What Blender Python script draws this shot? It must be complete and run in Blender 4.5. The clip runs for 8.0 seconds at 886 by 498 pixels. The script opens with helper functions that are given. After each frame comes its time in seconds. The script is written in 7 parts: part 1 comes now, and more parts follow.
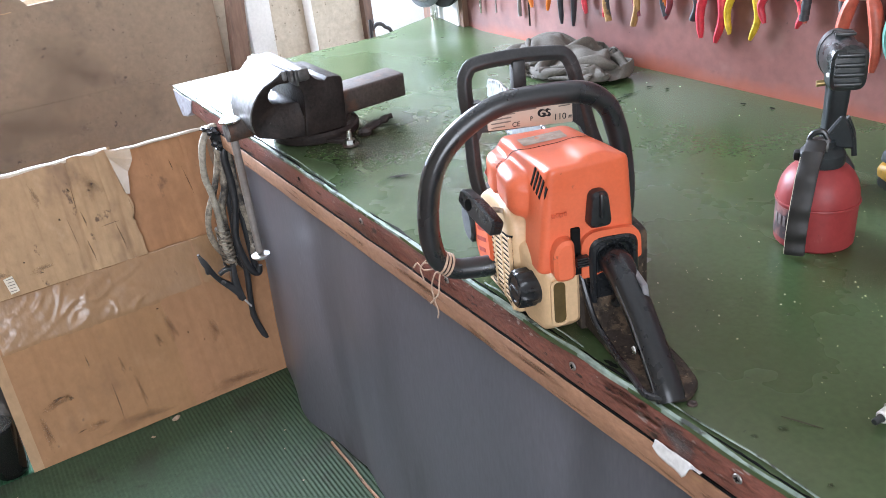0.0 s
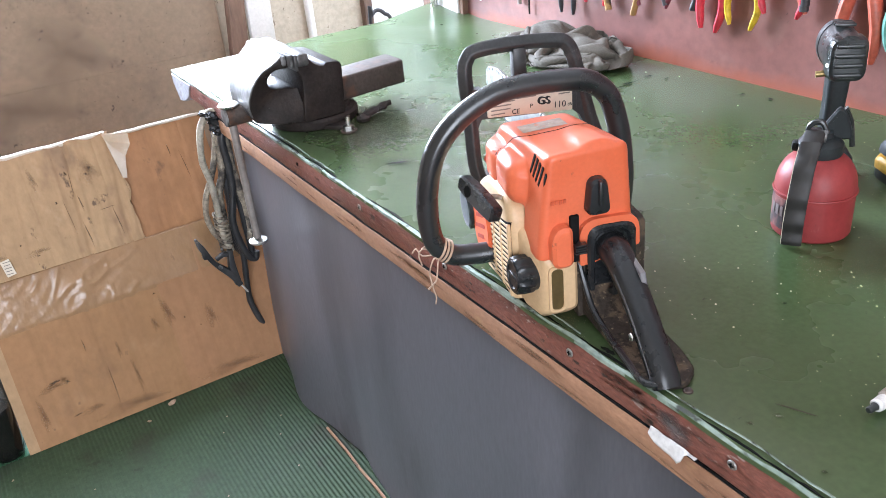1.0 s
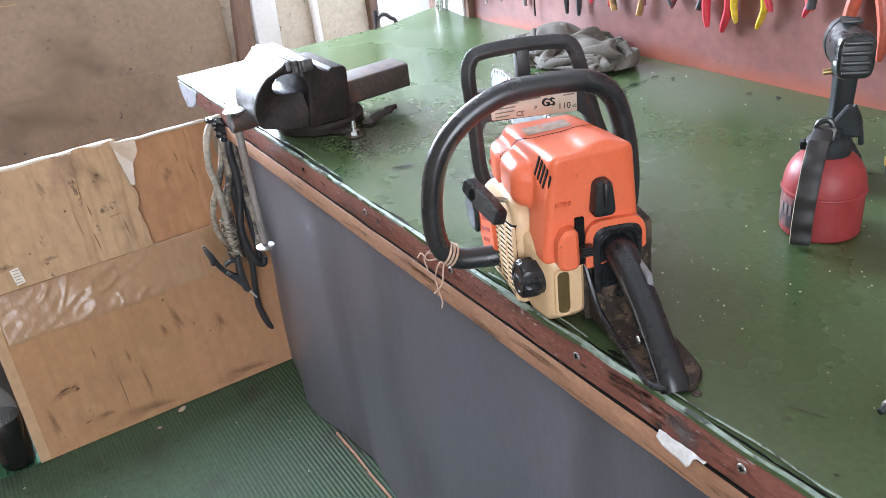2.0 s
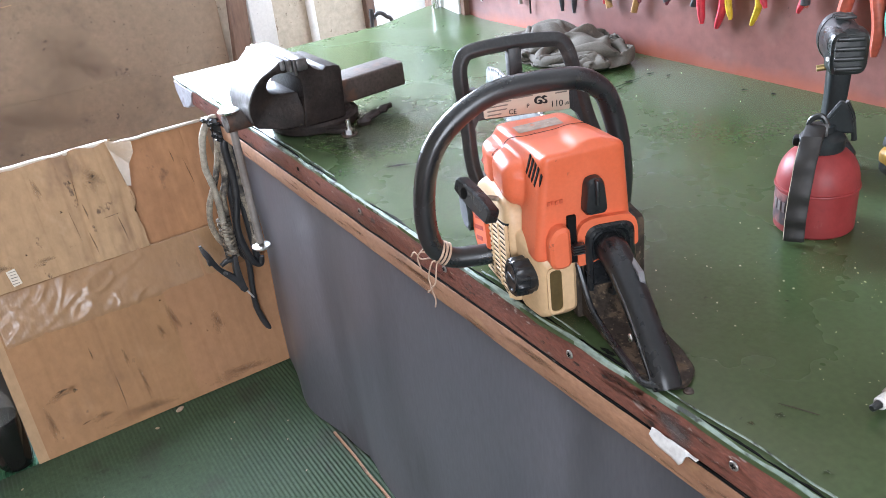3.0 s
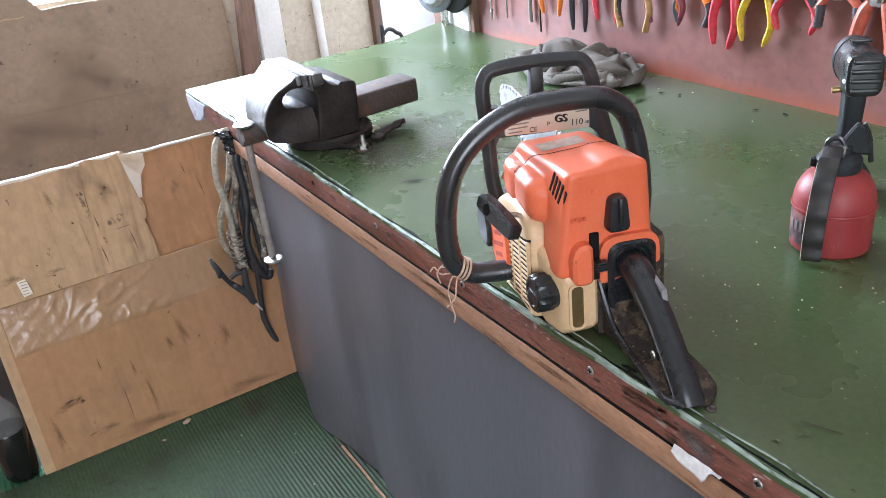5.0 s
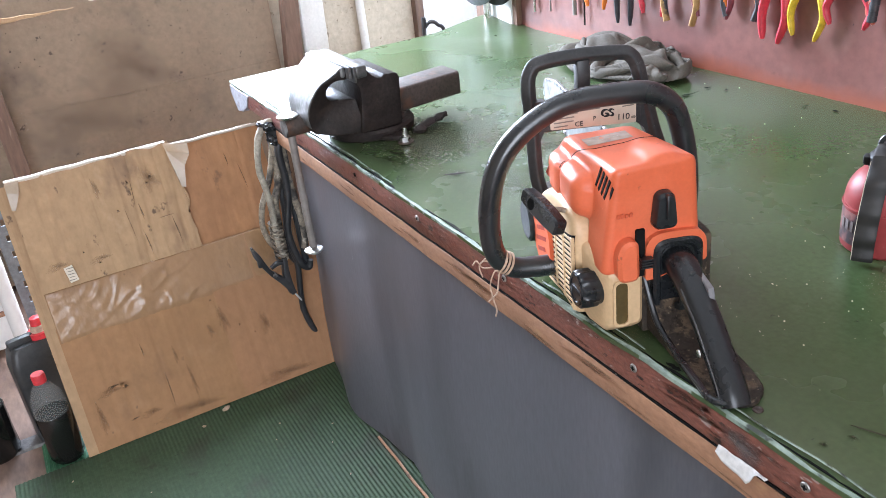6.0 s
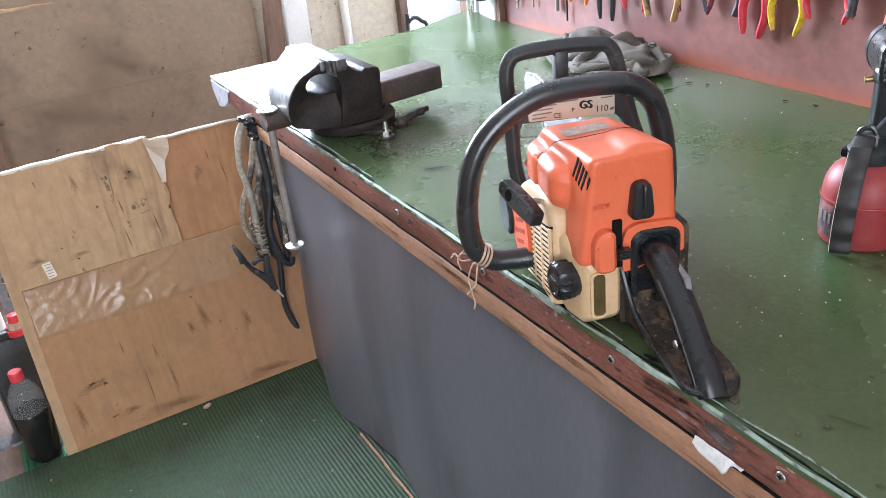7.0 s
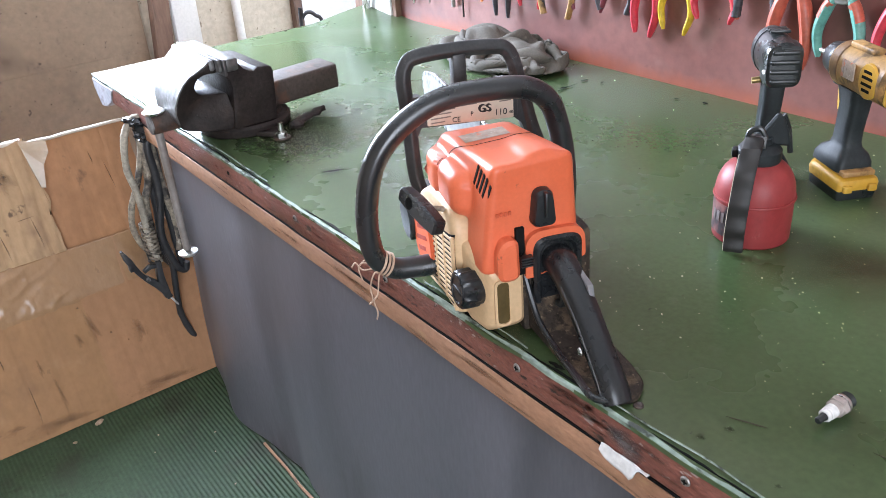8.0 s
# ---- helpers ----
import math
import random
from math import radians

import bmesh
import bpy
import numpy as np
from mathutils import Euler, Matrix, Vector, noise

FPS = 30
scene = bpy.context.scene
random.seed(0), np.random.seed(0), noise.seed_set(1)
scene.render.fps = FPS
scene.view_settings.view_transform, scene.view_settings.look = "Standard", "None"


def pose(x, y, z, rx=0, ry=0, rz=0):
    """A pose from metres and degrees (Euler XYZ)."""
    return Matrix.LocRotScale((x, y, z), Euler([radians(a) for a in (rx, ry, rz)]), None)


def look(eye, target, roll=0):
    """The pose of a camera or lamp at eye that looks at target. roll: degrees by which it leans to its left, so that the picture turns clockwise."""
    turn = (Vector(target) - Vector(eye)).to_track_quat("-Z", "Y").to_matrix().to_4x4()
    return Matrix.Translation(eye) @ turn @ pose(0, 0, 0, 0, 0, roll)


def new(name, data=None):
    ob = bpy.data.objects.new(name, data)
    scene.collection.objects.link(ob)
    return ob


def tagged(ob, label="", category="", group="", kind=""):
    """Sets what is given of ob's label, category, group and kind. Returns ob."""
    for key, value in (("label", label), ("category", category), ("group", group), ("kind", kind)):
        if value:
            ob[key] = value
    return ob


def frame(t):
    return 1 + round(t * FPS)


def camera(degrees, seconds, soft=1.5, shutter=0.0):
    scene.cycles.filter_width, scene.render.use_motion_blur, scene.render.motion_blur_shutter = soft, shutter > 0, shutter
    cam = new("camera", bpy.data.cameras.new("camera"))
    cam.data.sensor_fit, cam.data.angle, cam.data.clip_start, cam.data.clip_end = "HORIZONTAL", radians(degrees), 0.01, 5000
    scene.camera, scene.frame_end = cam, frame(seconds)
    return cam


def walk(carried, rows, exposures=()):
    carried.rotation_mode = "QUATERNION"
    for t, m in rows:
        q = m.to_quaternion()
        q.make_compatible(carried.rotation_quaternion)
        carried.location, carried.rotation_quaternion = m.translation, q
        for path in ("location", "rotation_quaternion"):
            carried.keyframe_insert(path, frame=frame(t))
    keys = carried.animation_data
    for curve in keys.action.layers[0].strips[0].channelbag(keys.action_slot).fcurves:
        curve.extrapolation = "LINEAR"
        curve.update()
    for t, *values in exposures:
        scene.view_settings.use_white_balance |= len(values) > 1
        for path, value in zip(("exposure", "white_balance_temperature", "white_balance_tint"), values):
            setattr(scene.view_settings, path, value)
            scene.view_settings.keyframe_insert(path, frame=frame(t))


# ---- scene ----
cam = camera(56.7, 8.0, soft=0.5)
PATH = [
    (0, (0.18, 0.107, 0.974), (-1.372, 0.979, 0.062), -6.7),
    (0.5, (0.177, 0.102, 0.971), (-1.345, 0.988, 0.023), -6.0),
    (1, (0.181, 0.103, 0.973), (-1.356, 0.975, 0.036), -6.0),
    (1.5, (0.18, 0.105, 0.972), (-1.369, 0.966, 0.044), -6.6),
    (3, (0.183, 0.116, 0.97), (-1.37, 0.967, 0.039), -7.4),
    (3.5, (0.186, 0.114, 0.979), (-1.352, 1.012, 0.071), -6.4),
    (4, (0.184, 0.117, 0.977), (-1.343, 1.048, 0.082), -5.5),
    (4.5, (0.18, 0.11, 0.978), (-1.331, 1.061, 0.077), -5.5),
    (5, (0.176, 0.095, 0.976), (-1.386, 0.962, 0.076), -6.6),
    (6.5, (0.171, 0.089, 0.977), (-1.43, 0.874, 0.071), -6.9),
    (7, (0.174, 0.097, 0.967), (-1.41, 0.912, 0.057), -6.5),
    (7.5, (0.172, 0.108, 0.968), (-1.344, 1.018, 0.034), -6.4),
    (8, (0.154, 0.113, 0.972), (-1.293, 1.116, 0.023), -4.6),
]
SIZE = 1.15     # the plan below is drawn at 1 / SIZE of the true size
walk(cam, [(t, look(Vector(eye) * SIZE, Vector(target) * SIZE, roll)) for t, eye, target, roll in PATH],
     exposures=[(0, 0.13), (0.5, 0.43), (1, 0.35), (1.5, 0.22), (3, 0.19), (3.5, 0.05), (4.5, 0.0), (5, 0.07), (6.5, 0.18), (7, 0.16), (7.5, 0.24), (8, 0.19)])

# ---- world, sun and window light ----
world = bpy.data.worlds.new("world")
scene.world = world
world.use_nodes = True
_wn = world.node_tree.nodes
_sky = _wn.new("ShaderNodeTexSky")
_sky.sky_type = "NISHITA"
_sky.sun_disc = False
_sky.sun_elevation = radians(38)
_sky.sun_rotation = radians(200)
_wn["Background"].inputs["Strength"].default_value = 0.12
world.node_tree.links.new(_sky.outputs[0], _wn["Background"].inputs["Color"])


def window_lamp(name, eye, target, sx, sy, watts, color):
    d = bpy.data.lights.new(name, "AREA")
    d.shape, d.size, d.size_y, d.energy, d.color = "RECTANGLE", sx * SIZE, sy * SIZE, watts * SIZE ** 2, color
    ob = new(name, d)
    ob.matrix_world = look(Vector(eye) * SIZE, Vector(target) * SIZE)
    return ob


# skylight in the opening of the end window and of the doorway behind the camera
window_lamp("end_window_light", (-2.16, 0.40, 1.24), (0.0, 0.40, 1.10), 1.04, 1.04, 134, (0.778, 0.888, 1.110))
window_lamp("doorway_light", (2.52, -1.20, 1.25), (-0.6, 0.30, 0.6), 1.6, 1.9, 91, (0.834, 0.886, 1.01))


# ---- materials ----


def surf(name, c1, c2=None, scale=6.0, rough=0.6, metal=0.0, grain=0.25, grain_scale=120.0, bump=0.15,
         bump_dist=0.001, stretch=(1, 1, 1), spots=(), rough_var=0.12, coat=0.0, rand=0.0, spec=0.5, corr=None, band=None, dent=None, streaks=None):
    """A worn surface: two tones mixed by a large noise, a fine grain, then spots (colour, scale, threshold, softness, amount)."""
    m = bpy.data.materials.new(name)
    m.use_nodes = True
    nt = m.node_tree
    n, k = nt.nodes, nt.links
    b = n["Principled BSDF"]
    tc = n.new("ShaderNodeTexCoord")
    mp = n.new("ShaderNodeMapping")
    mp.inputs["Scale"].default_value = stretch
    k.new(tc.outputs["Object"], mp.inputs["Vector"])

    def noise_at(sc, detail=5.0, rgh=0.6):
        t = n.new("ShaderNodeTexNoise")
        t.inputs["Scale"].default_value = sc
        t.inputs["Detail"].default_value = detail
        t.inputs["Roughness"].default_value = rgh
        k.new(mp.outputs[0], t.inputs["Vector"])
        return t

    def ramp(src, lo, hi):
        r = n.new("ShaderNodeMapRange")
        r.inputs["From Min"].default_value, r.inputs["From Max"].default_value = lo, hi
        k.new(src, r.inputs["Value"])
        return r.outputs[0]

    def mix(fac, a, bb, mode="MIX"):
        x = n.new("ShaderNodeMix")
        x.data_type, x.blend_type = "RGBA", mode
        for s_, v in (("Factor", fac), ("A", a), ("B", bb)):
            i = [q for q in x.inputs if q.name == s_ and (s_ == "Factor" and q.type == "VALUE" or q.type == "RGBA")][0]
            if isinstance(v, (tuple, float, int)):
                i.default_value = (*v, 1) if isinstance(v, tuple) else v
            else:
                k.new(v, i)
        return [o for o in x.outputs if o.type == "RGBA"][0]

    big = noise_at(scale)
    fine = noise_at(grain_scale, 3.0)
    col = mix(ramp(big.outputs["Fac"], 0.35, 0.65), tuple(c1), tuple(c2 or c1))
    g = ramp(fine.outputs["Fac"], 0.25, 0.75)
    gm = n.new("ShaderNodeMapRange")
    gm.inputs["To Min"].default_value, gm.inputs["To Max"].default_value = 1 - grain, 1 + grain
    k.new(g, gm.inputs["Value"])
    hv = n.new("ShaderNodeVectorMath")
    hv.operation = "SCALE"
    k.new(col, hv.inputs[0])
    k.new(gm.outputs[0], hv.inputs["Scale"])
    col = hv.outputs[0]
    if rand:
        oi = n.new("ShaderNodeObjectInfo")
        rm = n.new("ShaderNodeMapRange")
        rm.inputs["To Min"].default_value, rm.inputs["To Max"].default_value = 1 - rand, 1 + rand
        k.new(oi.outputs["Random"], rm.inputs["Value"])
        h2 = n.new("ShaderNodeVectorMath")
        h2.operation = "SCALE"
        k.new(col, h2.inputs[0])
        k.new(rm.outputs[0], h2.inputs["Scale"])
        col = h2.outputs[0]
    for c, sc, th, soft_, amt in spots:
        t = noise_at(sc, 4.0, 0.65)
        f = ramp(t.outputs["Fac"], th, th + soft_)
        fm = n.new("ShaderNodeMath")
        fm.operation = "MULTIPLY"
        fm.inputs[1].default_value = amt
        k.new(f, fm.inputs[0])
        col = mix(fm.outputs[0], col, tuple(c))
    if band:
        # a band of another colour up to a height, with a ragged edge: colour, height, softness
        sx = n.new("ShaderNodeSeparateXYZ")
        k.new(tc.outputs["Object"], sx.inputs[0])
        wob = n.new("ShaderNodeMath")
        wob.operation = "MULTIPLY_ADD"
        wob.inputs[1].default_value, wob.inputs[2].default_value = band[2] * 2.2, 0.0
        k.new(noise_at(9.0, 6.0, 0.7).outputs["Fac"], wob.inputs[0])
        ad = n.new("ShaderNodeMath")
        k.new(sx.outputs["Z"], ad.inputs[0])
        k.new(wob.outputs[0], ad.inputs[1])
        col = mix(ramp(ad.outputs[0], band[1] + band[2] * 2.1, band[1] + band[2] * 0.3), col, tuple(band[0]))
    if streaks:
        # straight upright lines of the fluting: colour, scale, threshold, softness, amount
        smp = n.new("ShaderNodeMapping")
        smp.inputs["Scale"].default_value = (1, 1, 0.02)
        k.new(tc.outputs["Object"], smp.inputs["Vector"])
        stx = n.new("ShaderNodeTexNoise")
        stx.inputs["Scale"].default_value = streaks[1]
        stx.inputs["Detail"].default_value = 3.0
        k.new(smp.outputs[0], stx.inputs["Vector"])
        sm_ = n.new("ShaderNodeMath")
        sm_.operation = "MULTIPLY"
        sm_.inputs[1].default_value = streaks[4]
        k.new(ramp(stx.outputs["Fac"], streaks[2], streaks[2] + streaks[3]), sm_.inputs[0])
        col = mix(sm_.outputs[0], col, tuple(streaks[0]))
    wave = None
    if corr:
        # corrugation ribs: waves a metre along one axis, and how much they tint
        wave = n.new("ShaderNodeTexWave")
        wave.bands_direction = corr[1]
        wave.inputs["Scale"].default_value = corr[0]
        wave.inputs["Distortion"].default_value = 3.0
        wave.inputs["Detail"].default_value = 1.0
        k.new(tc.outputs["Object"], wave.inputs["Vector"])
        wm = n.new("ShaderNodeMapRange")
        wm.inputs["To Min"].default_value, wm.inputs["To Max"].default_value = 1 - corr[2], 1 + corr[2]
        k.new(wave.outputs["Fac"], wm.inputs["Value"])
        h3 = n.new("ShaderNodeVectorMath")
        h3.operation = "SCALE"
        k.new(col, h3.inputs[0])
        k.new(wm.outputs[0], h3.inputs["Scale"])
        col = h3.outputs[0]
    k.new(col, b.inputs["Base Color"])
    rr = n.new("ShaderNodeMapRange")
    rr.inputs["From Min"].default_value, rr.inputs["From Max"].default_value = 0.3, 0.7
    rr.inputs["To Min"].default_value, rr.inputs["To Max"].default_value = max(0.02, rough - rough_var), min(1, rough + rough_var)
    k.new(big.outputs["Fac"], rr.inputs["Value"])
    k.new(rr.outputs[0], b.inputs["Roughness"])
    b.inputs["Metallic"].default_value = metal
    b.inputs["Coat Weight"].default_value = coat
    b.inputs["Specular IOR Level"].default_value = spec
    if bump:
        bp = n.new("ShaderNodeBump")
        bp.inputs["Strength"].default_value = bump
        bp.inputs["Distance"].default_value = bump_dist
        if dent:
            # broad dents under the fine relief: scale, weight
            dn = n.new("ShaderNodeMath")
            dn.operation = "MULTIPLY_ADD"
            dn.inputs[1].default_value = dent[1]
            k.new(noise_at(dent[0], 3.0, 0.55).outputs["Fac"], dn.inputs[0])
            k.new(fine.outputs["Fac"], dn.inputs[2])
            k.new(dn.outputs[0], bp.inputs["Height"])
        elif wave is not None:
            hs_ = n.new("ShaderNodeMath")
            k.new(fine.outputs["Fac"], hs_.inputs[0])
            k.new(wave.outputs["Fac"], hs_.inputs[1])
            k.new(hs_.outputs[0], bp.inputs["Height"])
        else:
            k.new(fine.outputs["Fac"], bp.inputs["Height"])
        k.new(bp.outputs[0], b.inputs["Normal"])
    return m


def glass_mat(name, color, rough=0.03):
    m = bpy.data.materials.new(name)
    m.use_nodes = True
    b = m.node_tree.nodes["Principled BSDF"]
    b.inputs["Base Color"].default_value = (*color, 1)
    b.inputs["Transmission Weight"].default_value = 0.75
    b.inputs["Roughness"].default_value = rough
    b.inputs["IOR"].default_value = 1.45
    return m


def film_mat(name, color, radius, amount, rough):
    """A thin film of colour that thins out unevenly from its middle."""
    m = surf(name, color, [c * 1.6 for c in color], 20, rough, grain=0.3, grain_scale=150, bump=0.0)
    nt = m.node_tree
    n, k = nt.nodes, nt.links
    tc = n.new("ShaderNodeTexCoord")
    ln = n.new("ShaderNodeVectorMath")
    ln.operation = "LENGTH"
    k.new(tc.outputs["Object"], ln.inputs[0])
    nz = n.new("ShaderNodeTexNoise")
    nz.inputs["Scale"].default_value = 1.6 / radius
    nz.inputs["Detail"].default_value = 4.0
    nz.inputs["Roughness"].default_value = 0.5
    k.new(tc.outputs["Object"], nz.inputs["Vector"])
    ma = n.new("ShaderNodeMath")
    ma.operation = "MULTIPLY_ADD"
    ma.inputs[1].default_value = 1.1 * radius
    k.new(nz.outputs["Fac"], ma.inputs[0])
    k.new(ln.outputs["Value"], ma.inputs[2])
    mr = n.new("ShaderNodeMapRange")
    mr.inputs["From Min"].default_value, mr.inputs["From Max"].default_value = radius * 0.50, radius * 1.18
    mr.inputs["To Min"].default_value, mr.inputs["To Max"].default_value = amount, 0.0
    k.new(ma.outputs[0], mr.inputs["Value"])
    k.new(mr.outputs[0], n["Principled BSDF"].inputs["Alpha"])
    return m


M = {}
M["green_top"] = surf("green_paint", (0.047, 0.082, 0.032), (0.066, 0.101, 0.044), 3.0, 0.29, grain=0.16, grain_scale=170, bump=0.12, bump_dist=0.0008, spec=0.42,
                      spots=(((0.060, 0.056, 0.030), 3.0, 0.53, 0.25, 0.65), ((0.030, 0.046, 0.018), 10.0, 0.56, 0.28, 0.45), ((0.085, 0.120, 0.058), 26.0, 0.62, 0.12, 0.4), ((0.036, 0.027, 0.015), 48.0, 0.67, 0.07, 0.7), ((0.5, 0.52, 0.40), 130.0, 0.730, 0.03, 0.75),
                             ((0.015, 0.018, 0.012), 70.0, 0.70, 0.05, 0.8)), rough_var=0.09)
M["green_edge"] = surf("green_lino_edge", (0.14, 0.19, 0.15), (0.29, 0.36, 0.305), 34.0, 0.68, grain=0.4, grain_scale=150, stretch=(0.6, 1, 1), spots=(((0.025, 0.028, 0.022), 50, 0.54, 0.08, 0.9), ((0.30, 0.36, 0.32), 70, 0.66, 0.06, 0.6)))
M["red_trim"] = surf("red_brown_paint", (0.150, 0.048, 0.034), (0.215, 0.078, 0.056), 14.0, 0.48, grain=0.35, grain_scale=320, stretch=(0.40, 1, 1),
                     spots=(((0.055, 0.026, 0.021), 12, 0.52, 0.14, 0.65), ((0.28, 0.115, 0.07), 30, 0.60, 0.1, 0.6), ((0.012, 0.009, 0.008), 60, 0.60, 0.04, 0.9), ((0.36, 0.29, 0.27), 90, 0.655, 0.03, 0.75)), bump=0.7, bump_dist=0.0018, dent=(60, 2.0))
M["brown_rail"] = surf("brown_rail_wood", (0.315, 0.165, 0.095), (0.385, 0.205, 0.120), 7.0, 0.62, grain=0.2, grain_scale=220, stretch=(0.5, 1, 1),
                       spots=(((0.23, 0.115, 0.070), 9, 0.50, 0.2, 0.6), ((0.14, 0.075, 0.05), 24, 0.62, 0.10, 0.5), ((0.045, 0.028, 0.02), 60, 0.68, 0.04, 0.8), ((0.43, 0.27, 0.13), 40, 0.63, 0.1, 0.5)), bump=0.6, bump_dist=0.0015)
M["panel"] = surf("dark_lino_panel", (0.086, 0.085, 0.100), (0.114, 0.113, 0.131), 2.2, 0.46, grain=0.14, grain_scale=240, stretch=(1, 1, 0.22), spec=0.7,
                  spots=(((0.026, 0.025, 0.028), 2.4, 0.50, 0.22, 0.8), ((0.09, 0.09, 0.10), 7, 0.58, 0.2, 0.35), ((0.022, 0.021, 0.023), 9, 0.62, 0.14, 0.5), ((0.22, 0.22, 0.23), 120, 0.735, 0.03, 0.6)), bump=0.05)
M["panel"].node_tree.nodes["Principled BSDF"].inputs["Sheen Weight"].default_value = 0.03
M["panel"].node_tree.nodes["Principled BSDF"].inputs["Sheen Roughness"].default_value = 0.35
M["cardboard"] = surf("cardboard", (0.312, 0.162, 0.073), (0.358, 0.195, 0.090), 3.0, 0.8, grain=0.12, grain_scale=60, stretch=(1, 1.0, 0.8),
                      spots=(((0.260, 0.140, 0.069), 3.2, 0.50, 0.3, 0.8), ((0.186, 0.104, 0.056), 9, 0.58, 0.16, 0.5), ((0.102, 0.060, 0.035), 30, 0.68, 0.07, 0.7), ((0.465, 0.288, 0.153), 14, 0.60, 0.2, 0.35)), bump=0.5, bump_dist=0.0015, dent=(9, 5.0), streaks=((0.219, 0.110, 0.048), 70, 0.50, 0.22, 0.22))
M["cardboard_fold"] = surf("cardboard_past_fold", (0.330, 0.164, 0.077), (0.372, 0.197, 0.097), 3.0, 0.8, grain=0.12, grain_scale=60, stretch=(1, 1.0, 0.8),
                           spots=(((0.270, 0.140, 0.071), 3.2, 0.50, 0.3, 0.8), ((0.102, 0.060, 0.035), 30, 0.68, 0.07, 0.7)), bump=0.5, bump_dist=0.0015, dent=(9, 5.0), streaks=((0.233, 0.110, 0.048), 70, 0.50, 0.22, 0.22))
M["cardboard_pale"] = surf("sun_faded_cardboard", (0.378, 0.237, 0.127), (0.432, 0.284, 0.158), 3.0, 0.82, grain=0.13, grain_scale=70, stretch=(1, 1.0, 0.7),
                           spots=(((0.309, 0.182, 0.100), 4, 0.51, 0.25, 0.75), ((0.173, 0.105, 0.068), 8, 0.55, 0.14, 0.75), ((0.082, 0.050, 0.034), 26, 0.64, 0.06, 0.85), ((0.546, 0.382, 0.237), 20, 0.60, 0.15, 0.4)), bump=0.6, bump_dist=0.0015, dent=(12, 5.0), streaks=((0.228, 0.132, 0.071), 80, 0.54, 0.16, 0.30))
M["cardboard_red"] = surf("reddish_cardboard", (0.326, 0.158, 0.073), (0.377, 0.190, 0.089), 4.0, 0.8, grain=0.14, grain_scale=60, stretch=(1, 1, 0.7),
                          spots=(((0.233, 0.112, 0.054), 6, 0.53, 0.2, 0.6), ((0.093, 0.056, 0.037), 22, 0.62, 0.1, 0.65), ((0.465, 0.251, 0.130), 16, 0.62, 0.12, 0.4)), bump=0.5, bump_dist=0.0015, dent=(10, 5.0), streaks=((0.205, 0.093, 0.042), 80, 0.54, 0.18, 0.30))
M["cardboard_grey"] = surf("grey_cardboard", (0.214, 0.153, 0.101), (0.263, 0.192, 0.131), 2.5, 0.8, grain=0.12, grain_scale=70,
                           spots=(((0.117, 0.086, 0.063), 4, 0.53, 0.2, 0.7), ((0.090, 0.063, 0.045), 16, 0.62, 0.1, 0.5), ((0.054, 0.038, 0.027), 42, 0.66, 0.05, 0.8)), bump=0.2)
M["tape"] = surf("plastic_tape", (0.295, 0.172, 0.088), (0.35, 0.208, 0.110), 5.0, 0.19, grain=0.12, grain_scale=90, bump=0.3, bump_dist=0.002, stretch=(1, 1, 0.6), spots=(((0.27, 0.150, 0.076), 5, 0.52, 0.25, 0.6), ((0.13, 0.08, 0.045), 40, 0.68, 0.06, 0.6)), rough_var=0.05, coat=0.2, spec=0.4, dent=(26, 3.0))
# pale gloss for the window-lit top edges of the card
M["clear_tape"] = surf("pale_lit_edge", (0.62, 0.52, 0.42), (0.72, 0.64, 0.55), 12.0, 0.14, grain=0.1, grain_scale=30, bump=0.6, bump_dist=0.003)
M["mat"] = surf("green_rubber_mat", (0.033, 0.060, 0.030), (0.047, 0.077, 0.040), 4.0, 0.6, grain=0.25, grain_scale=110, spec=0.3,
                spots=(((0.036, 0.040, 0.026), 9, 0.54, 0.15, 0.7), ((0.022, 0.018, 0.012), 22, 0.60, 0.12, 0.6), ((0.010, 0.010, 0.007), 85, 0.67, 0.05, 0.8), ((0.35, 0.33, 0.26), 130, 0.735, 0.04, 0.6)))
M["mat_dark"] = surf("dark_green_mat", (0.018, 0.10, 0.048), (0.030, 0.13, 0.060), 9, 0.5)
M["floor"] = surf("brown_floor_boards", (0.16, 0.10, 0.075), (0.22, 0.14, 0.10), 5.0, 0.7, stretch=(0.3, 1, 1), spots=(((0.05, 0.035, 0.03), 12, 0.55, 0.15, 0.7),))
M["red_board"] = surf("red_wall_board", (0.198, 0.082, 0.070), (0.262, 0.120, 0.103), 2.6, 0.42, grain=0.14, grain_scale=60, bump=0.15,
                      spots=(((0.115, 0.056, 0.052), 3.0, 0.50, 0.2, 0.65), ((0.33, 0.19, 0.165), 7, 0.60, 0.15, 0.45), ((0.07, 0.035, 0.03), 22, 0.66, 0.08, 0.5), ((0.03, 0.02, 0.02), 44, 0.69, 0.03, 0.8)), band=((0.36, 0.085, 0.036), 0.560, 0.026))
M["plaster"] = surf("speckled_plaster", (0.44, 0.37, 0.28), (0.52, 0.45, 0.35), 5.0, 0.85, grain=0.15, grain_scale=60, bump=0.4, bump_dist=0.003,
                    spots=(((0.12, 0.09, 0.06), 42, 0.64, 0.05, 0.75), ((0.30, 0.2, 0.12), 6, 0.58, 0.15, 0.5)))
M["white_wall"] = surf("white_limewash", (0.74, 0.74, 0.72), (0.80, 0.80, 0.78), 6.0, 0.8, grain=0.06, grain_scale=50, spots=(((0.25, 0.2, 0.15), 40, 0.70, 0.05, 0.6),))
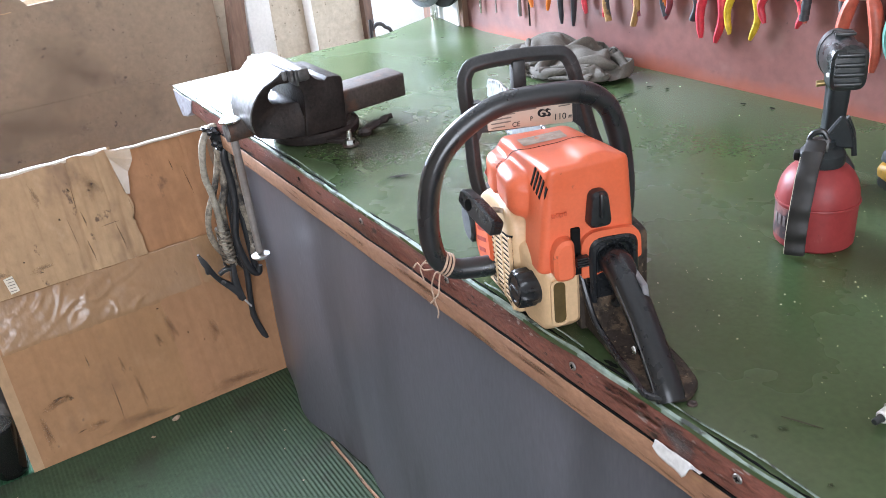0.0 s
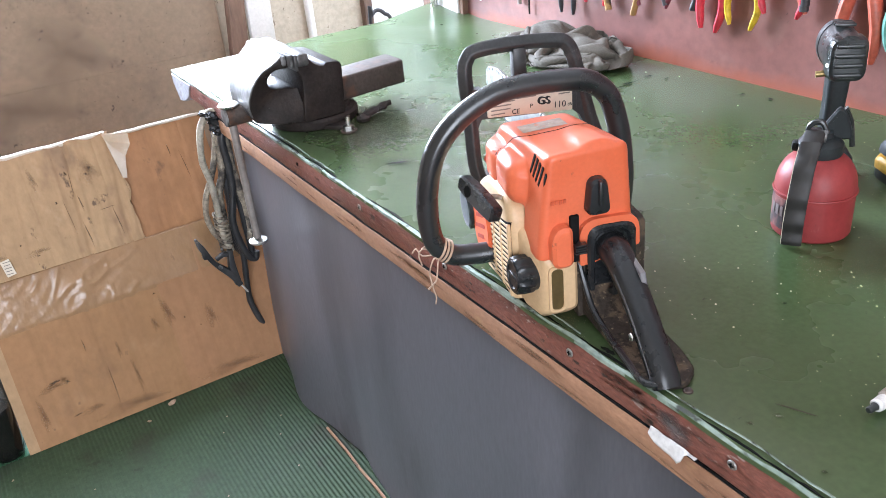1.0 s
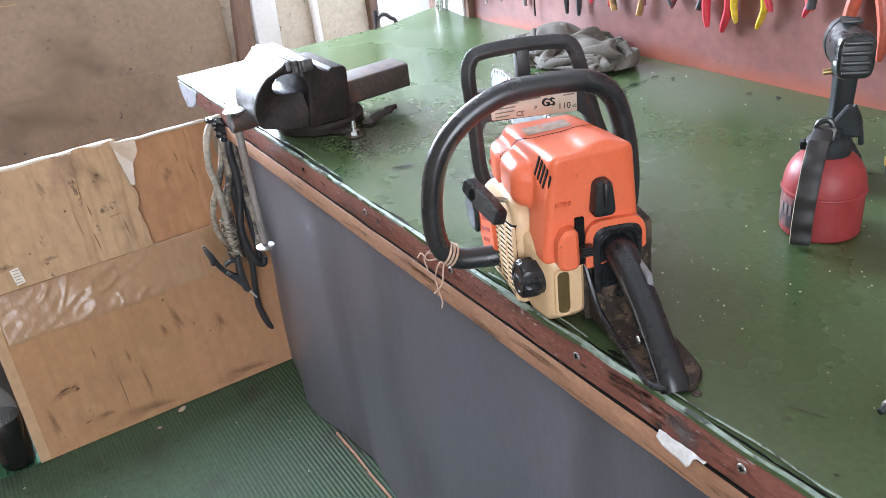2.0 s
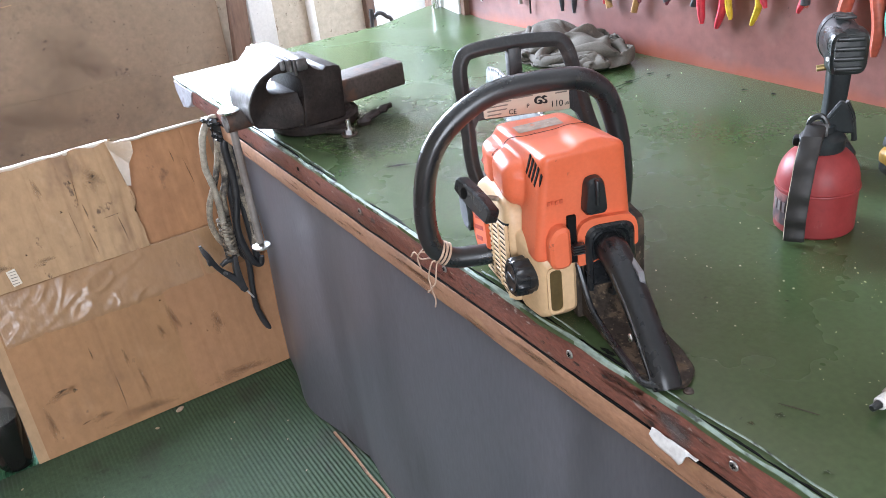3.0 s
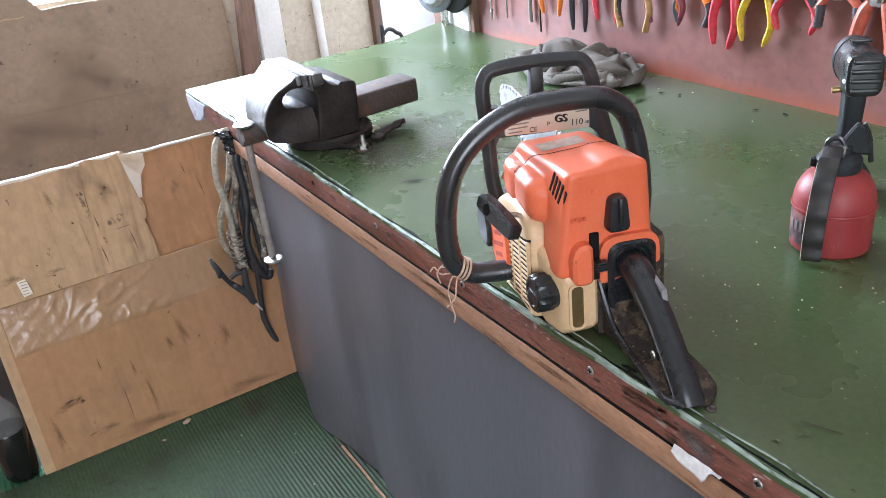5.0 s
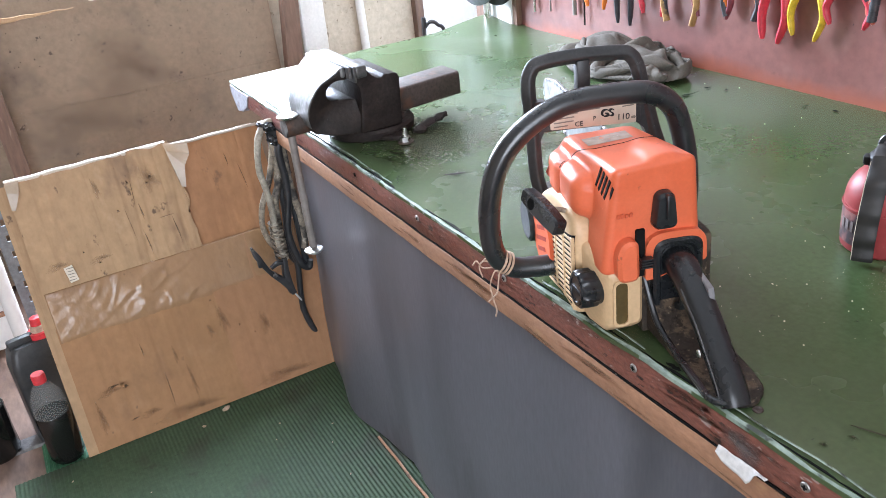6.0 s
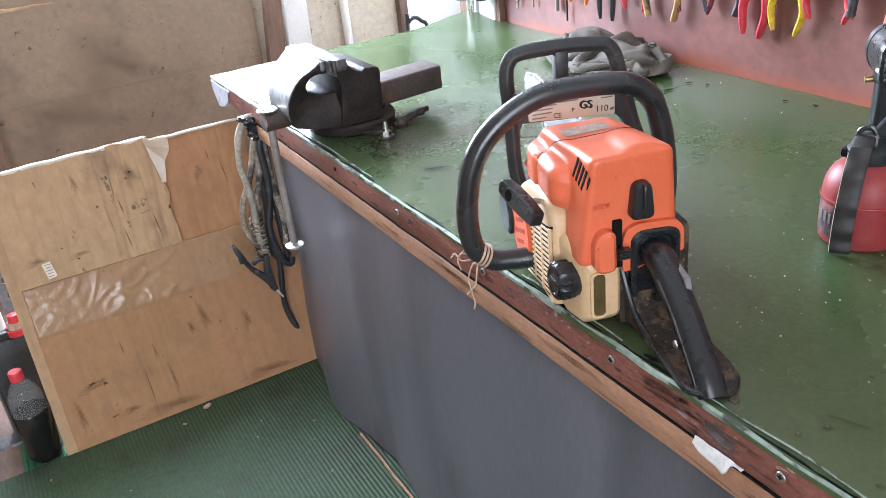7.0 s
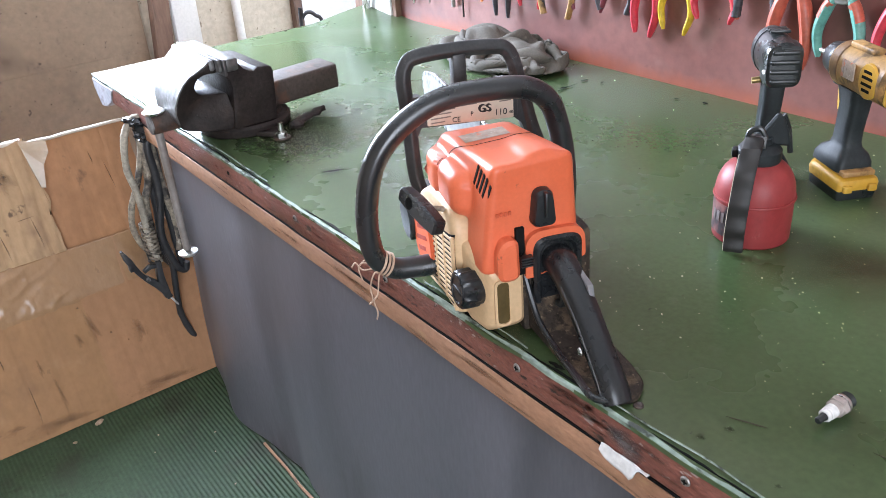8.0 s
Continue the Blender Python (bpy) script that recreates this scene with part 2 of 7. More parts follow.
M["white_board"] = surf("stained_white_board", (0.62, 0.60, 0.55), (0.72, 0.70, 0.66), 7.0, 0.7, grain=0.08, spots=(((0.35, 0.26, 0.18), 9, 0.60, 0.12, 0.6), ((0.2, 0.15, 0.1), 50, 0.69, 0.04, 0.7)))
M["brown_wood"] = surf("brown_wood", (0.13, 0.075, 0.05), (0.18, 0.105, 0.07), 8, 0.65, stretch=(1, 1, 0.15), grain=0.3, spots=(((0.45, 0.36, 0.26), 30, 0.66, 0.08, 0.6),))
M["ceiling"] = surf("ceiling_paint", (0.62, 0.60, 0.56), (0.68, 0.66, 0.62), 3, 0.9)
M["grey_worn"] = surf("worn_grey_paint", (0.20, 0.21, 0.24), (0.34, 0.35, 0.38), 22, 0.55, grain=0.25, spots=(((0.12, 0.09, 0.08), 26, 0.56, 0.1, 0.7),))
M["steel"] = surf("worn_steel", (0.42, 0.42, 0.42), (0.55, 0.55, 0.54), 18, 0.32, metal=1.0, grain=0.15, bump=0.1, spots=(((0.12, 0.09, 0.07), 40, 0.62, 0.1, 0.6),))
M["steel_dark"] = surf("oily_dark_iron", (0.017, 0.013, 0.012), (0.030, 0.023, 0.020), 16, 0.52, metal=0.0, grain=0.4, grain_scale=200, bump=0.5, bump_dist=0.002, spec=0.22, spots=(((0.050, 0.032, 0.023), 14, 0.58, 0.14, 0.6), ((0.14, 0.125, 0.115), 80, 0.70, 0.05, 0.5), ((0.008, 0.007, 0.006), 10, 0.56, 0.12, 0.7)))
M["bar_steel"] = surf("used_bar_steel", (0.24, 0.245, 0.25), (0.33, 0.335, 0.34), 18, 0.46, metal=0.75, grain=0.25, spots=(((0.08, 0.07, 0.06), 40, 0.58, 0.1, 0.7),))
M["steel_rust"] = surf("rusty_iron", (0.042, 0.031, 0.026), (0.066, 0.049, 0.041), 20, 0.50, metal=0.0, grain=0.4, grain_scale=200, bump=0.4, spec=0.45, spots=(((0.11, 0.052, 0.030), 26, 0.56, 0.1, 0.7), ((0.02, 0.016, 0.014), 34, 0.60, 0.1, 0.7)))
M["iron_bare"] = surf("bare_cast_iron", (0.15, 0.15, 0.15), (0.23, 0.23, 0.226), 15, 0.55, metal=0.5, grain=0.35, bump=0.5, spots=(((0.055, 0.050, 0.046), 24, 0.54, 0.1, 0.8), ((0.035, 0.030, 0.027), 70, 0.64, 0.05, 0.8), ((0.36, 0.36, 0.36), 40, 0.66, 0.08, 0.6)))
M["iron_worn"] = surf("worn_dark_iron", (0.10, 0.098, 0.096), (0.17, 0.166, 0.162), 15, 0.44, metal=0.5, grain=0.3, bump=0.4, spots=(((0.04, 0.036, 0.034), 22, 0.54, 0.12, 0.8), ((0.34, 0.34, 0.34), 60, 0.66, 0.06, 0.6)))
M["label_white"] = surf("pale_sticker", (0.52, 0.53, 0.56), (0.62, 0.62, 0.65), 40, 0.3, grain=0.2)
M["dull_zinc"] = surf("dull_zinc", (0.30, 0.29, 0.275), (0.42, 0.40, 0.38), 60, 0.45, metal=0.8, grain=0.3, spots=(((0.10, 0.06, 0.04), 120, 0.56, 0.1, 0.7),))
M["orange_dull"] = surf("dull_orange_plastic", (0.66, 0.125, 0.050), (0.72, 0.150, 0.064), 9, 0.62, grain=0.08, grain_scale=300, bump=0.03, spec=0.25, spots=(((0.30, 0.09, 0.045), 20, 0.60, 0.12, 0.5),))
M["zinc"] = surf("zinc_screw", (0.62, 0.62, 0.60), (0.72, 0.72, 0.70), 60, 0.3, metal=1.0)
M["dull_steel"] = surf("dull_steel_bar", (0.22, 0.20, 0.185), (0.30, 0.275, 0.255), 14, 0.5, metal=0.35, grain=0.15, spots=(((0.12, 0.09, 0.07), 30, 0.62, 0.1, 0.5),))
M["orange"] = surf("orange_plastic", (0.66, 0.132, 0.056), (0.73, 0.164, 0.074), 9, 0.40, grain=0.05, grain_scale=300, bump=0.03, spots=(((0.38, 0.09, 0.040), 14, 0.58, 0.16, 0.45), ((0.14, 0.05, 0.03), 60, 0.67, 0.05, 0.6), ((0.85, 0.42, 0.28), 150, 0.70, 0.03, 0.5)))
M["badge_mark"] = surf("moulded_orange", (0.55, 0.095, 0.04), None, 20, 0.45)
M["cream"] = surf("dirty_cream_plastic", (0.60, 0.405, 0.225), (0.66, 0.465, 0.272), 12, 0.45, grain=0.08, grain_scale=200, bump=0.05, spots=(((0.36, 0.225, 0.11), 12, 0.56, 0.16, 0.6), ((0.10, 0.06, 0.03), 45, 0.69, 0.05, 0.7)))
M["black"] = surf("black_plastic", (0.012, 0.0135, 0.0150), (0.019, 0.021, 0.023), 15, 0.31, spec=0.45, grain=0.2, grain_scale=300, bump=0.06, spots=(((0.034, 0.033, 0.032), 46, 0.70, 0.08, 0.4), ((0.20, 0.195, 0.19), 160, 0.73, 0.03, 0.6)))
M["black_gloss"] = surf("black_handle_tube", (0.012, 0.014, 0.016), (0.020, 0.0225, 0.025), 15, 0.33, spec=0.7, grain=0.2, grain_scale=350, bump=0.10, spots=(((0.045, 0.043, 0.041), 60, 0.70, 0.06, 0.4),))
M["sight_amber"] = surf("sight_amber", (0.075, 0.050, 0.016), (0.11, 0.075, 0.028), 20, 0.35)
# lighter than the other black plastic: the guard's lit grey is in its colour
M["guard_black"] = surf("scuffed_lit_guard_plastic", (0.022, 0.023, 0.024), (0.040, 0.041, 0.042), 20, 0.44, spec=0.5, grain=0.3, grain_scale=300, bump=0.1, spots=(((0.11, 0.108, 0.105), 40, 0.60, 0.12, 0.6), ((0.24, 0.235, 0.23), 90, 0.66, 0.06, 0.6)))
M["rub_black"] = surf("highlight_black_plastic", (0.055, 0.056, 0.058), (0.11, 0.11, 0.112), 60, 0.4, grain=0.3)
M["dirt_plate"] = surf("grimy_black_plastic", (0.026, 0.021, 0.017), (0.055, 0.042, 0.032), 22, 0.7, grain=0.4, grain_scale=250, spec=0.2, spots=(((0.13, 0.094, 0.062), 60, 0.50, 0.12, 0.75), ((0.30, 0.23, 0.16), 190, 0.62, 0.05, 0.6), ((0.010, 0.009, 0.008), 80, 0.56, 0.08, 0.8)), bump=0.6, bump_dist=0.002)
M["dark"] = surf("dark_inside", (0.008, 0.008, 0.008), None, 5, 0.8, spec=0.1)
M["label"] = surf("label_paper", (0.62, 0.55, 0.44), (0.70, 0.62, 0.50), 20, 0.5, grain=0.05)
M["ink"] = surf("black_ink", (0.02, 0.02, 0.02), None, 5, 0.6)
M["ink_grey"] = surf("faded_ink", (0.22, 0.19, 0.16), None, 5, 0.6)
M["silver_label"] = surf("silver_label", (0.46, 0.37, 0.30), (0.34, 0.25, 0.19), 45, 0.42, grain=0.25, spots=(((0.20, 0.14, 0.11), 80, 0.58, 0.05, 0.7), ((0.58, 0.16, 0.075), 75, 0.60, 0.04, 0.9), ((0.60, 0.54, 0.47), 110, 0.62, 0.05, 0.7)))
M["lock_grey"] = surf("lock_grey_plastic", (0.17, 0.17, 0.18), (0.22, 0.22, 0.23), 20, 0.4, grain=0.1)
M["grey_plastic"] = surf("grey_plastic", (0.33, 0.33, 0.35), (0.40, 0.40, 0.42), 20, 0.4)
M["can_red"] = surf("red_can_paint", (0.25, 0.030, 0.030), (0.31, 0.047, 0.045), 12, 0.48, grain=0.12, bump=0.08, spec=0.4, spots=(((0.15, 0.032, 0.030), 12, 0.56, 0.15, 0.6), ((0.40, 0.15, 0.13), 40, 0.66, 0.08, 0.4), ((0.06, 0.02, 0.02), 70, 0.68, 0.05, 0.6)))
M["can_smear"] = surf("greasy_can_label", (0.16, 0.05, 0.05), (0.30, 0.13, 0.12), 26, 0.5, grain=0.2, spots=(((0.035, 0.035, 0.04), 20, 0.5, 0.1, 0.9),))
M["tool_black"] = surf("dusty_black_tool", (0.015, 0.018, 0.018), (0.027, 0.031, 0.031), 14, 0.34, grain=0.15, spots=(((0.11, 0.10, 0.085), 35, 0.64, 0.1, 0.4),))
M["tool_grey"] = surf("slate_rubber", (0.017, 0.021, 0.022), (0.028, 0.034, 0.035), 14, 0.50, spec=0.28, grain=0.2, grain_scale=200, spots=(((0.09, 0.085, 0.07), 30, 0.64, 0.1, 0.4),))
M["matte_black"] = surf("matte_black_strap", (0.014, 0.013, 0.012), (0.024, 0.022, 0.020), 14, 0.55, grain=0.2, spots=(((0.09, 0.08, 0.07), 40, 0.64, 0.1, 0.4),))
M["can_print"] = surf("worn_can_print", (0.20, 0.17, 0.165), (0.12, 0.09, 0.09), 50, 0.6, grain=0.3)
M["yellow"] = surf("worn_yellow_plastic", (0.55, 0.30, 0.035), (0.62, 0.36, 0.05), 14, 0.42, grain=0.08, spots=(((0.20, 0.12, 0.04), 18, 0.58, 0.12, 0.55),))
M["tan_dirty"] = surf("grimy_yellow_plastic", (0.32, 0.175, 0.065), (0.42, 0.245, 0.085), 18, 0.5, grain=0.25, spots=(((0.085, 0.055, 0.028), 26, 0.50, 0.10, 0.85), ((0.50, 0.42, 0.28), 40, 0.64, 0.06, 0.6)))
M["tan_grime"] = surf("brown_grime_plastic", (0.17, 0.085, 0.030), (0.25, 0.135, 0.05), 22, 0.6, grain=0.3, spots=(((0.06, 0.04, 0.025), 30, 0.52, 0.12, 0.7),))
M["rag"] = surf("grey_green_cloth", (0.094, 0.085, 0.070), (0.130, 0.118, 0.098), 9, 0.95, grain=0.2, grain_scale=300, bump=0.4, spots=(((0.07, 0.06, 0.048), 7, 0.56, 0.16, 0.6),))
M["milky_film"] = surf("milky_plastic_film", (0.46, 0.36, 0.25), (0.58, 0.48, 0.37), 14.0, 0.2, grain=0.1, grain_scale=30, bump=0.6, bump_dist=0.003)
M["paper"] = surf("white_tissue", (0.60, 0.59, 0.57), None, 20, 0.9)
M["string"] = surf("hemp_twine", (0.42, 0.29, 0.21), (0.54, 0.40, 0.30), 80, 0.9)
M["tape_cream"] = surf("wrapped_cloth_tape", (0.36, 0.31, 0.235), (0.16, 0.13, 0.10), 26, 0.6, grain=0.45, grain_scale=160, bump=0.9, bump_dist=0.003, spots=(((0.035, 0.032, 0.030), 18, 0.49, 0.08, 0.9), ((0.58, 0.54, 0.46), 40, 0.63, 0.08, 0.6)))
# paler copy of tape_cream, with the light on the left cable in its colour
M["tape_pale"] = surf("lit_cloth_tape", (0.46, 0.42, 0.34), (0.30, 0.265, 0.21), 24, 0.6, grain=0.35, grain_scale=160, bump=0.9, bump_dist=0.003, spots=(((0.06, 0.055, 0.05), 20, 0.56, 0.08, 0.85),))
M["bag_black"] = surf("black_plastic_bag", (0.012, 0.013, 0.015), (0.02, 0.022, 0.025), 20, 0.24, grain=0.2, bump=0.35, bump_dist=0.003, dent=(30, 2.0))
M["cable"] = surf("black_rubber_cable", (0.020, 0.021, 0.023), (0.038, 0.038, 0.04), 20, 0.42, grain=0.25, spots=(((0.17, 0.15, 0.12), 38, 0.63, 0.08, 0.6),))
M["dust"] = surf("pale_dust", (0.42, 0.43, 0.24), (0.56, 0.55, 0.38), 30, 0.8)
M["porcelain"] = surf("white_porcelain", (0.80, 0.79, 0.77), None, 20, 0.2)
M["red_grip"] = surf("red_grip", (0.52, 0.035, 0.055), (0.58, 0.05, 0.07), 20, 0.4)
M["orange_grip"] = surf("orange_grip", (0.75, 0.20, 0.03), (0.80, 0.25, 0.05), 20, 0.45)
M["salmon_grip"] = surf("salmon_grip", (0.43, 0.090, 0.055), (0.48, 0.115, 0.07), 20, 0.4)
M["yellow_grip"] = surf("yellow_grip", (0.60, 0.40, 0.025), (0.66, 0.45, 0.04), 20, 0.4)
M["black_grip"] = surf("black_grip", (0.03, 0.03, 0.035), (0.05, 0.05, 0.055), 30, 0.5)
M["plum_grip"] = surf("plum_grip", (0.15, 0.03, 0.045), (0.2, 0.045, 0.06), 20, 0.45)
M["teal_grip"] = surf("teal_grip", (0.10, 0.30, 0.24), (0.14, 0.36, 0.30), 20, 0.4)
M["bottle"] = glass_mat("clear_plastic", (0.60, 0.60, 0.57), 0.06)
M["bottle"].node_tree.nodes["Principled BSDF"].inputs["Transmission Weight"].default_value = 0.0
M["bottle"].node_tree.nodes["Principled BSDF"].inputs["Alpha"].default_value = 0.12
M["oil"] = surf("dark_oil", (0.010, 0.010, 0.009), None, 5, 0.12)
M["red_cap"] = surf("red_cap", (0.60, 0.04, 0.05), None, 20, 0.4)
M["jerry"] = surf("dark_grey_canister", (0.024, 0.026, 0.027), (0.038, 0.040, 0.041), 10, 0.4)
M["paint_grey"] = surf("grey_enamel", (0.13, 0.15, 0.165), (0.19, 0.205, 0.22), 10, 0.45)

M["tape"].node_tree.nodes["Principled BSDF"].inputs["Coat Roughness"].default_value = 0.16
M["milky_film"].node_tree.nodes["Principled BSDF"].inputs["Alpha"].default_value = 0.55

# ---- mesh helpers ----


def finish(bm, smooth=True):
    bmesh.ops.recalc_face_normals(bm, faces=bm.faces)
    if smooth:
        for f in bm.faces:
            f.smooth = True
        for e in bm.edges:
            if len(e.link_faces) == 2 and e.calc_face_angle(0) > 0.6:
                e.smooth = False


def part(name, bm, material, parent=None, label="", smooth=True):
    """Links a bmesh as one mesh object under a thing or part."""
    finish(bm, smooth)
    me = bpy.data.meshes.new(name)
    bm.to_mesh(me)
    bm.free()
    for m_ in (material if isinstance(material, (list, tuple)) else [material]):
        me.materials.append(M[m_] if isinstance(m_, str) else m_)
    ob = new(name, me)
    if parent is not None:
        ob.parent = parent
    if label:
        ob["label"] = label
    return ob


def thing(name, label, category, m=None, group="", kind=""):
    ob = new(name)
    ob.empty_display_size = 0.02
    if m is not None:
        ob.matrix_world = m
    return tagged(ob, label, category, group, kind)


def box(bm, c, s, bev=0.0, seg=2, rot=None):
    r = bmesh.ops.create_cube(bm, size=1.0)
    vs = r["verts"]
    m = Matrix.Translation(c) @ (rot or Matrix.Identity(4)) @ Matrix.Diagonal((*s, 1))
    bmesh.ops.transform(bm, matrix=m, verts=vs)
    if bev:
        es = list({e for v in vs for e in v.link_edges})
        bmesh.ops.bevel(bm, geom=es, offset=bev, segments=seg, affect="EDGES", profile=0.5)
    return bm


def box2(bm, lo, hi, bev=0.0, seg=2):
    c = [(a + b) / 2 for a, b in zip(lo, hi)]
    return box(bm, c, [abs(b - a) for a, b in zip(lo, hi)], bev, seg)


def loft(bm, rings, cap=True, closed=True):
    vr = [[bm.verts.new(p) for p in r] for r in rings]
    n = len(vr[0])
    for a, b in zip(vr, vr[1:]):
        for i in range(n if closed else n - 1):
            j = (i + 1) % n
            bm.faces.new((a[i], a[j], b[j], b[i]))
    if cap:
        bm.faces.new(vr[0][::-1])
        bm.faces.new(vr[-1])
    return bm


def round_poly(pts, r, n=4):
    """A polygon with its corners rounded; r is one radius or one a corner."""
    out = []
    k = len(pts)
    rr = r if isinstance(r, (list, tuple)) else [r] * k
    for i in range(k):
        p0, p, p1 = Vector(pts[i - 1]), Vector(pts[i]), Vector(pts[(i + 1) % k])
        a, b = (p0 - p), (p1 - p)
        q = min(rr[i], a.length * 0.48, b.length * 0.48)
        s_, e = p + a.normalized() * q, p + b.normalized() * q
        for j in range(n + 1):
            t = j / n
            out.append((1 - t) ** 2 * s_ + 2 * t * (1 - t) * p + t * t * e)
    return out


def circle(r, n=20, sx=1.0, sy=1.0):
    return [(r * sx * math.cos(2 * math.pi * i / n), r * sy * math.sin(2 * math.pi * i / n)) for i in range(n)]


def lathe(bm, prof, n=32, axis="z", at=(0, 0, 0)):
    """Turns a profile of (radius, height) about an axis."""
    rings = []
    for r, h in prof:
        ring = []
        for x, y in circle(max(r, 1e-5), n):
            p = {"z": (x, y, h), "x": (h, x, y), "y": (x, h, y)}[axis]
            ring.append(Vector(p) + Vector(at))
        rings.append(ring)
    return loft(bm, rings)


def cyl(bm, p0, p1, r0, r1=None, n=16):
    p0, p1 = Vector(p0), Vector(p1)
    q = (p1 - p0).to_track_quat("Z", "Y").to_matrix()
    r1 = r0 if r1 is None else r1
    return loft(bm, [[p + q @ Vector((x, y, 0)) for x, y in circle(r, n)] for p, r in ((p0, r0), (p1, r1))])


def spline(pts, k=6):
    """Catmull-Rom points through the given ones."""
    p = [Vector(a) for a in pts]
    p = [2 * p[0] - p[1]] + p + [2 * p[-1] - p[-2]]
    out = []
    for i in range(1, len(p) - 2):
        for j in range(k):
            t = j / k
            out.append(0.5 * ((2 * p[i]) + (p[i + 1] - p[i - 1]) * t + (2 * p[i - 1] - 5 * p[i] + 4 * p[i + 1] - p[i + 2]) * t * t
                              + (3 * p[i] - p[i - 1] - 3 * p[i + 1] + p[i + 2]) * t ** 3))
    out.append(p[-2])
    return out


def sweep(bm, pts, section, scales=None, up=(0, 0, 1), k=6, cap=True):
    """Sweeps a 2D section along a smooth path; scales is one factor a control point."""
    path = spline(pts, k) if k > 1 else [Vector(a) for a in pts]
    n = len(path)
    sc = [1.0] * n
    if scales:
        for i in range(n):
            f = i / (n - 1) * (len(scales) - 1)
            a = min(int(f), len(scales) - 2)
            sc[i] = scales[a] + (scales[a + 1] - scales[a]) * (f - a)
    side = None
    rings = []
    for i, p in enumerate(path):
        t = (path[min(i + 1, n - 1)] - path[max(i - 1, 0)]).normalized()
        if side is None:
            u = Vector(up)
            if abs(u.dot(t)) > 0.95:
                u = Vector((1, 0, 0)) if abs(t.x) < 0.9 else Vector((0, 1, 0))
            side = t.cross(u).normalized()
        else:
            side = (side - t * side.dot(t)).normalized()
        upv = side.cross(t)
        rings.append([p + (side * x + upv * y) * sc[i] for x, y in section])
    return loft(bm, rings, cap)


def tube(bm, pts, r, scales=None, n=12, k=6):
    return sweep(bm, pts, circle(r, n), scales, k=k)


def prism(bm, outline, axis, lo, hi, bev=0.0):
    """Extrudes a 2D outline along an axis ('x': points are (y, z); 'y': (x, z); 'z': (x, y))."""
    def at(p, h):
        a, b = p[0], p[1]
        return {"x": (h, a, b), "y": (a, h, b), "z": (a, b, h)}[axis]
    if bev:
        c = Vector((sum(p[0] for p in outline) / len(outline), sum(p[1] for p in outline) / len(outline)))

        def inset(d):
            out = []
            k = len(outline)
            for i in range(k):
                p0, p, p1 = (Vector(outline[j % k][:2]) for j in (i - 1, i, i + 1))
                t = ((p - p0).normalized() + (p1 - p).normalized())
                nn = Vector((-t.y, t.x)).normalized() if t.length > 1e-6 else (c - p).normalized()
                out.append(p + nn * d)
            area = sum(outline[i - 1][0] * outline[i][1] - outline[i][0] * outline[i - 1][1] for i in range(k))
            if area < 0:
                out = [2 * Vector(outline[i][:2]) - out[i] for i in range(k)]
            return out
        ins = inset(bev)
        d = bev if hi > lo else -bev
        rings = [[at(p, lo) for p in ins], [at(p, lo + d) for p in outline], [at(p, hi - d) for p in outline], [at(p, hi) for p in ins]]
    else:
        rings = [[at(p, lo) for p in outline], [at(p, hi) for p in outline]]
    return loft(bm, rings)


def B():
    return bmesh.new()


def strip_cast(bm, outer, inner, left, right, bev=0.0, seg=2):
    """A bent bar between an outer and an inner side outline (y, z), from x = left to x = right (a number or one a pair)."""
    n = len(outer)
    xl = left if isinstance(left, list) else [left] * n
    xr = right if isinstance(right, list) else [right] * n
    rings = [[(xl[i], *outer[i]), (xr[i], *outer[i]), (xr[i], *inner[i]), (xl[i], *inner[i])] for i in range(n)]
    loft(bm, rings)
    if bev:
        bmesh.ops.recalc_face_normals(bm, faces=bm.faces)
        es = [e for e in bm.edges if len(e.link_faces) == 2 and e.calc_face_angle(0) > 0.9]
        bmesh.ops.bevel(bm, geom=es, offset=bev, segments=seg, affect="EDGES", profile=0.5)
    return bm


def smax(a, b, k):
    """The larger of two fields with a rounded crossing of width k."""
    return np.maximum(a, b) + np.maximum(k - np.abs(a - b), 0.0) ** 2 / (4 * k)


def smin(a, b, k):
    return -smax(-a, -b, k)


def round_box(p, c, h, r):
    q = np.abs(p - np.array(c)) - (np.array(h) - r)
    return np.linalg.norm(np.maximum(q, 0.0), axis=-1) + np.minimum(q.max(-1), 0.0) - r


def plane_cut(p, n, at):
    n = np.array(n, float)
    return (p - np.array(at)) @ (n / np.linalg.norm(n))


def out_to(field, c, d, reach=0.4):
    """Where rays from c first leave the solid that a field describes."""
    c, d = np.array(c, float), np.asarray(d, float)
    lo, hi = np.zeros(d.shape[:-1]), np.full(d.shape[:-1], reach)
    for _ in range(26):
        mid = (lo + hi) / 2
        inside = field(c + d * mid[..., None]) < 0
        lo, hi = np.where(inside, mid, lo), np.where(inside, hi, mid)
    return c + d * lo[..., None]


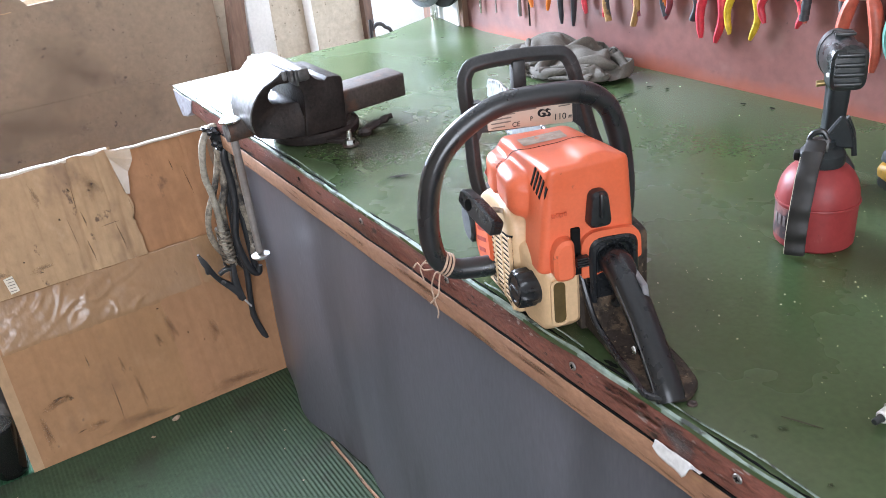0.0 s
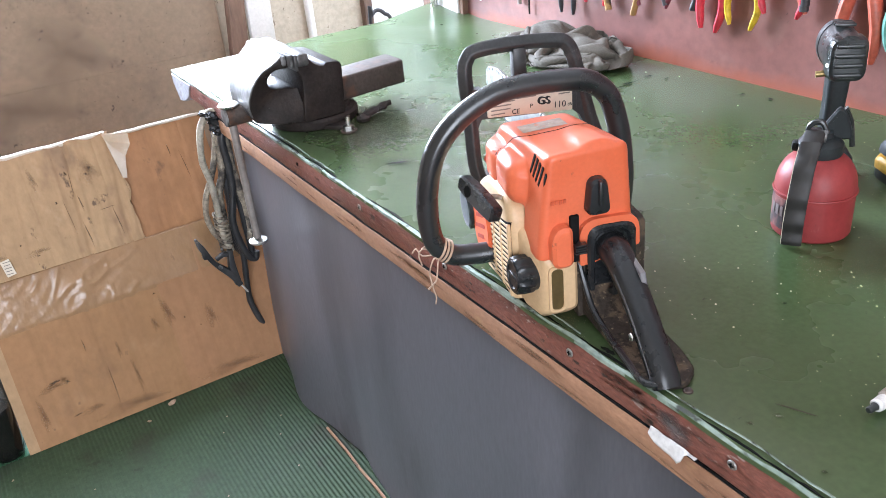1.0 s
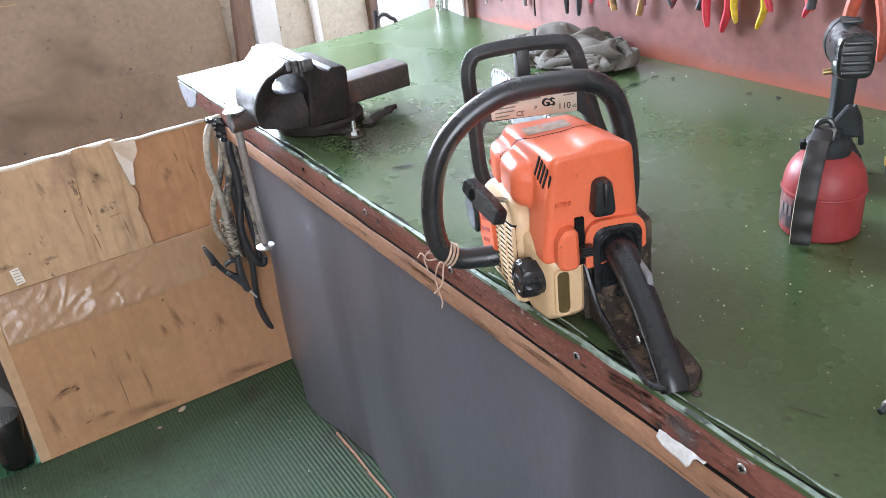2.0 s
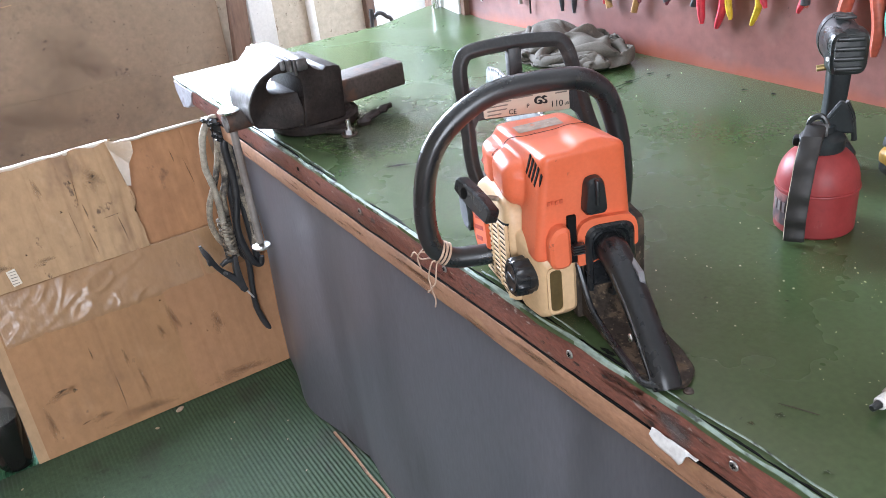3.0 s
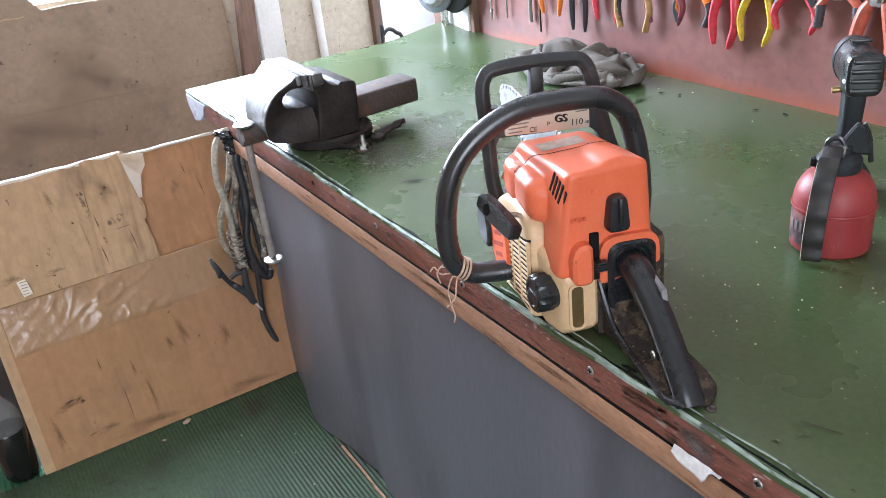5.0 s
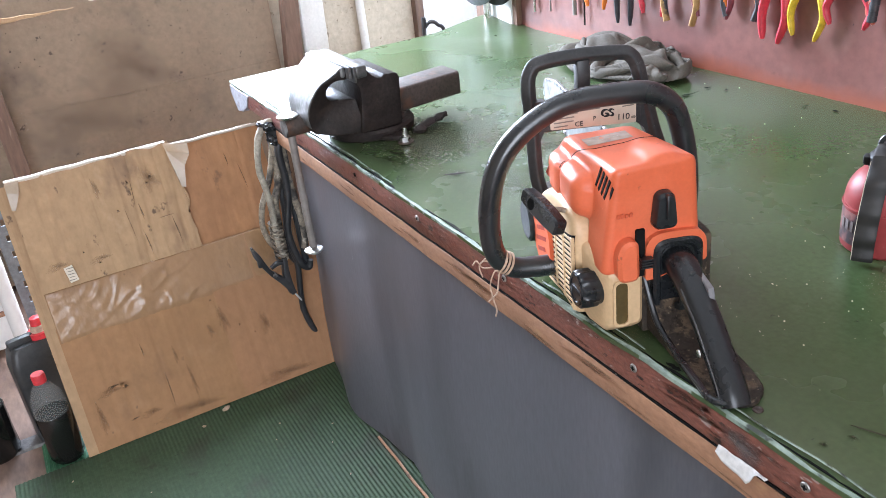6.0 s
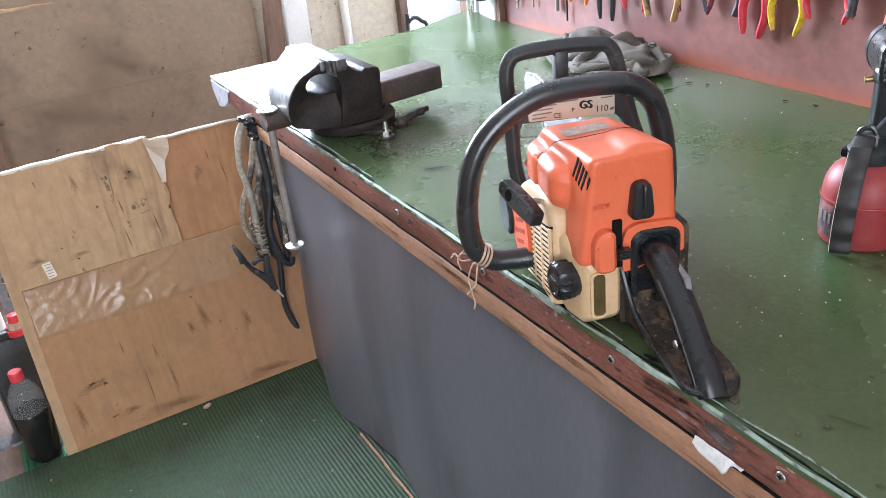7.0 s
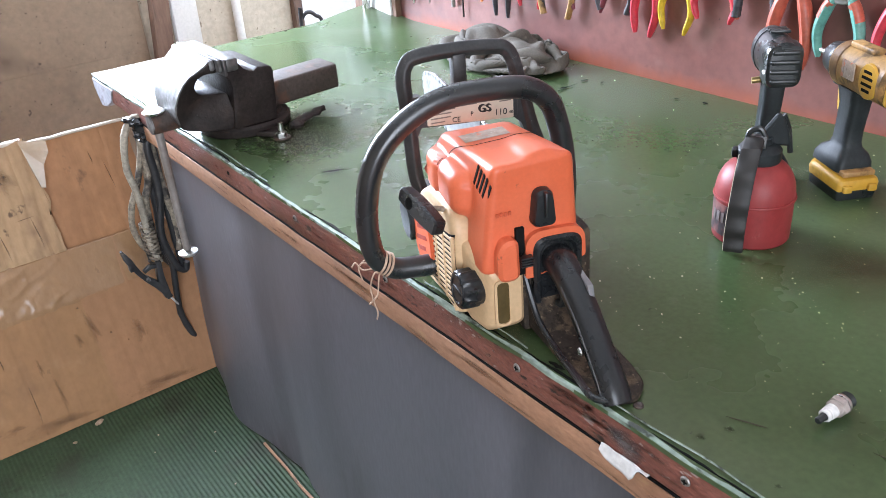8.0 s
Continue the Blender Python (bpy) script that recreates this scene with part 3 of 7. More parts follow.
def solid(field, c, n=44):
    """A closed mesh of a smooth moulded solid, seen outwards from a point inside it."""
    bm = B()
    g = np.tan(np.linspace(-1, 1, n + 1) * math.pi / 4)
    a, b = np.meshgrid(g, g, indexing="ij")
    one = np.ones_like(a)
    for d in ((one, a, b), (-one, b, a), (b, one, a), (a, -one, b), (a, b, one), (b, a, -one)):
        d = np.stack(d, -1)
        pts = out_to(field, c, d / np.linalg.norm(d, axis=-1, keepdims=True))
        v = [[bm.verts.new(pts[i, j]) for j in range(n + 1)] for i in range(n + 1)]
        for i in range(n):
            for j in range(n):
                bm.faces.new((v[i][j], v[i + 1][j], v[i + 1][j + 1], v[i][j + 1]))
    bmesh.ops.remove_doubles(bm, verts=bm.verts, dist=1e-5)
    return bm


def structure(name, bm, material, label, category, smooth=False):
    ob = part(name, bm, material, None, "", smooth)
    return tagged(ob, label, category, "", "structure")


def writing(text, size, material, parent, m, name="lettering", depth=0.0002):
    """Letters in the built-in font, turned into a mesh."""
    cu = bpy.data.curves.new(name, "FONT")
    cu.body, cu.size, cu.extrude, cu.align_x, cu.align_y = text, size, depth, "CENTER", "CENTER"
    tmp = bpy.data.objects.new(name, cu)
    scene.collection.objects.link(tmp)
    dg = bpy.context.evaluated_depsgraph_get()
    me = bpy.data.meshes.new_from_object(tmp.evaluated_get(dg))
    bpy.data.objects.remove(tmp)
    me.materials.clear()
    me.materials.append(M[material])
    me.name = name
    ob = new(name, me)
    ob.parent = parent
    ob.matrix_local = m
    return ob


def mat3(x, y, z, at):
    """A pose from three axes and a place."""
    return Matrix(((x[0], y[0], z[0], at[0]), (x[1], y[1], z[1], at[1]), (x[2], y[2], z[2], at[2]), (0, 0, 0, 1)))


ZB = 0.56       # bench top
YF = 0.484      # bench front
YB = 1.137      # face of the red board

# ---- the room ----
XL, XR, YN, YS, ZC = -2.15, 2.6, 1.16, -2.6, 2.3
YA = 1.46       # back of the alcove at the end of the bench
structure("floor", box2(B(), (XL - 0.3, YS, -0.06), (XR, YN + 0.1, -0.012)), "floor", "worn brown boarded workshop floor", "floor")
structure("ceiling", box2(B(), (XL - 0.3, YS - 0.2, ZC), (XR + 0.2, YN + 0.2, ZC + 0.1)), "ceiling", "plain off-white workshop ceiling", "ceiling")
# end wall with its window opening beyond the bench
bm = B()
for lo, hi in (((YS, 0.0), (YA, 0.70)), ((YS, 1.78), (YA, ZC)), ((YS, 0.70), (-0.13, 1.78)), ((0.93, 0.70), (YA, 1.78))):
    box2(bm, (XL - 0.2, lo[0], lo[1]), (XL, hi[0], hi[1]))
structure("wall_west", bm, "plaster", "tan speckled plaster end wall of the workshop", "wall")
bm = B()
for lo, hi in (((-0.13, 0.70), (-0.10, 1.78)), ((0.90, 0.70), (0.93, 1.78)), ((-0.10, 1.75), (0.90, 1.78)), ((-0.10, 0.70), (0.90, 0.71))):
    box2(bm, (XL - 0.08, lo[0] + 0.0005, lo[1] + 0.0005), (XL - 0.03, hi[0] - 0.0005, hi[1] - 0.0005))
structure("window_1", bm, "white_board", "old white window frame in the end wall", "window")
bm = B()
box2(bm, (-1.586, YN, 0), (XR, YN + 0.45, ZC))
box2(bm, (XL - 0.2, YA, 0), (-1.5865, YA + 0.15, ZC))
structure("wall_north", bm, "white_wall", "white limewashed wall behind the bench", "wall")
bm = B()
for lo, hi in (((YS, 0), (-2.05, ZC)), ((-0.30, 0), (YN, ZC)), ((-2.05, 2.15), (-0.30, ZC))):
    box2(bm, (XR, lo[0], lo[1]), (XR + 0.15, hi[0], hi[1]))
structure("wall_east", bm, "plaster", "plaster wall with an open doorway", "wall")
structure("wall_south", box2(B(), (XL - 0.2, YS - 0.15, 0), (XR, YS, ZC)), "plaster", "plain plaster wall", "wall")

# ---- workbench ----
bench = thing("workbench", "long workbench with green painted top and dark panelled front", "workbench")
bm = B()
XE = 1.0
nx, ny = 90, 24


def top_z(x, y):
    z = ZB + 0.0012 * noise.noise((x * 5, y * 5, 3.0))
    lift = max(0.0, 1 - math.hypot((x + 1.53) / 0.16, (y - 1.12) / 0.14))
    z += 0.018 * lift
    return z


grid = []
for i in range(nx + 1):
    row = []
    for j in range(ny + 1):
        x = -1.535 + (XE + 1.535) * i / nx
        y = YF + 0.003 + (YB - 0.003 - YF) * j / ny
        if i == 0:
            x += 0.006 * noise.noise((y * 9, 1, 0))
        if j == 0:
            y += 0.0035 * noise.noise((x * 14, 7, 0)) - 0.004
        row.append((x, y, top_z(x, y)))
    grid.append(row)
vt = [[bm.verts.new(p) for p in r] for r in grid]
vb = [[bm.verts.new((p[0], p[1], p[2] - 0.004)) for p in r] for r in grid]
for i in range(nx):
    for j in range(ny):
        bm.faces.new((vt[i][j], vt[i + 1][j], vt[i + 1][j + 1], vt[i][j + 1]))
        bm.faces.new((vb[i][j], vb[i][j + 1], vb[i + 1][j + 1], vb[i + 1][j]))
for i in range(nx):
    bm.faces.new((vt[i][0], vb[i][0], vb[i + 1][0], vt[i + 1][0]))
    bm.faces.new((vt[i][ny], vt[i + 1][ny], vb[i + 1][ny], vb[i][ny]))
for j in range(ny):
    bm.faces.new((vt[0][j], vt[0][j + 1], vb[0][j + 1], vb[0][j]))
    bm.faces.new((vt[nx][j], vb[nx][j], vb[nx][j + 1], vt[nx][j + 1]))
part("top_sheet", bm, "green_top", bench, "glossy green painted sheet, scuffed and flecked")
part("top_board", box2(B(), (-1.52, YF + 0.02, ZB - 0.045), (XE, YB - 0.001, ZB - 0.0065)), "brown_wood", bench)
# edge strips along the front
bm = B()
sec = round_poly([(-0.0, -0.0325), (0.0, 0.0), (0.018, 0.0), (0.018, -0.0325)], 0.003, 2)
rings = []
for i in range(121):
    x = -1.53 + (XE + 1.53) * i / 120
    d = 0.0010 * noise.noise((x * 20, 2, 5))
    rings.append([(x, YF + p.x + d, ZB - 0.0045 + p.y + d) for p in sec])
part("edge_strip", loft(bm, rings), "red_trim", bench, "dark red painted wooden edge strip, chipped")
bm = B()
sec = round_poly([(0.0, -0.0275), (0.0, 0.0), (0.016, 0.0), (0.016, -0.0275)], 0.003, 2)
rings = []
for i in range(101):
    x = -1.26 + (XE + 1.26) * i / 100
    d = 0.0012 * noise.noise((x * 12, 9, 5))
    rings.append([(x, YF - 0.0008 + p.x + d, ZB - 0.0396 + p.y * (1 + 0.05 * noise.noise((x * 7, 3, 3))) + 0.0011 * noise.noise((x * 9, 6, 2)) + 0.0006 * noise.noise((x * 45, 6, 5))) for p in sec])
part("front_rail", loft(bm, rings), "brown_rail", bench, "bare brown wooden rail")
# lifted green lip over the strip
bm = B()
rings = []
for i in range(701):
    x = -1.53 + (XE + 1.53) * i / 700
    w = max(-0.0018, 0.0008 + 0.0030 * noise.noise((x * 17, 4, 1)) + 0.0008 * noise.noise((x * 75, 4, 9)))
    y0 = YF - 0.002 + 0.002 * noise.noise((x * 23, 8, 2)) + 0.0004 * noise.noise((x * 95, 3, 2))
    zz = ZB + 0.0010 + 0.001 * noise.noise((x * 11, 0, 6)) + 0.0002 * noise.noise((x * 60, 0, 2))
    rings.append([(x, y0 + 0.001, zz - 0.0042), (x, y0 + 0.001, zz - 0.0006), (x, y0 + 0.0030 + w, zz + 0.0006), (x, y0 + 0.0045 + w, zz - 0.004)])


def gap_z(x_):
    return ZB + 0.0013 - 0.010 * max(0.0, noise.noise((x_ * 9, 3, 3)) - 0.02)


part("lino_gap", loft(B(), [[(x_, YF + 0.0045 + 0.002 * noise.noise((x_ * 13, 1, 1)), gap_z(x_) - 0.0003), (x_, YF + 0.0056 + 0.0040 * noise.noise((x_ * 19, 6, 1)) + 0.0016 * noise.noise((x_ * 90, 6, 4)), gap_z(x_)), (x_, YF + 0.0050, ZB - 0.012)] for x_ in [-1.52 + (XE + 1.52) * q / 400 for q in range(401)]]), "dark", bench)
part("lino_lip", loft(bm, rings), "green_edge", bench, "pale frayed edge of the green sheet")
# a torn strand of the sheet curling up behind the lip
for x0_, x1_ in ((-1.34, -0.78), (-0.43, -0.28), (-0.205, 0.36)):
    bm = B()
    rings = []
    for i in range(161):
        x = x0_ + (x1_ - x0_) * i / 160
        thin = min(1.0, 6 * i / 160, 6 * (1 - i / 160))
        y0 = YF + 0.0088 + 0.0022 * noise.noise((x * 16, 5, 7)) + 0.0007 * noise.noise((x * 70, 5, 3))
        zz = ZB + 0.0012 + thin * (0.0012 + 0.0016 * noise.noise((x * 21, 1, 4)))
        w_ = 0.0009 + 0.0006 * noise.noise((x * 40, 2, 2))
        rings.append([(x, y0 - w_, zz), (x, y0 - w_ * 0.4, zz + 0.0008), (x, y0 + w_, zz + 0.0005), (x, y0 + w_, zz - 0.0012)])
    part("torn_strand", loft(bm, rings), "green_edge", bench)
# worn grey end of the edge strip
part("corner_plate", prism(B(), [(-1.531, ZB - 0.006), (-1.531, ZB - 0.026), (-1.505, ZB - 0.058), (-1.470, ZB - 0.052), (-1.430, ZB - 0.036), (-1.405, ZB - 0.006)], "y", YF - 0.002, YF + 0.016, 0.002), "grey_worn", bench, "grey worn paint on the bench corner")
# dark sheet over the front
bm = B()
rows = []
for i in range(71):
    x = -1.290 + (XE + 1.290) * (i / 70) ** 2.0
    row = []
    for j in range(15):
        f = j / 14
        z = ZB - 0.0672 - f * (ZB - 0.0672 - 0.004)
        d = -1.075 + 0.28 * (0.42 - z) - x
        turn = max(0.0, (-1.09 - x) / 0.17)
        ridge = -0.008 * math.exp(-(d / (0.065 if d > 0 else 0.13)) ** 2) * (1 - f) + 0.027 * turn ** 1.8 * (0.35 + 0.65 * min(1.0, 2.2 * f)) * (1 - 0.45 * f)
        back = -0.022 * math.exp(-((x + 1.06) / 0.085) ** 2) * f ** 2 - 0.006 * f + ridge
        y = YF + 0.012 + back + 0.004 * noise.noise((x * 3.2, z * 1.2, 4)) + 0.007 * math.exp(-((x + 0.86) / 0.03) ** 2) * f + 0.009 * math.exp(-((x + 0.62) / 0.018) ** 2) * f ** 2 - 0.009 * math.exp(-((x + 0.72) / 0.11) ** 2)
        row.append((x, y, z))
    rows.append(row)
va = [[bm.verts.new(p) for p in r] for r in rows]
vc = [[bm.verts.new((p[0], p[1] + 0.006, p[2])) for p in r] for r in rows]
for i in range(70):
    for j in range(14):
        bm.faces.new((va[i][j], va[i + 1][j], va[i + 1][j + 1], va[i][j + 1]))
        bm.faces.new((vc[i][j], vc[i][j + 1], vc[i + 1][j + 1], vc[i + 1][j]))
    for j in (0, 14):
        bm.faces.new((va[i][j], vc[i][j], vc[i + 1][j], va[i + 1][j]))
for i in (0, 70):
    for j in range(14):
        bm.faces.new((va[i][j], va[i][j + 1], vc[i][j + 1], vc[i][j]))
part("front_panel", bm, "panel", bench, "bowed dark grey sheet, smudged")
for x, y in ((-1.20, 0.62), (-1.22, 1.08), (XE - 0.06, 0.56), (XE - 0.06, 1.08)):
    part("leg", box2(B(), (x - 0.03, y - 0.03, -0.012), (x + 0.03, y + 0.03, ZB - 0.045), 0.003), "brown_wood", bench)
part("end_panel", box2(B(), (-1.258, 0.66, 0.0), (-1.246, 1.12, ZB - 0.046)), "brown_wood", bench)


def screw_head(parent, at, r=0.0042):
    bm = B()
    lathe(bm, [(r, 0.0), (r, 0.0006), (r * 0.86, 0.0013), (r * 0.3, 0.0015), (0, 0.0015)], 14)
    ob = part("screw", bm, "dull_zinc", parent)
    ob.matrix_local = Matrix.Translation(at) @ Matrix.Rotation(radians(90), 4, "X")
    bm = B()
    box(bm, (0, 0, 0.0012), (r * 1.1, r * 0.28, 0.0012))
    box(bm, (0, 0, 0.00125), (r * 0.28, r * 1.1, 0.0012))
    part("slot", bm, "dark", ob)
    return ob


part("nail_hole", lathe(B(), [(0.0, 0.0), (0.0030, 0.0), (0.0030, 0.0010), (0.0, 0.0010)], 12), "dark", bench).matrix_local = Matrix.Translation((-0.888, YF - 0.0006, ZB - 0.0165)) @ Matrix.Rotation(radians(90), 4, "X")
for x in (-0.69, -0.489, -0.283, -0.105, 0.1):
    screw_head(bench, (x, YF - 0.0008, ZB - 0.0165))

# near-black strip that paints the shade in the groove between strip and rail
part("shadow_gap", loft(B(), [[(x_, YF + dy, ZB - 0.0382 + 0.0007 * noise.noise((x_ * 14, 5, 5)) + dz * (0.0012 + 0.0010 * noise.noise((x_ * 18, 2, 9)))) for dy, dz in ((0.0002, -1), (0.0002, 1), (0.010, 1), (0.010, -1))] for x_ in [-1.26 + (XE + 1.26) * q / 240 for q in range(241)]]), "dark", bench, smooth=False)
M["strip_dark"] = film_mat("dark_strip_grime", (0.034, 0.019, 0.016), 0.01, 0.30, 0.5)
M["strip_chip"] = film_mat("pale_strip_chip", (0.34, 0.25, 0.22), 0.01, 0.55, 0.7)
M["strip_grey"] = film_mat("grey_strip_grime", (0.110, 0.088, 0.084), 0.01, 0.85, 0.5)
M["rail_stain"] = film_mat("brown_rail_stain", (0.16, 0.080, 0.046), 0.01, 0.30, 0.6)


def strip_mark(x, z, l, h, material, a=0.0, y=YF - 0.0011):
    """A worn patch on the strip or the rail: its middle below the top, length and height."""
    o = part("wear", prism(B(), circle(0.0130, 16), "y", 0.0, 0.0002), material, bench, smooth=False)
    o.matrix_local = Matrix.Translation((x, y, ZB - z)) @ Matrix.Rotation(radians(a), 4, "Y") @ Matrix.Diagonal((l / 0.015, 1, h / 0.015, 1))


strip_mark(-0.161, 0.0205, 0.052, 0.036, "strip_grey")
wear = random.Random(21)
for i in range(30):
    strip_mark(wear.uniform(-1.36, 0.12), wear.uniform(0.009, 0.030), wear.uniform(0.010, 0.050), wear.uniform(0.003, 0.008), "strip_dark", wear.uniform(-6, 6))
for i in range(34):
    q_ = wear.uniform(0.003, 0.008)
    strip_mark(wear.choice((wear.uniform(-1.20, -0.30), wear.uniform(-0.08, 0.12))), wear.choice((0.007, 0.010, 0.034, 0.036, wear.uniform(0.01, 0.035))), q_, q_ * wear.uniform(0.2, 0.6), "strip_chip", wear.uniform(-15, 15), YF - 0.0014)
for i in range(22):
    strip_mark(wear.uniform(-1.20, 0.12), wear.uniform(0.045, 0.063), wear.uniform(0.02, 0.10), wear.uniform(0.003, 0.010), "rail_stain", wear.uniform(-4, 4), YF - 0.0022)


def gouge(x, y, l, w, a, m_="dark"):
    bm = B()
    pts = [(l * t * 0.5, w * 0.62 * (1 - t * t) * q + w * 0.45 * noise.noise((t * 3 + x * 40, q, y * 30))) for q in (1, -1) for t in ([i / 6 for i in range(-6, 7)] if q > 0 else [i / 6 for i in range(5, -6, -1)])]
    prism(bm, pts, "z", 0.0, 0.0004)
    o = part("gouge", bm, m_, bench, smooth=False)
    o.matrix_local = Matrix.Translation((x, y, ZB + 0.0014)) @ Matrix.Rotation(radians(a), 4, "Z")


for g_ in ((-0.746, 0.573, 0.030, 0.0040, 62), (-0.646, 0.557, 0.014, 0.0026, 50), (-0.604, 1.085, 0.010, 0.0022, 60), (-0.765, 1.000, 0.085, 0.0011, 95), (-0.770, 1.012, 0.020, 0.0024, 80), (-0.752, 0.978, 0.012, 0.0016, 110), (-0.772, 1.062, 0.014, 0.0026, 70), (-0.742, 1.072, 0.010, 0.002, 95),
           (-0.560, 1.095, 0.010, 0.003, 0), (-0.805, 0.955, 0.030, 0.0014, 30), (-0.90, 0.66, 0.010, 0.002, 60), (-0.62, 0.54, 0.012, 0.0015, 20), (-0.245, 0.4935, 0.018, 0.0034, 5), (-0.214, 0.4925, 0.016, 0.0016, 2)):
    gouge(*g_)
M["brown_mark"] = surf("brown_burn_mark", (0.030, 0.026, 0.014), (0.05, 0.045, 0.024), 60, 0.5, grain=0.3)
for g_ in ((-0.103, 0.5475, 0.030, 0.0010, 22), (-0.02, 0.585, 0.018, 0.0006, 10)):
    gouge(*g_, "brown_mark")
ts = part("screw", lathe(B(), [(0.0, 0.0), (0.0042, 0.0), (0.0040, 0.0012), (0.0030, 0.0016), (0.0012, 0.0010), (0.0, 0.0010)], 16), "steel_rust", bench, "rusty countersunk screw in the top")
ts.matrix_local = Matrix.Translation((-0.168, 0.505, ZB + 0.0002))


def oil_stain(x, y, r, sx, a, material):
    """A thin film draped over the uneven top."""
    m_ = Matrix.Translation((x, y, ZB)) @ Matrix.Rotation(radians(a), 4, "Z") @ Matrix.Diagonal((sx, 1, 1, 1))
    bm = B()
    rows = []
    for q in range(1, 13):
        row = []
        for c, d in circle(r * 1.3 * q / 12, 32):
            w_ = m_ @ Vector((c, d, 0))
            row.append(bm.verts.new((c, d, top_z(w_.x, w_.y) - ZB + 0.0003)))
        rows.append(row)
    bm.faces.new(rows[0])
    for r0, r1 in zip(rows, rows[1:]):
        for i in range(32):
            bm.faces.new((r0[i], r1[i], r1[(i + 1) % 32], r0[(i + 1) % 32]))
    part("oil_stain", bm, material, bench).matrix_local = m_


M["oil_film"] = film_mat("oily_black_film", (0.040, 0.034, 0.018), 0.18, 0.62, 0.34)
# glossy dark film centred under the chainsaw, thinning outwards
M["oil_spill"] = film_mat("glossy_black_film", (0.020, 0.017, 0.012), 0.09, 0.62, 0.20)
M["brown_film"] = film_mat("brown_dirt_film", (0.080, 0.066, 0.034), 0.10, 0.50, 0.35)
M["spot_film"] = film_mat("dark_spot_film", (0.026, 0.022, 0.012), 0.008, 0.30, 0.5)
for sx_, sy_, sr_ in ((-0.114, 0.510, 1.0), (-0.107, 0.532, 1.3), (-0.052, 0.509, 0.8), (-0.42, 0.70, 0.9), (-0.20, 0.66, 0.7), (-0.52, 0.83, 0.9), (0.03, 0.64, 1.1)):
    o = part("spot", prism(B(), [(p[0], p[1]) for p in circle(0.0105, 16)], "z", 0.0, 0.0002), "spot_film", bench, smooth=False)
    o.matrix_local = Matrix.Translation((sx_, sy_, ZB + 0.0014)) @ Matrix.Scale(sr_ * 0.6, 4)
# pale film that puts the reflected sheen of the bench top into colour
M["rub_film"] = film_mat("pale_sheen_film", (0.130, 0.148, 0.104), 0.10, 0.34, 0.34)
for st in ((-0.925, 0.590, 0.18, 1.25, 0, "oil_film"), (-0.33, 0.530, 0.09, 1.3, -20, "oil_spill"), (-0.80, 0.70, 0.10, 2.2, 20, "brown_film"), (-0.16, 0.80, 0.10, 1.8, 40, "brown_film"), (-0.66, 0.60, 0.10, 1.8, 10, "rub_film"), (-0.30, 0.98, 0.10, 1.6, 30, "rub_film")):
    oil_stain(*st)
dust = thing("sawdust", "pale flecks of dust and chips scattered over the bench", "debris", kind="stuff")
bm = B()
for i in range(400):
    if i % 3 == 0:
        x, y = random.uniform(-1.3, 0.2), random.uniform(0.52, 1.11)
    else:
        x, y = random.gauss(-0.16, 0.17), random.uniform(0.58, 1.08)
    q = random.choice((0.0003, 0.0004, 0.0004, 0.0005, 0.0007, 0.0010))
    a = random.uniform(0, 6.28)
    z = top_z(x, y) + 0.0001
    ring = [(x + q * r_ * math.cos(a + t), y + q * r_ * 0.6 * math.sin(a + t), z) for t, r_ in ((0, 1.6), (1.3, 0.9), (2.6, 1.2), (4.2, 1.0), (5.3, 1.1))]
    top = [(p[0] * 0.6 + x * 0.4, p[1] * 0.6 + y * 0.4, z + q * 0.8) for p in ring]
    loft(bm, [ring, top])
part("flecks", bm, "dust", dust, smooth=False)["kind"] = "stuff"

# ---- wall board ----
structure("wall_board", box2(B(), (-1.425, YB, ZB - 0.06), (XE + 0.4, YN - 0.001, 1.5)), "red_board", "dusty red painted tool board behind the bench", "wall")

# ---- chainsaw ----
saw = thing("chainsaw", "orange and cream petrol chainsaw with black handles on the bench", "chainsaw", Matrix.Translation((-0.30, 0.51, ZB)) @ Matrix.Rotation(radians(160), 4, "Z"))


def ring_u(u, pts, r, n=5):
    return [(u, p.x, p.y) for p in round_poly(pts, r, n)]


# orange top cover: a moulded box with a domed hood, a side bulge and a cut-out for the housing
def cover_field(p):
    u, v, w = p[..., 0], p[..., 1], p[..., 2]
    f = smax(-u - 0.02 * (w - 0.11), plane_cut(p, (0.74, -0.06, 0.66), (0.112, 0.0, 0.1545)), 0.006)
    f = smax(f, w - (0.1615 - 0.050 * u - 0.050 * v), 0.005)
    f = smax(f, -v - (0.0475 + (0.148 - w) * 0.075 - 0.13 * u), 0.012)
    f = smax(f, v - (0.0265 + (0.160 - w) * 0.105 + 0.060 * u), 0.007)
    dome = np.linalg.norm((p - np.array((0.014, -0.0185, 0.1535))) / np.array((0.052, 0.021, 0.0135)), axis=-1) - 1
    f = smin(f, smax(dome * 0.0135, -u + 0.002, 0.004), 0.003)
    f = smin(f, round_box(p, (0.064, 0.025, 0.1215), (0.0285, 0.0235, 0.0215), 0.015), 0.004)
    f = smin(f, round_box(p, (0.108, 0.024, 0.1190), (0.0200, 0.0240, 0.0215), 0.012), 0.004)
    low = smax(0.0635 - w, plane_cut(p, (1.0, 0.0, -0.10), (0.0405, 0.0, 0.085)), 0.014)
    return smax(f, smin(low, 0.1000 - w, 0.006), 0.0035)


cover = part("top_cover", solid(cover_field, (0.030, -0.004, 0.125), 64), "orange", saw, "glossy orange engine cover, scuffed and grimy at its edges")
# parting line across the cover: over the top, then forward over the bulge
seam = []
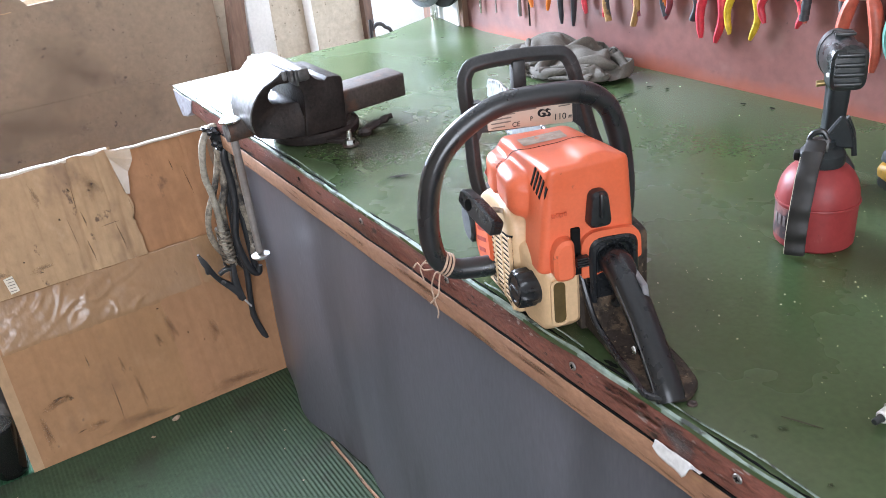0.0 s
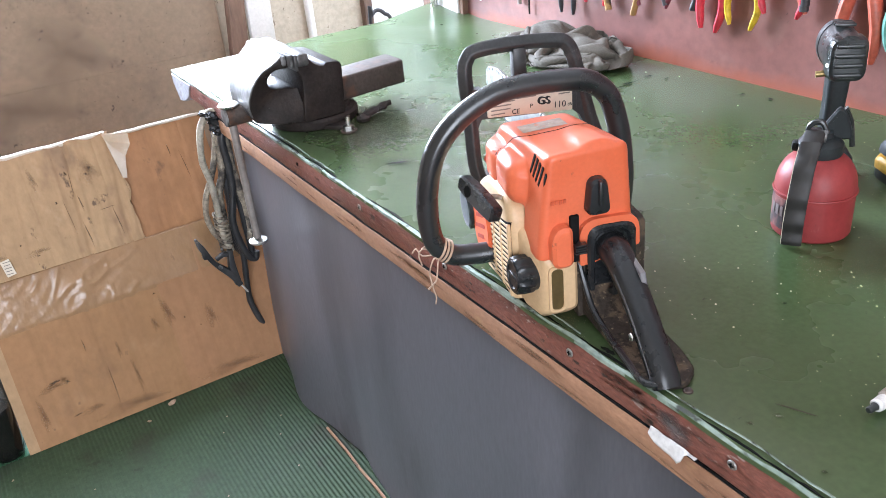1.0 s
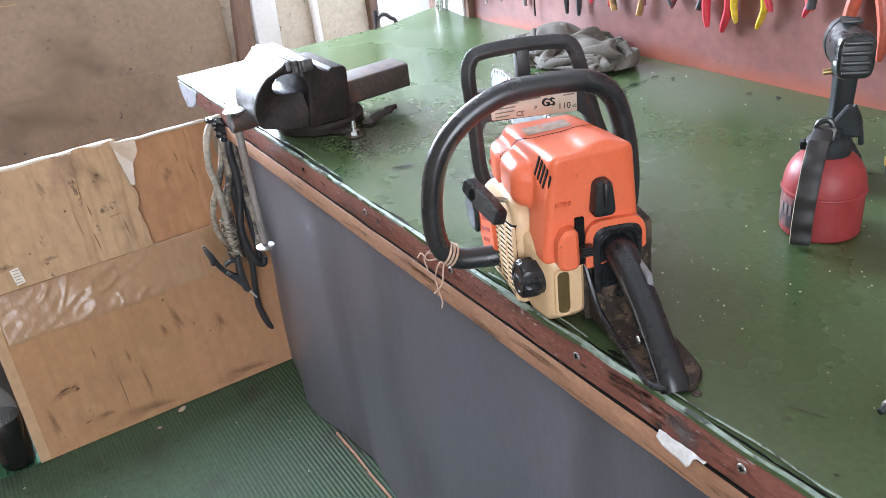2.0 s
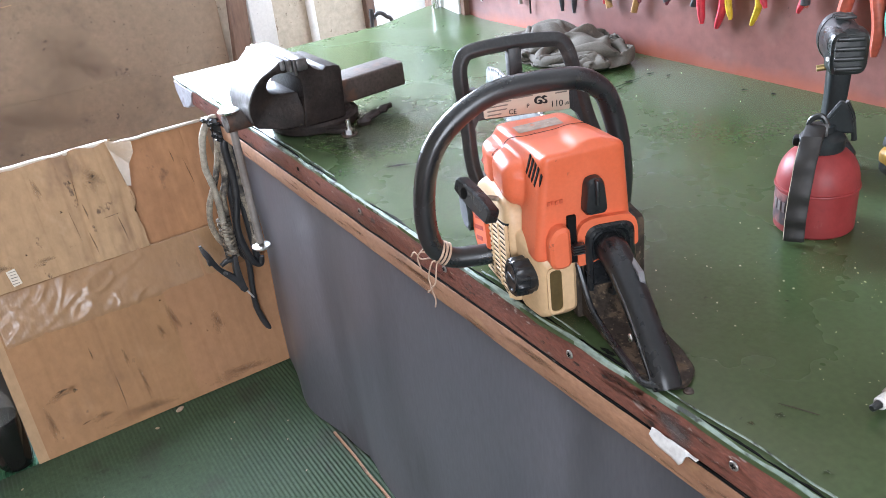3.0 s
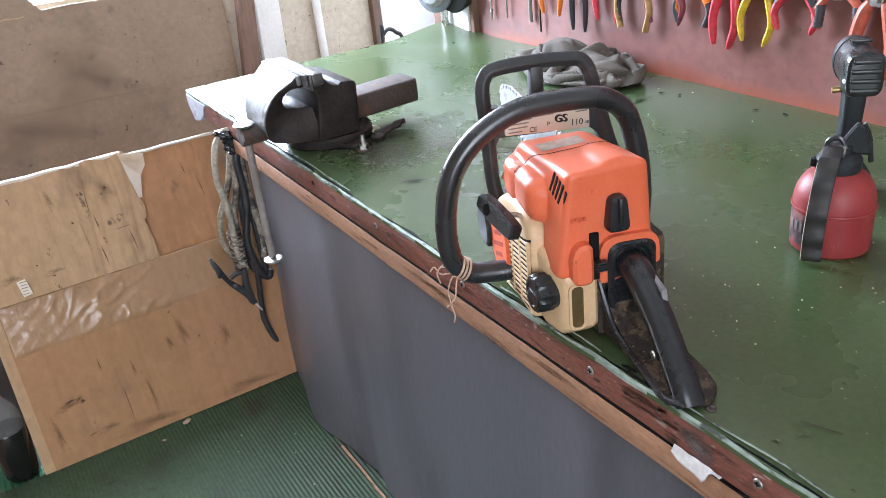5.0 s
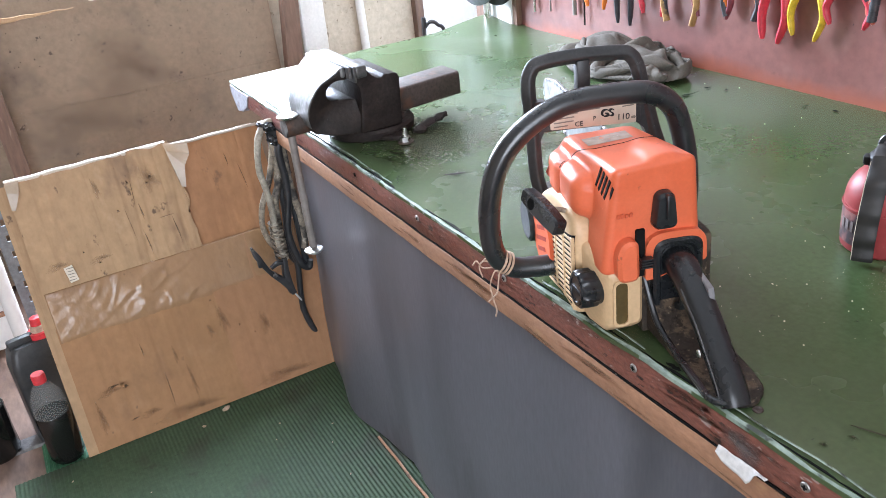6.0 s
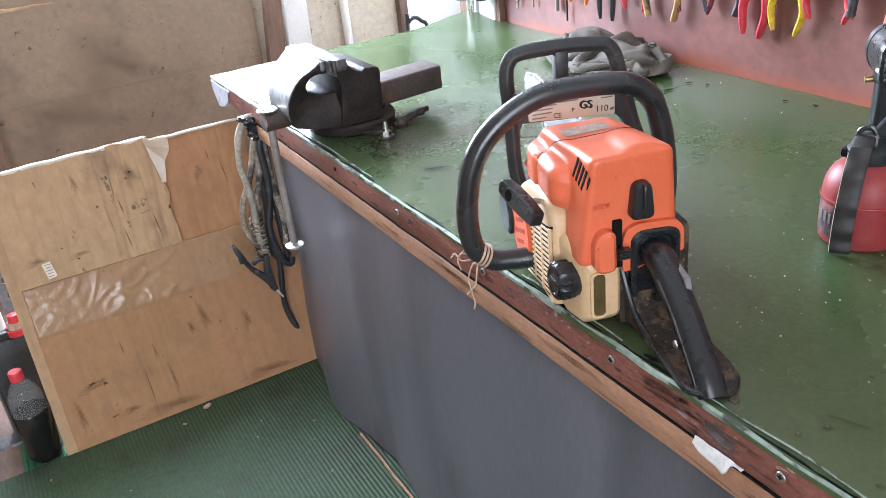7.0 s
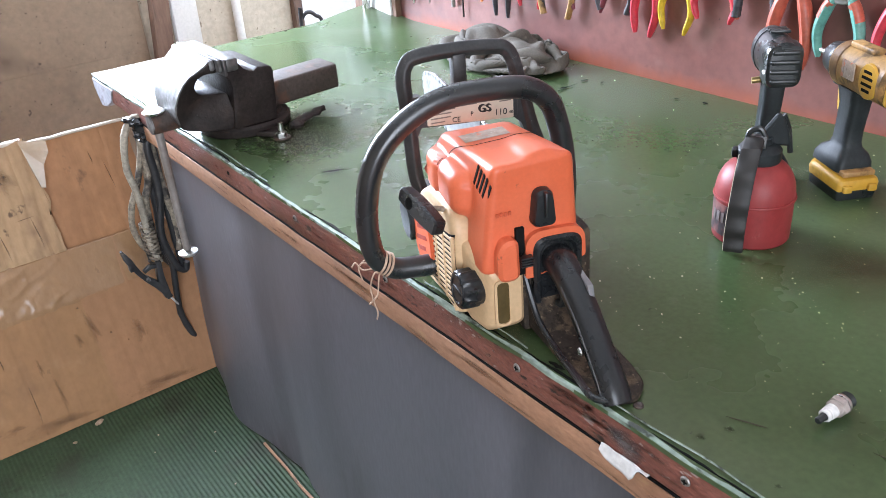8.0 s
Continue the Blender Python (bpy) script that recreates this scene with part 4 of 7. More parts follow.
for i in range(61):
    a = radians(180 - 192 * i / 60)
    k_ = min(1.0, max(0.0, (math.cos(a) - 0.48) / 0.42))
    u_ = 0.0600 + 0.0325 * (k_ * k_ * (3 - 2 * k_))
    d_ = np.array((0.0, math.cos(a), math.sin(a)))
    seam.append(Vector(out_to(cover_field, (u_, 0.0, 0.118), d_)))
part("parting_line", tube(B(), seam, 0.0004, n=6, k=2), "dark", saw)


def top_at(u, v):
    return float(out_to(cover_field, (u, v, 0.13), np.array((0.0, 0.0, 1.0)))[2])


bm = B()
lv = [[[(0.0685 + 0.0215 * i / 6, 0.0245 - 0.041 * j / 10, top_at(0.0685 + 0.0215 * i / 6, 0.0245 - 0.041 * j / 10) + h) for j in range(11)] for i in range(7)] for h in (0.0005, -0.0008)]
for q_ in range(2):
    vv = [[bm.verts.new(p) for p in r] for r in lv[q_]]
    for i in range(6):
        for j in range(10):
            f4 = (vv[i][j], vv[i][j + 1], vv[i + 1][j + 1], vv[i + 1][j])
            bm.faces.new(f4 if q_ == 0 else f4[::-1])
part("worn_label", bm, "silver_label", saw, "scratched silver sticker")
ps = part("spec_plate", box(B(), (0, 0, 0), (0.010, 0.030, 0.0012), 0.0004, 1), "label_white", saw, "pale sticker on the cover's front slope")
ps.matrix_local = Matrix.Translation((0.1205, 0.009, 0.1475)) @ Matrix.Rotation(radians(30), 4, "Y")
# vent slots


def cover_side(u, w):
    """Across coordinate of the cover's side at a place along and a height."""
    return float(out_to(cover_field, (u, -0.01, w), np.array((0.0, 1.0, 0.0)))[1])


for i in range(5):
    u_, w_ = 0.0270 - 0.0062 * i, 0.1452 - 0.0016 * i
    v_ = cover_side(u_, w_)
    dv_ = (cover_side(u_, w_ + 0.004) - cover_side(u_, w_ - 0.004)) / 0.008
    slot = part("vent_slot", box(B(), (0, 0, 0), (0.0033, 0.0010, 0.0215 if i < 4 else 0.0150), 0.0003, 1), "dark", saw)
    slot.matrix_local = Matrix.Translation((u_, v_ + 0.0001, w_)) @ Matrix.Rotation(-math.atan(dv_), 4, "X") @ Matrix.Rotation(radians(-26), 4, "Y")
    lip = part("vent_lip", box(B(), (0, 0, 0), (0.0008, 0.0016, 0.0215 if i < 4 else 0.0150), 0.0003, 1), "orange", saw)
    lip.matrix_local = slot.matrix_local @ Matrix.Translation((-0.0020, 0.0002, 0))
# filter knob
bm = B()
loft(bm, [[(-0.001 - h, -0.0148 + p.x * s, 0.1165 + p.y * s) for p in round_poly([(-0.011, -0.012), (0.011, -0.012), (0.0075, 0.021), (-0.0075, 0.021)], 0.007, 5)]
          for h, s in ((0.0, 1.0), (0.007, 0.98), (0.010, 0.85), (0.0105, 0.4))])
part("filter_knob", bm, "black", saw, "black twist knob")
bm = B()
box(bm, (-0.0125, -0.0148, 0.126), (0.006, 0.0035, 0.022), 0.0012)
part("knob_rib", bm, "black", saw)
for q_ in range(4):
    part("moulded_mark", box(B(), (-0.0022, 0.0235 - q_ * 0.0036, 0.1190 + (q_ % 2) * 0.0005), (0.0008, 0.0026, 0.0034), 0.0002, 1), "badge_mark", saw, smooth=False)
# choke housing and lever
bm = B()
prism(bm, round_poly([(0.0268, 0.0605), (0.0275, 0.086), (0.0215, 0.0985), (0.0090, 0.0985), (0.0080, 0.0605)], 0.008, 6), "x", -0.0125, 0.006, 0.0030)
part("choke_housing", bm, "orange", saw)
part("choke_slot", box2(B(), (-0.0030, 0.0005, 0.060), (0.002, 0.0085, 0.1045), 0.001), "dark", saw)
bm = B()
cyl(bm, (0.000, 0.004, 0.078), (-0.014, 0.003, 0.078), 0.004, 0.0038, 14)
for i in range(4):
    box(bm, (-0.012, 0.003, 0.0744 + i * 0.0024), (0.007, 0.011, 0.0013), 0.0004, 1)
part("choke_lever", bm, "black", saw)
# cream tank and crankcase
bm = B()
loft(bm, [ring_u(0.000, [(0.028, 0.062), (0.004, 0.064), (0.004, 0.013), (0.027, 0.013)], 0.005),
          ring_u(0.003, [(0.032, 0.066), (0.001, 0.068), (0.001, 0.009), (0.031, 0.009)], 0.007),
          ring_u(0.014, [(0.036, 0.068), (0.001, 0.068), (0.001, 0.000), (0.034, 0.000)], 0.008),
          ring_u(0.035, [(0.043, 0.080), (-0.05, 0.080), (-0.05, 0.000), (0.040, 0.000)], 0.008),
          ring_u(0.150, [(0.046, 0.085), (-0.05, 0.085), (-0.05, 0.004), (0.044, 0.004)], 0.010)])
tank = part("tank", bm, "cream", saw, "grimy cream plastic fuel tank and crankcase")
bm = B()
prism(bm, round_poly([(0.0265, 0.014), (0.0265, 0.056), (0.0150, 0.056), (0.0150, 0.014)], 0.005, 5), "x", -0.0004, 0.003, 0.0003)
part("tank_window", bm, "sight_amber", tank, "dull amber sight window")
bm = B()
o = round_poly([(0.0285, 0.0120), (0.0285, 0.0580), (0.0130, 0.0580), (0.0130, 0.0120)], 0.0062, 5)
i_ = round_poly([(0.0262, 0.0143), (0.0262, 0.0557), (0.0153, 0.0557), (0.0153, 0.0143)], 0.0050, 5)
loft(bm, [[(0.001, p.x, p.y) for p in o], [(-0.0016, p.x, p.y) for p in o], [(-0.0016, p.x, p.y) for p in i_], [(0.001, p.x, p.y) for p in i_]], cap=False)
part("window_rim", bm, "cream", tank)
part("gasket", box2(B(), (0.002, -0.010, 0.0), (0.05, 0.0015, 0.070), 0.002), "dirt_plate", saw)
part("side_block", box2(B(), (0.010, -0.060, 0.004), (0.14, -0.008, 0.078), 0.006), "dirt_plate", saw)
# filler cap
cap_m = Matrix.Translation((0.024, 0.037, 0.042)) @ Matrix.Rotation(radians(-86), 4, "X") @ Matrix.Rotation(radians(-4), 4, "Y")
bm = B()
rings = []
for h, s in ((-0.010, 0.92), (0.0, 0.95), (0.002, 1.0), (0.009, 1.01), (0.015, 0.99), (0.0172, 0.93)):
    rings.append([(0.0170 * s * (1 + (0.05 if (i // 2) % 2 else -0.03) * (1 if 0 < h < 0.016 else 0)) * math.cos(2 * math.pi * i / 48),
                   0.0170 * s * (1 + (0.05 if (i // 2) % 2 else -0.03) * (1 if 0 < h < 0.016 else 0)) * math.sin(2 * math.pi * i / 48), h) for i in range(48)])
loft(bm, rings)
fcap = part("filler_cap", bm, "black", saw, "black ribbed filler cap")
fcap.matrix_local = cap_m
bm = B()
lathe(bm, [(0.0142, 0.0165), (0.0142, 0.0182), (0.0116, 0.0182), (0.0112, 0.0160), (0.0, 0.0160)], 32)
part("cap_ring", bm, "black", fcap)
bm = B()
box(bm, (0, 0, 0.0168), (0.020, 0.0038, 0.0030), 0.001)
part("cap_bar", bm, "black", fcap)
# starter housing: a rounded shell with a grille of slanted bars and a round badge
HOUSE = [(0.046, 0.001), (0.0405, 0.030), (0.0395, 0.088), (0.048, 0.103), (0.075, 0.110), (0.122, 0.102), (0.155, 0.083), (0.172, 0.048), (0.165, 0.018), (0.140, 0.001)]


def house_field(p):
    f = None
    for a, b in zip(HOUSE, HOUSE[1:] + HOUSE[:1]):
        d = plane_cut(p, (-(b[1] - a[1]), 0.0, b[0] - a[0]), (a[0], 0.0, a[1]))
        f = d if f is None else smax(f, d, 0.006)
    f = smax(f, p[..., 1] - 0.0505, 0.010)
    return smax(f, 0.018 - p[..., 1], 0.003)


starter = part("starter_housing", solid(house_field, (0.105, 0.037, 0.05), 44), "cream", saw, "cream starter housing with cooling grille")
part("grille_back", prism(B(), [(0.0430, 0.013), (0.120, 0.005), (0.126, 0.062), (0.090, 0.075), (0.0425, 0.086)], "y", 0.045, 0.05065), "dark", starter)
for i in range(13):
    w_ = 0.0165 + i * 0.0053
    part("grille_bar", loft(B(), [[(u, v, w_ - (u - 0.052) * 0.20 + h) for v, h in ((0.0490, -0.0014), (0.0515, -0.0011), (0.0515, 0.0011), (0.0490, 0.0014))] for u in (0.0425, 0.126)]), "cream", starter, smooth=False)
for u in (0.0430, 0.0690, 0.0950, 0.1200):
    part("grille_rib", box2(B(), (u - 0.0019, 0.0487, 0.010), (u + 0.0019, 0.0519, 0.082 - (u - 0.052) * 0.28), 0.0006, 1), "cream", starter)
bm = B()
prism(bm, [(0.1370 + 0.0330 * c, 0.0405 + 0.0350 * d) for c, d in circle(1, 40)], "y", 0.041, 0.0545, 0.0025)
disc = part("badge", bm, "orange_dull", starter, "orange round badge with worn lettering")
M["badge_print"] = surf("badge_print", (0.36, 0.045, 0.025), None, 20, 0.6, spec=0.2)
for dw, l in ((0.012, 0.030), (0.0, 0.040), (-0.012, 0.028)):
    part("logo_bar", box(B(), (0.137, 0.0546, 0.0405 + dw), (l, 0.0004, 0.0045), 0, 1, Matrix.Rotation(radians(20), 4, "Y")), "badge_print", disc)
# oil cap ahead of the housing
bm = B()
rings = []
for h, q in ((-0.010, 0.90), (0.000, 0.95), (0.002, 1.0), (0.012, 1.0), (0.014, 0.9)):
    rings.append([(0.185 + 0.022 * q * (1 + (0.06 if (i // 2) % 2 and 0 < h < 0.013 else 0)) * math.cos(2 * math.pi * i / 40), 0.045 + h, 0.040 + 0.022 * q * (1 + (0.06 if (i // 2) % 2 and 0 < h < 0.013 else 0)) * math.sin(2 * math.pi * i / 40)) for i in range(40)])
part("oil_cap", loft(bm, rings), "tool_grey", saw, "grey ribbed oil filler cap")
part("oil_tank", box2(B(), (0.145, -0.045, 0.004), (0.205, 0.042, 0.075), 0.012, 3), "dirt_plate", saw)
# pull grip, lying aslant over the housing
gx = Vector((-0.064, -0.016, -0.014)).normalized()
gz = Vector((-0.30, 0.90, 0.20))
gz = (gz - gx * gz.dot(gx)).normalized()
gy = gz.cross(gx)
bm = B()
prism(bm, round_poly([(-0.036, -0.0080), (-0.012, -0.0105), (0.012, -0.0105), (0.036, -0.0085), (0.036, 0.0085), (0.012, 0.0105), (-0.012, 0.0105), (-0.036, 0.0080)], 0.005, 4), "z", -0.007, 0.007, 0.002)
pg = part("pull_grip", bm, "black", saw, "black starter pull grip")
pg.matrix_local = mat3(gx, gy, gz, (0.062, 0.070, 0.106)) @ Matrix.Scale(0.86, 4)
part("grip_hole", lathe(B(), [(0.0, 0.0068), (0.0064, 0.0068), (0.0064, 0.0074), (0.0, 0.0074)], 16, "z", (-0.014, 0, 0)), "dark", pg)
part("starter_cord", tube(B(), [(0.064, 0.066, 0.106), (0.064, 0.056, 0.104), (0.064, 0.045, 0.100)], 0.0025, n=8), "tape_cream", saw)
# rear handle with its boot, guard plate, trigger and lock
bm = B()
loft(bm, [ring_u(u, [(-0.006 - e, 0.093 - e), (-0.050 + e, 0.092 - e), (-0.050 + e, 0.028), (-0.006 - e, 0.028)], [0.012, 0.012, 0.004, 0.004]) for u, e in ((0.004, 0.0), (-0.005, 0.0), (-0.007, 0.002), (-0.007, 0.005), (-0.004, 0.007))], cap=True)
part("boot", bm, "black", saw)
bm = B()
oa = round_poly([(0.001, 0.100), (-0.0525, 0.098), (-0.0535, 0.068), (0.001, 0.056)], [0.018, 0.018, 0.003, 0.003], 5)
ob_ = round_poly([(-0.0055, 0.0935), (-0.0480, 0.0925), (-0.0480, 0.068), (-0.0055, 0.056)], [0.014, 0.014, 0.003, 0.003], 5)
loft(bm, [[(0.004, p.x, p.y) for p in oa], [(-0.005, p.x, p.y) for p in oa], [(-0.005, p.x, p.y) for p in ob_], [(0.004, p.x, p.y) for p in ob_]], cap=False)
part("handle_arch", bm, "orange", saw)
hsec = [(0.0135 * math.copysign(abs(c) ** 0.85, c), (0.0125 if d > 0 else 0.0130) * math.copysign(abs(d) ** 0.85, d)) for c, d in circle(1, 28)]
bm = B()
sweep(bm, [(0.008, -0.027, 0.072), (-0.015, -0.027, 0.070), (-0.040, -0.027, 0.060), (-0.066, -0.027, 0.044), (-0.090, -0.0265, 0.027), (-0.108, -0.0270, 0.011), (-0.1155, -0.0275, 0.000)], hsec, [1.06, 0.98, 0.92, 0.88, 0.87, 0.88, 0.90])
part("rear_handle", bm, "black", saw, "black moulded rear handle")
# parting ridge in paler plastic, which paints the highlight along the handle's left
part("parting_ridge", sweep(B(), [(-0.040, -0.0155, 0.0640), (-0.066, -0.0160, 0.0480), (-0.090, -0.0158, 0.0305), (-0.108, -0.0160, 0.0140), (-0.1155, -0.0163, 0.003)], circle(0.0013, 6), None), "rub_black", saw)
part("trigger_lock", prism(B(), [(-0.008, 0.0775), (-0.030, 0.0738), (-0.0545, 0.0695), (-0.0575, 0.0625), (-0.0575, 0.0560), (-0.030, 0.0610)], "y", -0.0365, -0.0315, 0.0008), "lock_grey", saw, "light grey trigger lock wedge", smooth=False)
bm = B()
sweep(bm, [(-0.020, -0.027, 0.060), (-0.025, -0.027, 0.050), (-0.022, -0.027, 0.036), (-0.012, -0.027, 0.031)], [(p.x, p.y) for p in round_poly([(-0.005, -0.003), (0.005, -0.003), (0.005, 0.003), (-0.005, 0.003)], 0.002, 3)])
part("trigger", bm, "tool_grey", saw)
# plate under the handle with a raised rim
out = round_poly([(0.020, -0.004), (-0.052, -0.008), (-0.108, -0.008), (-0.118, -0.018), (-0.124, -0.040), (-0.108, -0.056), (-0.080, -0.058), (0.020, -0.052)], 0.008, 4)
bm = B()
prism(bm, [(p.x, p.y) for p in out], "z", 0.0, 0.006, 0.0015)
part("guard_plate", bm, "dirt_plate", saw, "grimy black hand guard plate")
bm = B()
sweep(bm, [(0.004, -0.001, 0.056), (-0.006, -0.003, 0.036), (-0.020, -0.005, 0.019), (-0.050, -0.008, 0.009), (-0.085, -0.009, 0.007), (-0.110, -0.010, 0.006), (-0.119, -0.020, 0.006)], circle(0.0028, 8), None)
part("plate_rim", bm, "black", saw)
bm = B()
loft(bm, [[(0.012, y, z) for y, z in ((-0.002, 0.004), (-0.002, 0.054), (-0.050, 0.054), (-0.050, 0.004))],
          [(-0.004, y, z) for y, z in ((-0.004, 0.004), (-0.004, 0.034), (-0.050, 0.034), (-0.050, 0.004))],
          [(-0.020, y, z) for y, z in ((-0.006, 0.004), (-0.006, 0.017), (-0.050, 0.017), (-0.050, 0.004))],
          [(-0.055, y, z) for y, z in ((-0.009, 0.004), (-0.009, 0.008), (-0.050, 0.008), (-0.050, 0.004))],
          [(-0.100, y, z) for y, z in ((-0.011, 0.004), (-0.011, 0.0065), (-0.050, 0.0065), (-0.050, 0.004))]])
part("plate_ramp", bm, "dirt_plate", saw)
hs = lathe(B(), [(0.0, 0.0), (0.0036, 0.0), (0.003, 0.0012), (0.0, 0.0012)], 12)
sc = part("handle_screw", hs, "zinc", saw)
sc.matrix_local = Matrix.Translation((-0.083, -0.0120, 0.030)) @ Matrix.Rotation(radians(-90), 4, "X")
# front handle loop
bm = B()
tube(bm, [(0.112, 0.046, 0.022), (0.114, 0.068, 0.022), (0.115, 0.092, 0.026), (0.115, 0.107, 0.044), (0.115, 0.110, 0.079), (0.115, 0.103, 0.119), (0.115, 0.088, 0.148), (0.115, 0.062, 0.170),
          (0.115, 0.029, 0.1835), (0.115, -0.014, 0.1855), (0.115, -0.050, 0.1815), (0.115, -0.071, 0.167), (0.115, -0.081, 0.143), (0.115, -0.087, 0.112), (0.117, -0.090, 0.070), (0.119, -0.084, 0.034), (0.120, -0.060, 0.022)], 0.0106, n=18, k=6)
part("front_handle", bm, "black_gloss", saw, "black tubular front handle")
# hand guard
gsec = [(p.x, p.y) for p in round_poly([(-0.0060, -0.0060), (0.0060, -0.0060), (0.0060, 0.0060), (-0.0060, 0.0060)], 0.0030, 3)]
bm = B()
sweep(bm, [(0.150, 0.034, 0.040), (0.158, 0.042, 0.070), (0.166, 0.048, 0.095), (0.169, 0.049, 0.150), (0.171, 0.0505, 0.186), (0.172, 0.047, 0.201), (0.172, 0.036, 0.2085), (0.172, -0.005, 0.210), (0.172, -0.040, 0.2075), (0.172, -0.052, 0.204),
          (0.171, -0.059, 0.193), (0.170, -0.066, 0.165), (0.168, -0.076, 0.124), (0.164, -0.085, 0.095), (0.158, -0.090, 0.070)], gsec, k=5)
guard = part("hand_guard", bm, "guard_black", saw, "scuffed black front hand guard, its lit grey put into the colour")
part("guard_post", box2(B(), (0.165, -0.011, 0.145), (0.179, 0.003, 0.207), 0.003), "guard_black", guard)
bm = B()
prism(bm, round_poly([(0.040, 0.1405), (0.040, 0.170), (-0.062, 0.166), (-0.062, 0.1362)], 0.002, 2), "x", 0.1652, 0.1765, 0.0015)
strip_cast(bm, [(0.0500, 0.172), (0.0490, 0.155), (0.0490, 0.140), (0.0485, 0.122), (0.0480, 0.105)], [(0.0360, 0.172), (0.0360, 0.152), (0.0380, 0.141), (0.0430, 0.131), (0.0450, 0.105)], 0.1655, 0.1762)
strip_cast(bm, [(-0.0560, 0.168), (-0.0560, 0.137), (-0.0640, 0.130), (-0.0720, 0.112)], [(-0.0700, 0.168), (-0.0745, 0.140), (-0.0790, 0.125), (-0.0830, 0.110)], 0.1655, 0.1762)
part("guard_web", bm, "guard_black", guard)
bm = B()
prism(bm, round_poly([(0.0325, 0.1425), (0.0325, 0.167), (-0.0555, 0.163), (-0.0555, 0.1372)], 0.002, 3), "x", 0.1628, 0.1648, 0.0004)
lab = part("rating_label", bm, "label", guard, "cream rating label with printed marks")


def on_label(v, w):
    # the print faces back along the saw
    return mat3((0, -1, -0.045), (0, -0.045, 1), (-1, 0, 0), (0.1625, v, w))


writing("GS", 0.0110, "ink", lab, on_label(-0.026, 0.1512))
for d_ in (-0.0005, 0.0005, 0.0009):
    writing("GS", 0.0110, "ink", lab, on_label(-0.026 + d_, 0.1512 + d_ * 0.5))
writing("110", 0.0090, "ink", lab, on_label(-0.0420, 0.1450))
writing("dB", 0.0042, "ink", lab, on_label(-0.0525, 0.1436))
writing("CE", 0.0070, "ink", lab, on_label(0.0035, 0.1447))
writing("P", 0.0060, "ink", lab, on_label(-0.0125, 0.1480))
for v0, w0, l in ((0.019, 0.1490, 0.020), (0.022, 0.1450, 0.014), (0.018, 0.1530, 0.020), (0.012, 0.1565, 0.016), (-0.008, 0.1580, 0.020), (-0.047, 0.1560, 0.012), (0.024, 0.1565, 0.008)):
    part("print_bar", box(B(), (0.1624, v0, w0), (0.0006, l, 0.0011)), "ink_grey", lab, smooth=False)
# guide bar with its chain, reaching away over the bench
bm = B()
bo = [(0.14, 0.030), (0.20, 0.026), (0.52, 0.022), (0.575, 0.032), (0.590, 0.048), (0.580, 0.066), (0.52, 0.078), (0.20, 0.082), (0.14, 0.078)]
bo = [(p.x, p.y) for p in round_poly(bo, 0.010, 3)]
prism(bm, bo, "y", -0.0645, -0.0605, 0.0006)
bar = part("guide_bar", bm, "bar_steel", saw, "bare steel guide bar")
bar.matrix_local = Matrix.Translation((0.14, -0.0, 0)) @ Matrix.Rotation(radians(-1.8), 4, "Z") @ Matrix.Translation((-0.14, 0, 0.003))
path = [(p[0], -0.0625, p[1]) for p in bo]
for i in range(len(path)):
    a, b = Vector(path[i]), Vector(path[(i + 1) % len(path)])
    steps = max(1, round((b - a).length / 0.0095))
    for j in range(steps):
        p = a.lerp(b, j / steps)
        if p.x < 0.19:
            continue
        d = (b - a).normalized()
        nn = Vector((d.z, 0, -d.x))
        rot = mat3(d, (0, 1, 0), d.cross(Vector((0, 1, 0))), (0, 0, 0))
        bm = B()
        box(bm, p + nn * 0.002, (0.0075, 0.0055 if (i + j) % 2 else 0.004, 0.0065), 0.0008, 1, rot)
        part("chain_link", bm, "bar_steel", bar)
part("sprocket_cover", box2(B(), (0.03, -0.078, 0.008), (0.165, -0.060, 0.074), 0.008), "dirt_plate", saw, "grimy dark sprocket cover")

# ---- bench vise ----
vise = thing("bench_vise", "heavy cast iron bench vise bolted at the bench corner", "vise", Matrix.Translation((-1.018, 0.573, ZB)))
bm = B()
lathe(bm, [(0.0, 0.0), (0.068, 0.0), (0.070, 0.002), (0.071, 0.012), (0.068, 0.0165), (0.060, 0.018), (0.058, 0.024), (0.0, 0.024)], 48)
part("swivel_base", bm, "steel_dark", vise, "round dark iron swivel base")
for a in (5, 150):
    bm = B()
    prism(bm, [(p.x, p.y) for p in round_poly([(0.052, -0.026), (0.080, -0.014), (0.090, -0.008), (0.093, 0.0), (0.090, 0.008), (0.080, 0.014), (0.052, 0.026)], 0.007, 4)], "z", 0.0, 0.0075, 0.002)
    o = part("base_lug", bm, "steel_dark", vise)
    o.matrix_local = Matrix.Rotation(radians(a), 4, "Z")
HW = 0.067      # half width of the vise body


top_line = [(-0.0430, 0.1180), (-0.0330, 0.1190), (-0.0240, 0.1185), (-0.0195, 0.1110), (-0.0130, 0.1030), (-0.0050, 0.0980), (0.0010, 0.0968), (0.0065, 0.1003), (0.0200, 0.0990), (0.0290, 0.0970), (0.0312, 0.0900)]
foot_line = [(-0.0430, 0.0980), (-0.0375, 0.0900), (-0.0355, 0.0800), (-0.0370, 0.0600), (-0.0400, 0.0400), (-0.0430, 0.0180), (-0.0300, 0.0180), (-0.0100, 0.0180), (0.0050, 0.0180), (0.0180, 0.0180), (0.0265, 0.0180)]
part("fixed_jaw", strip_cast(B(), top_line, foot_line, -HW, HW, 0.0028), "steel_dark", vise, "dark fixed jaw block with a scooped shoulder")
bm = B()
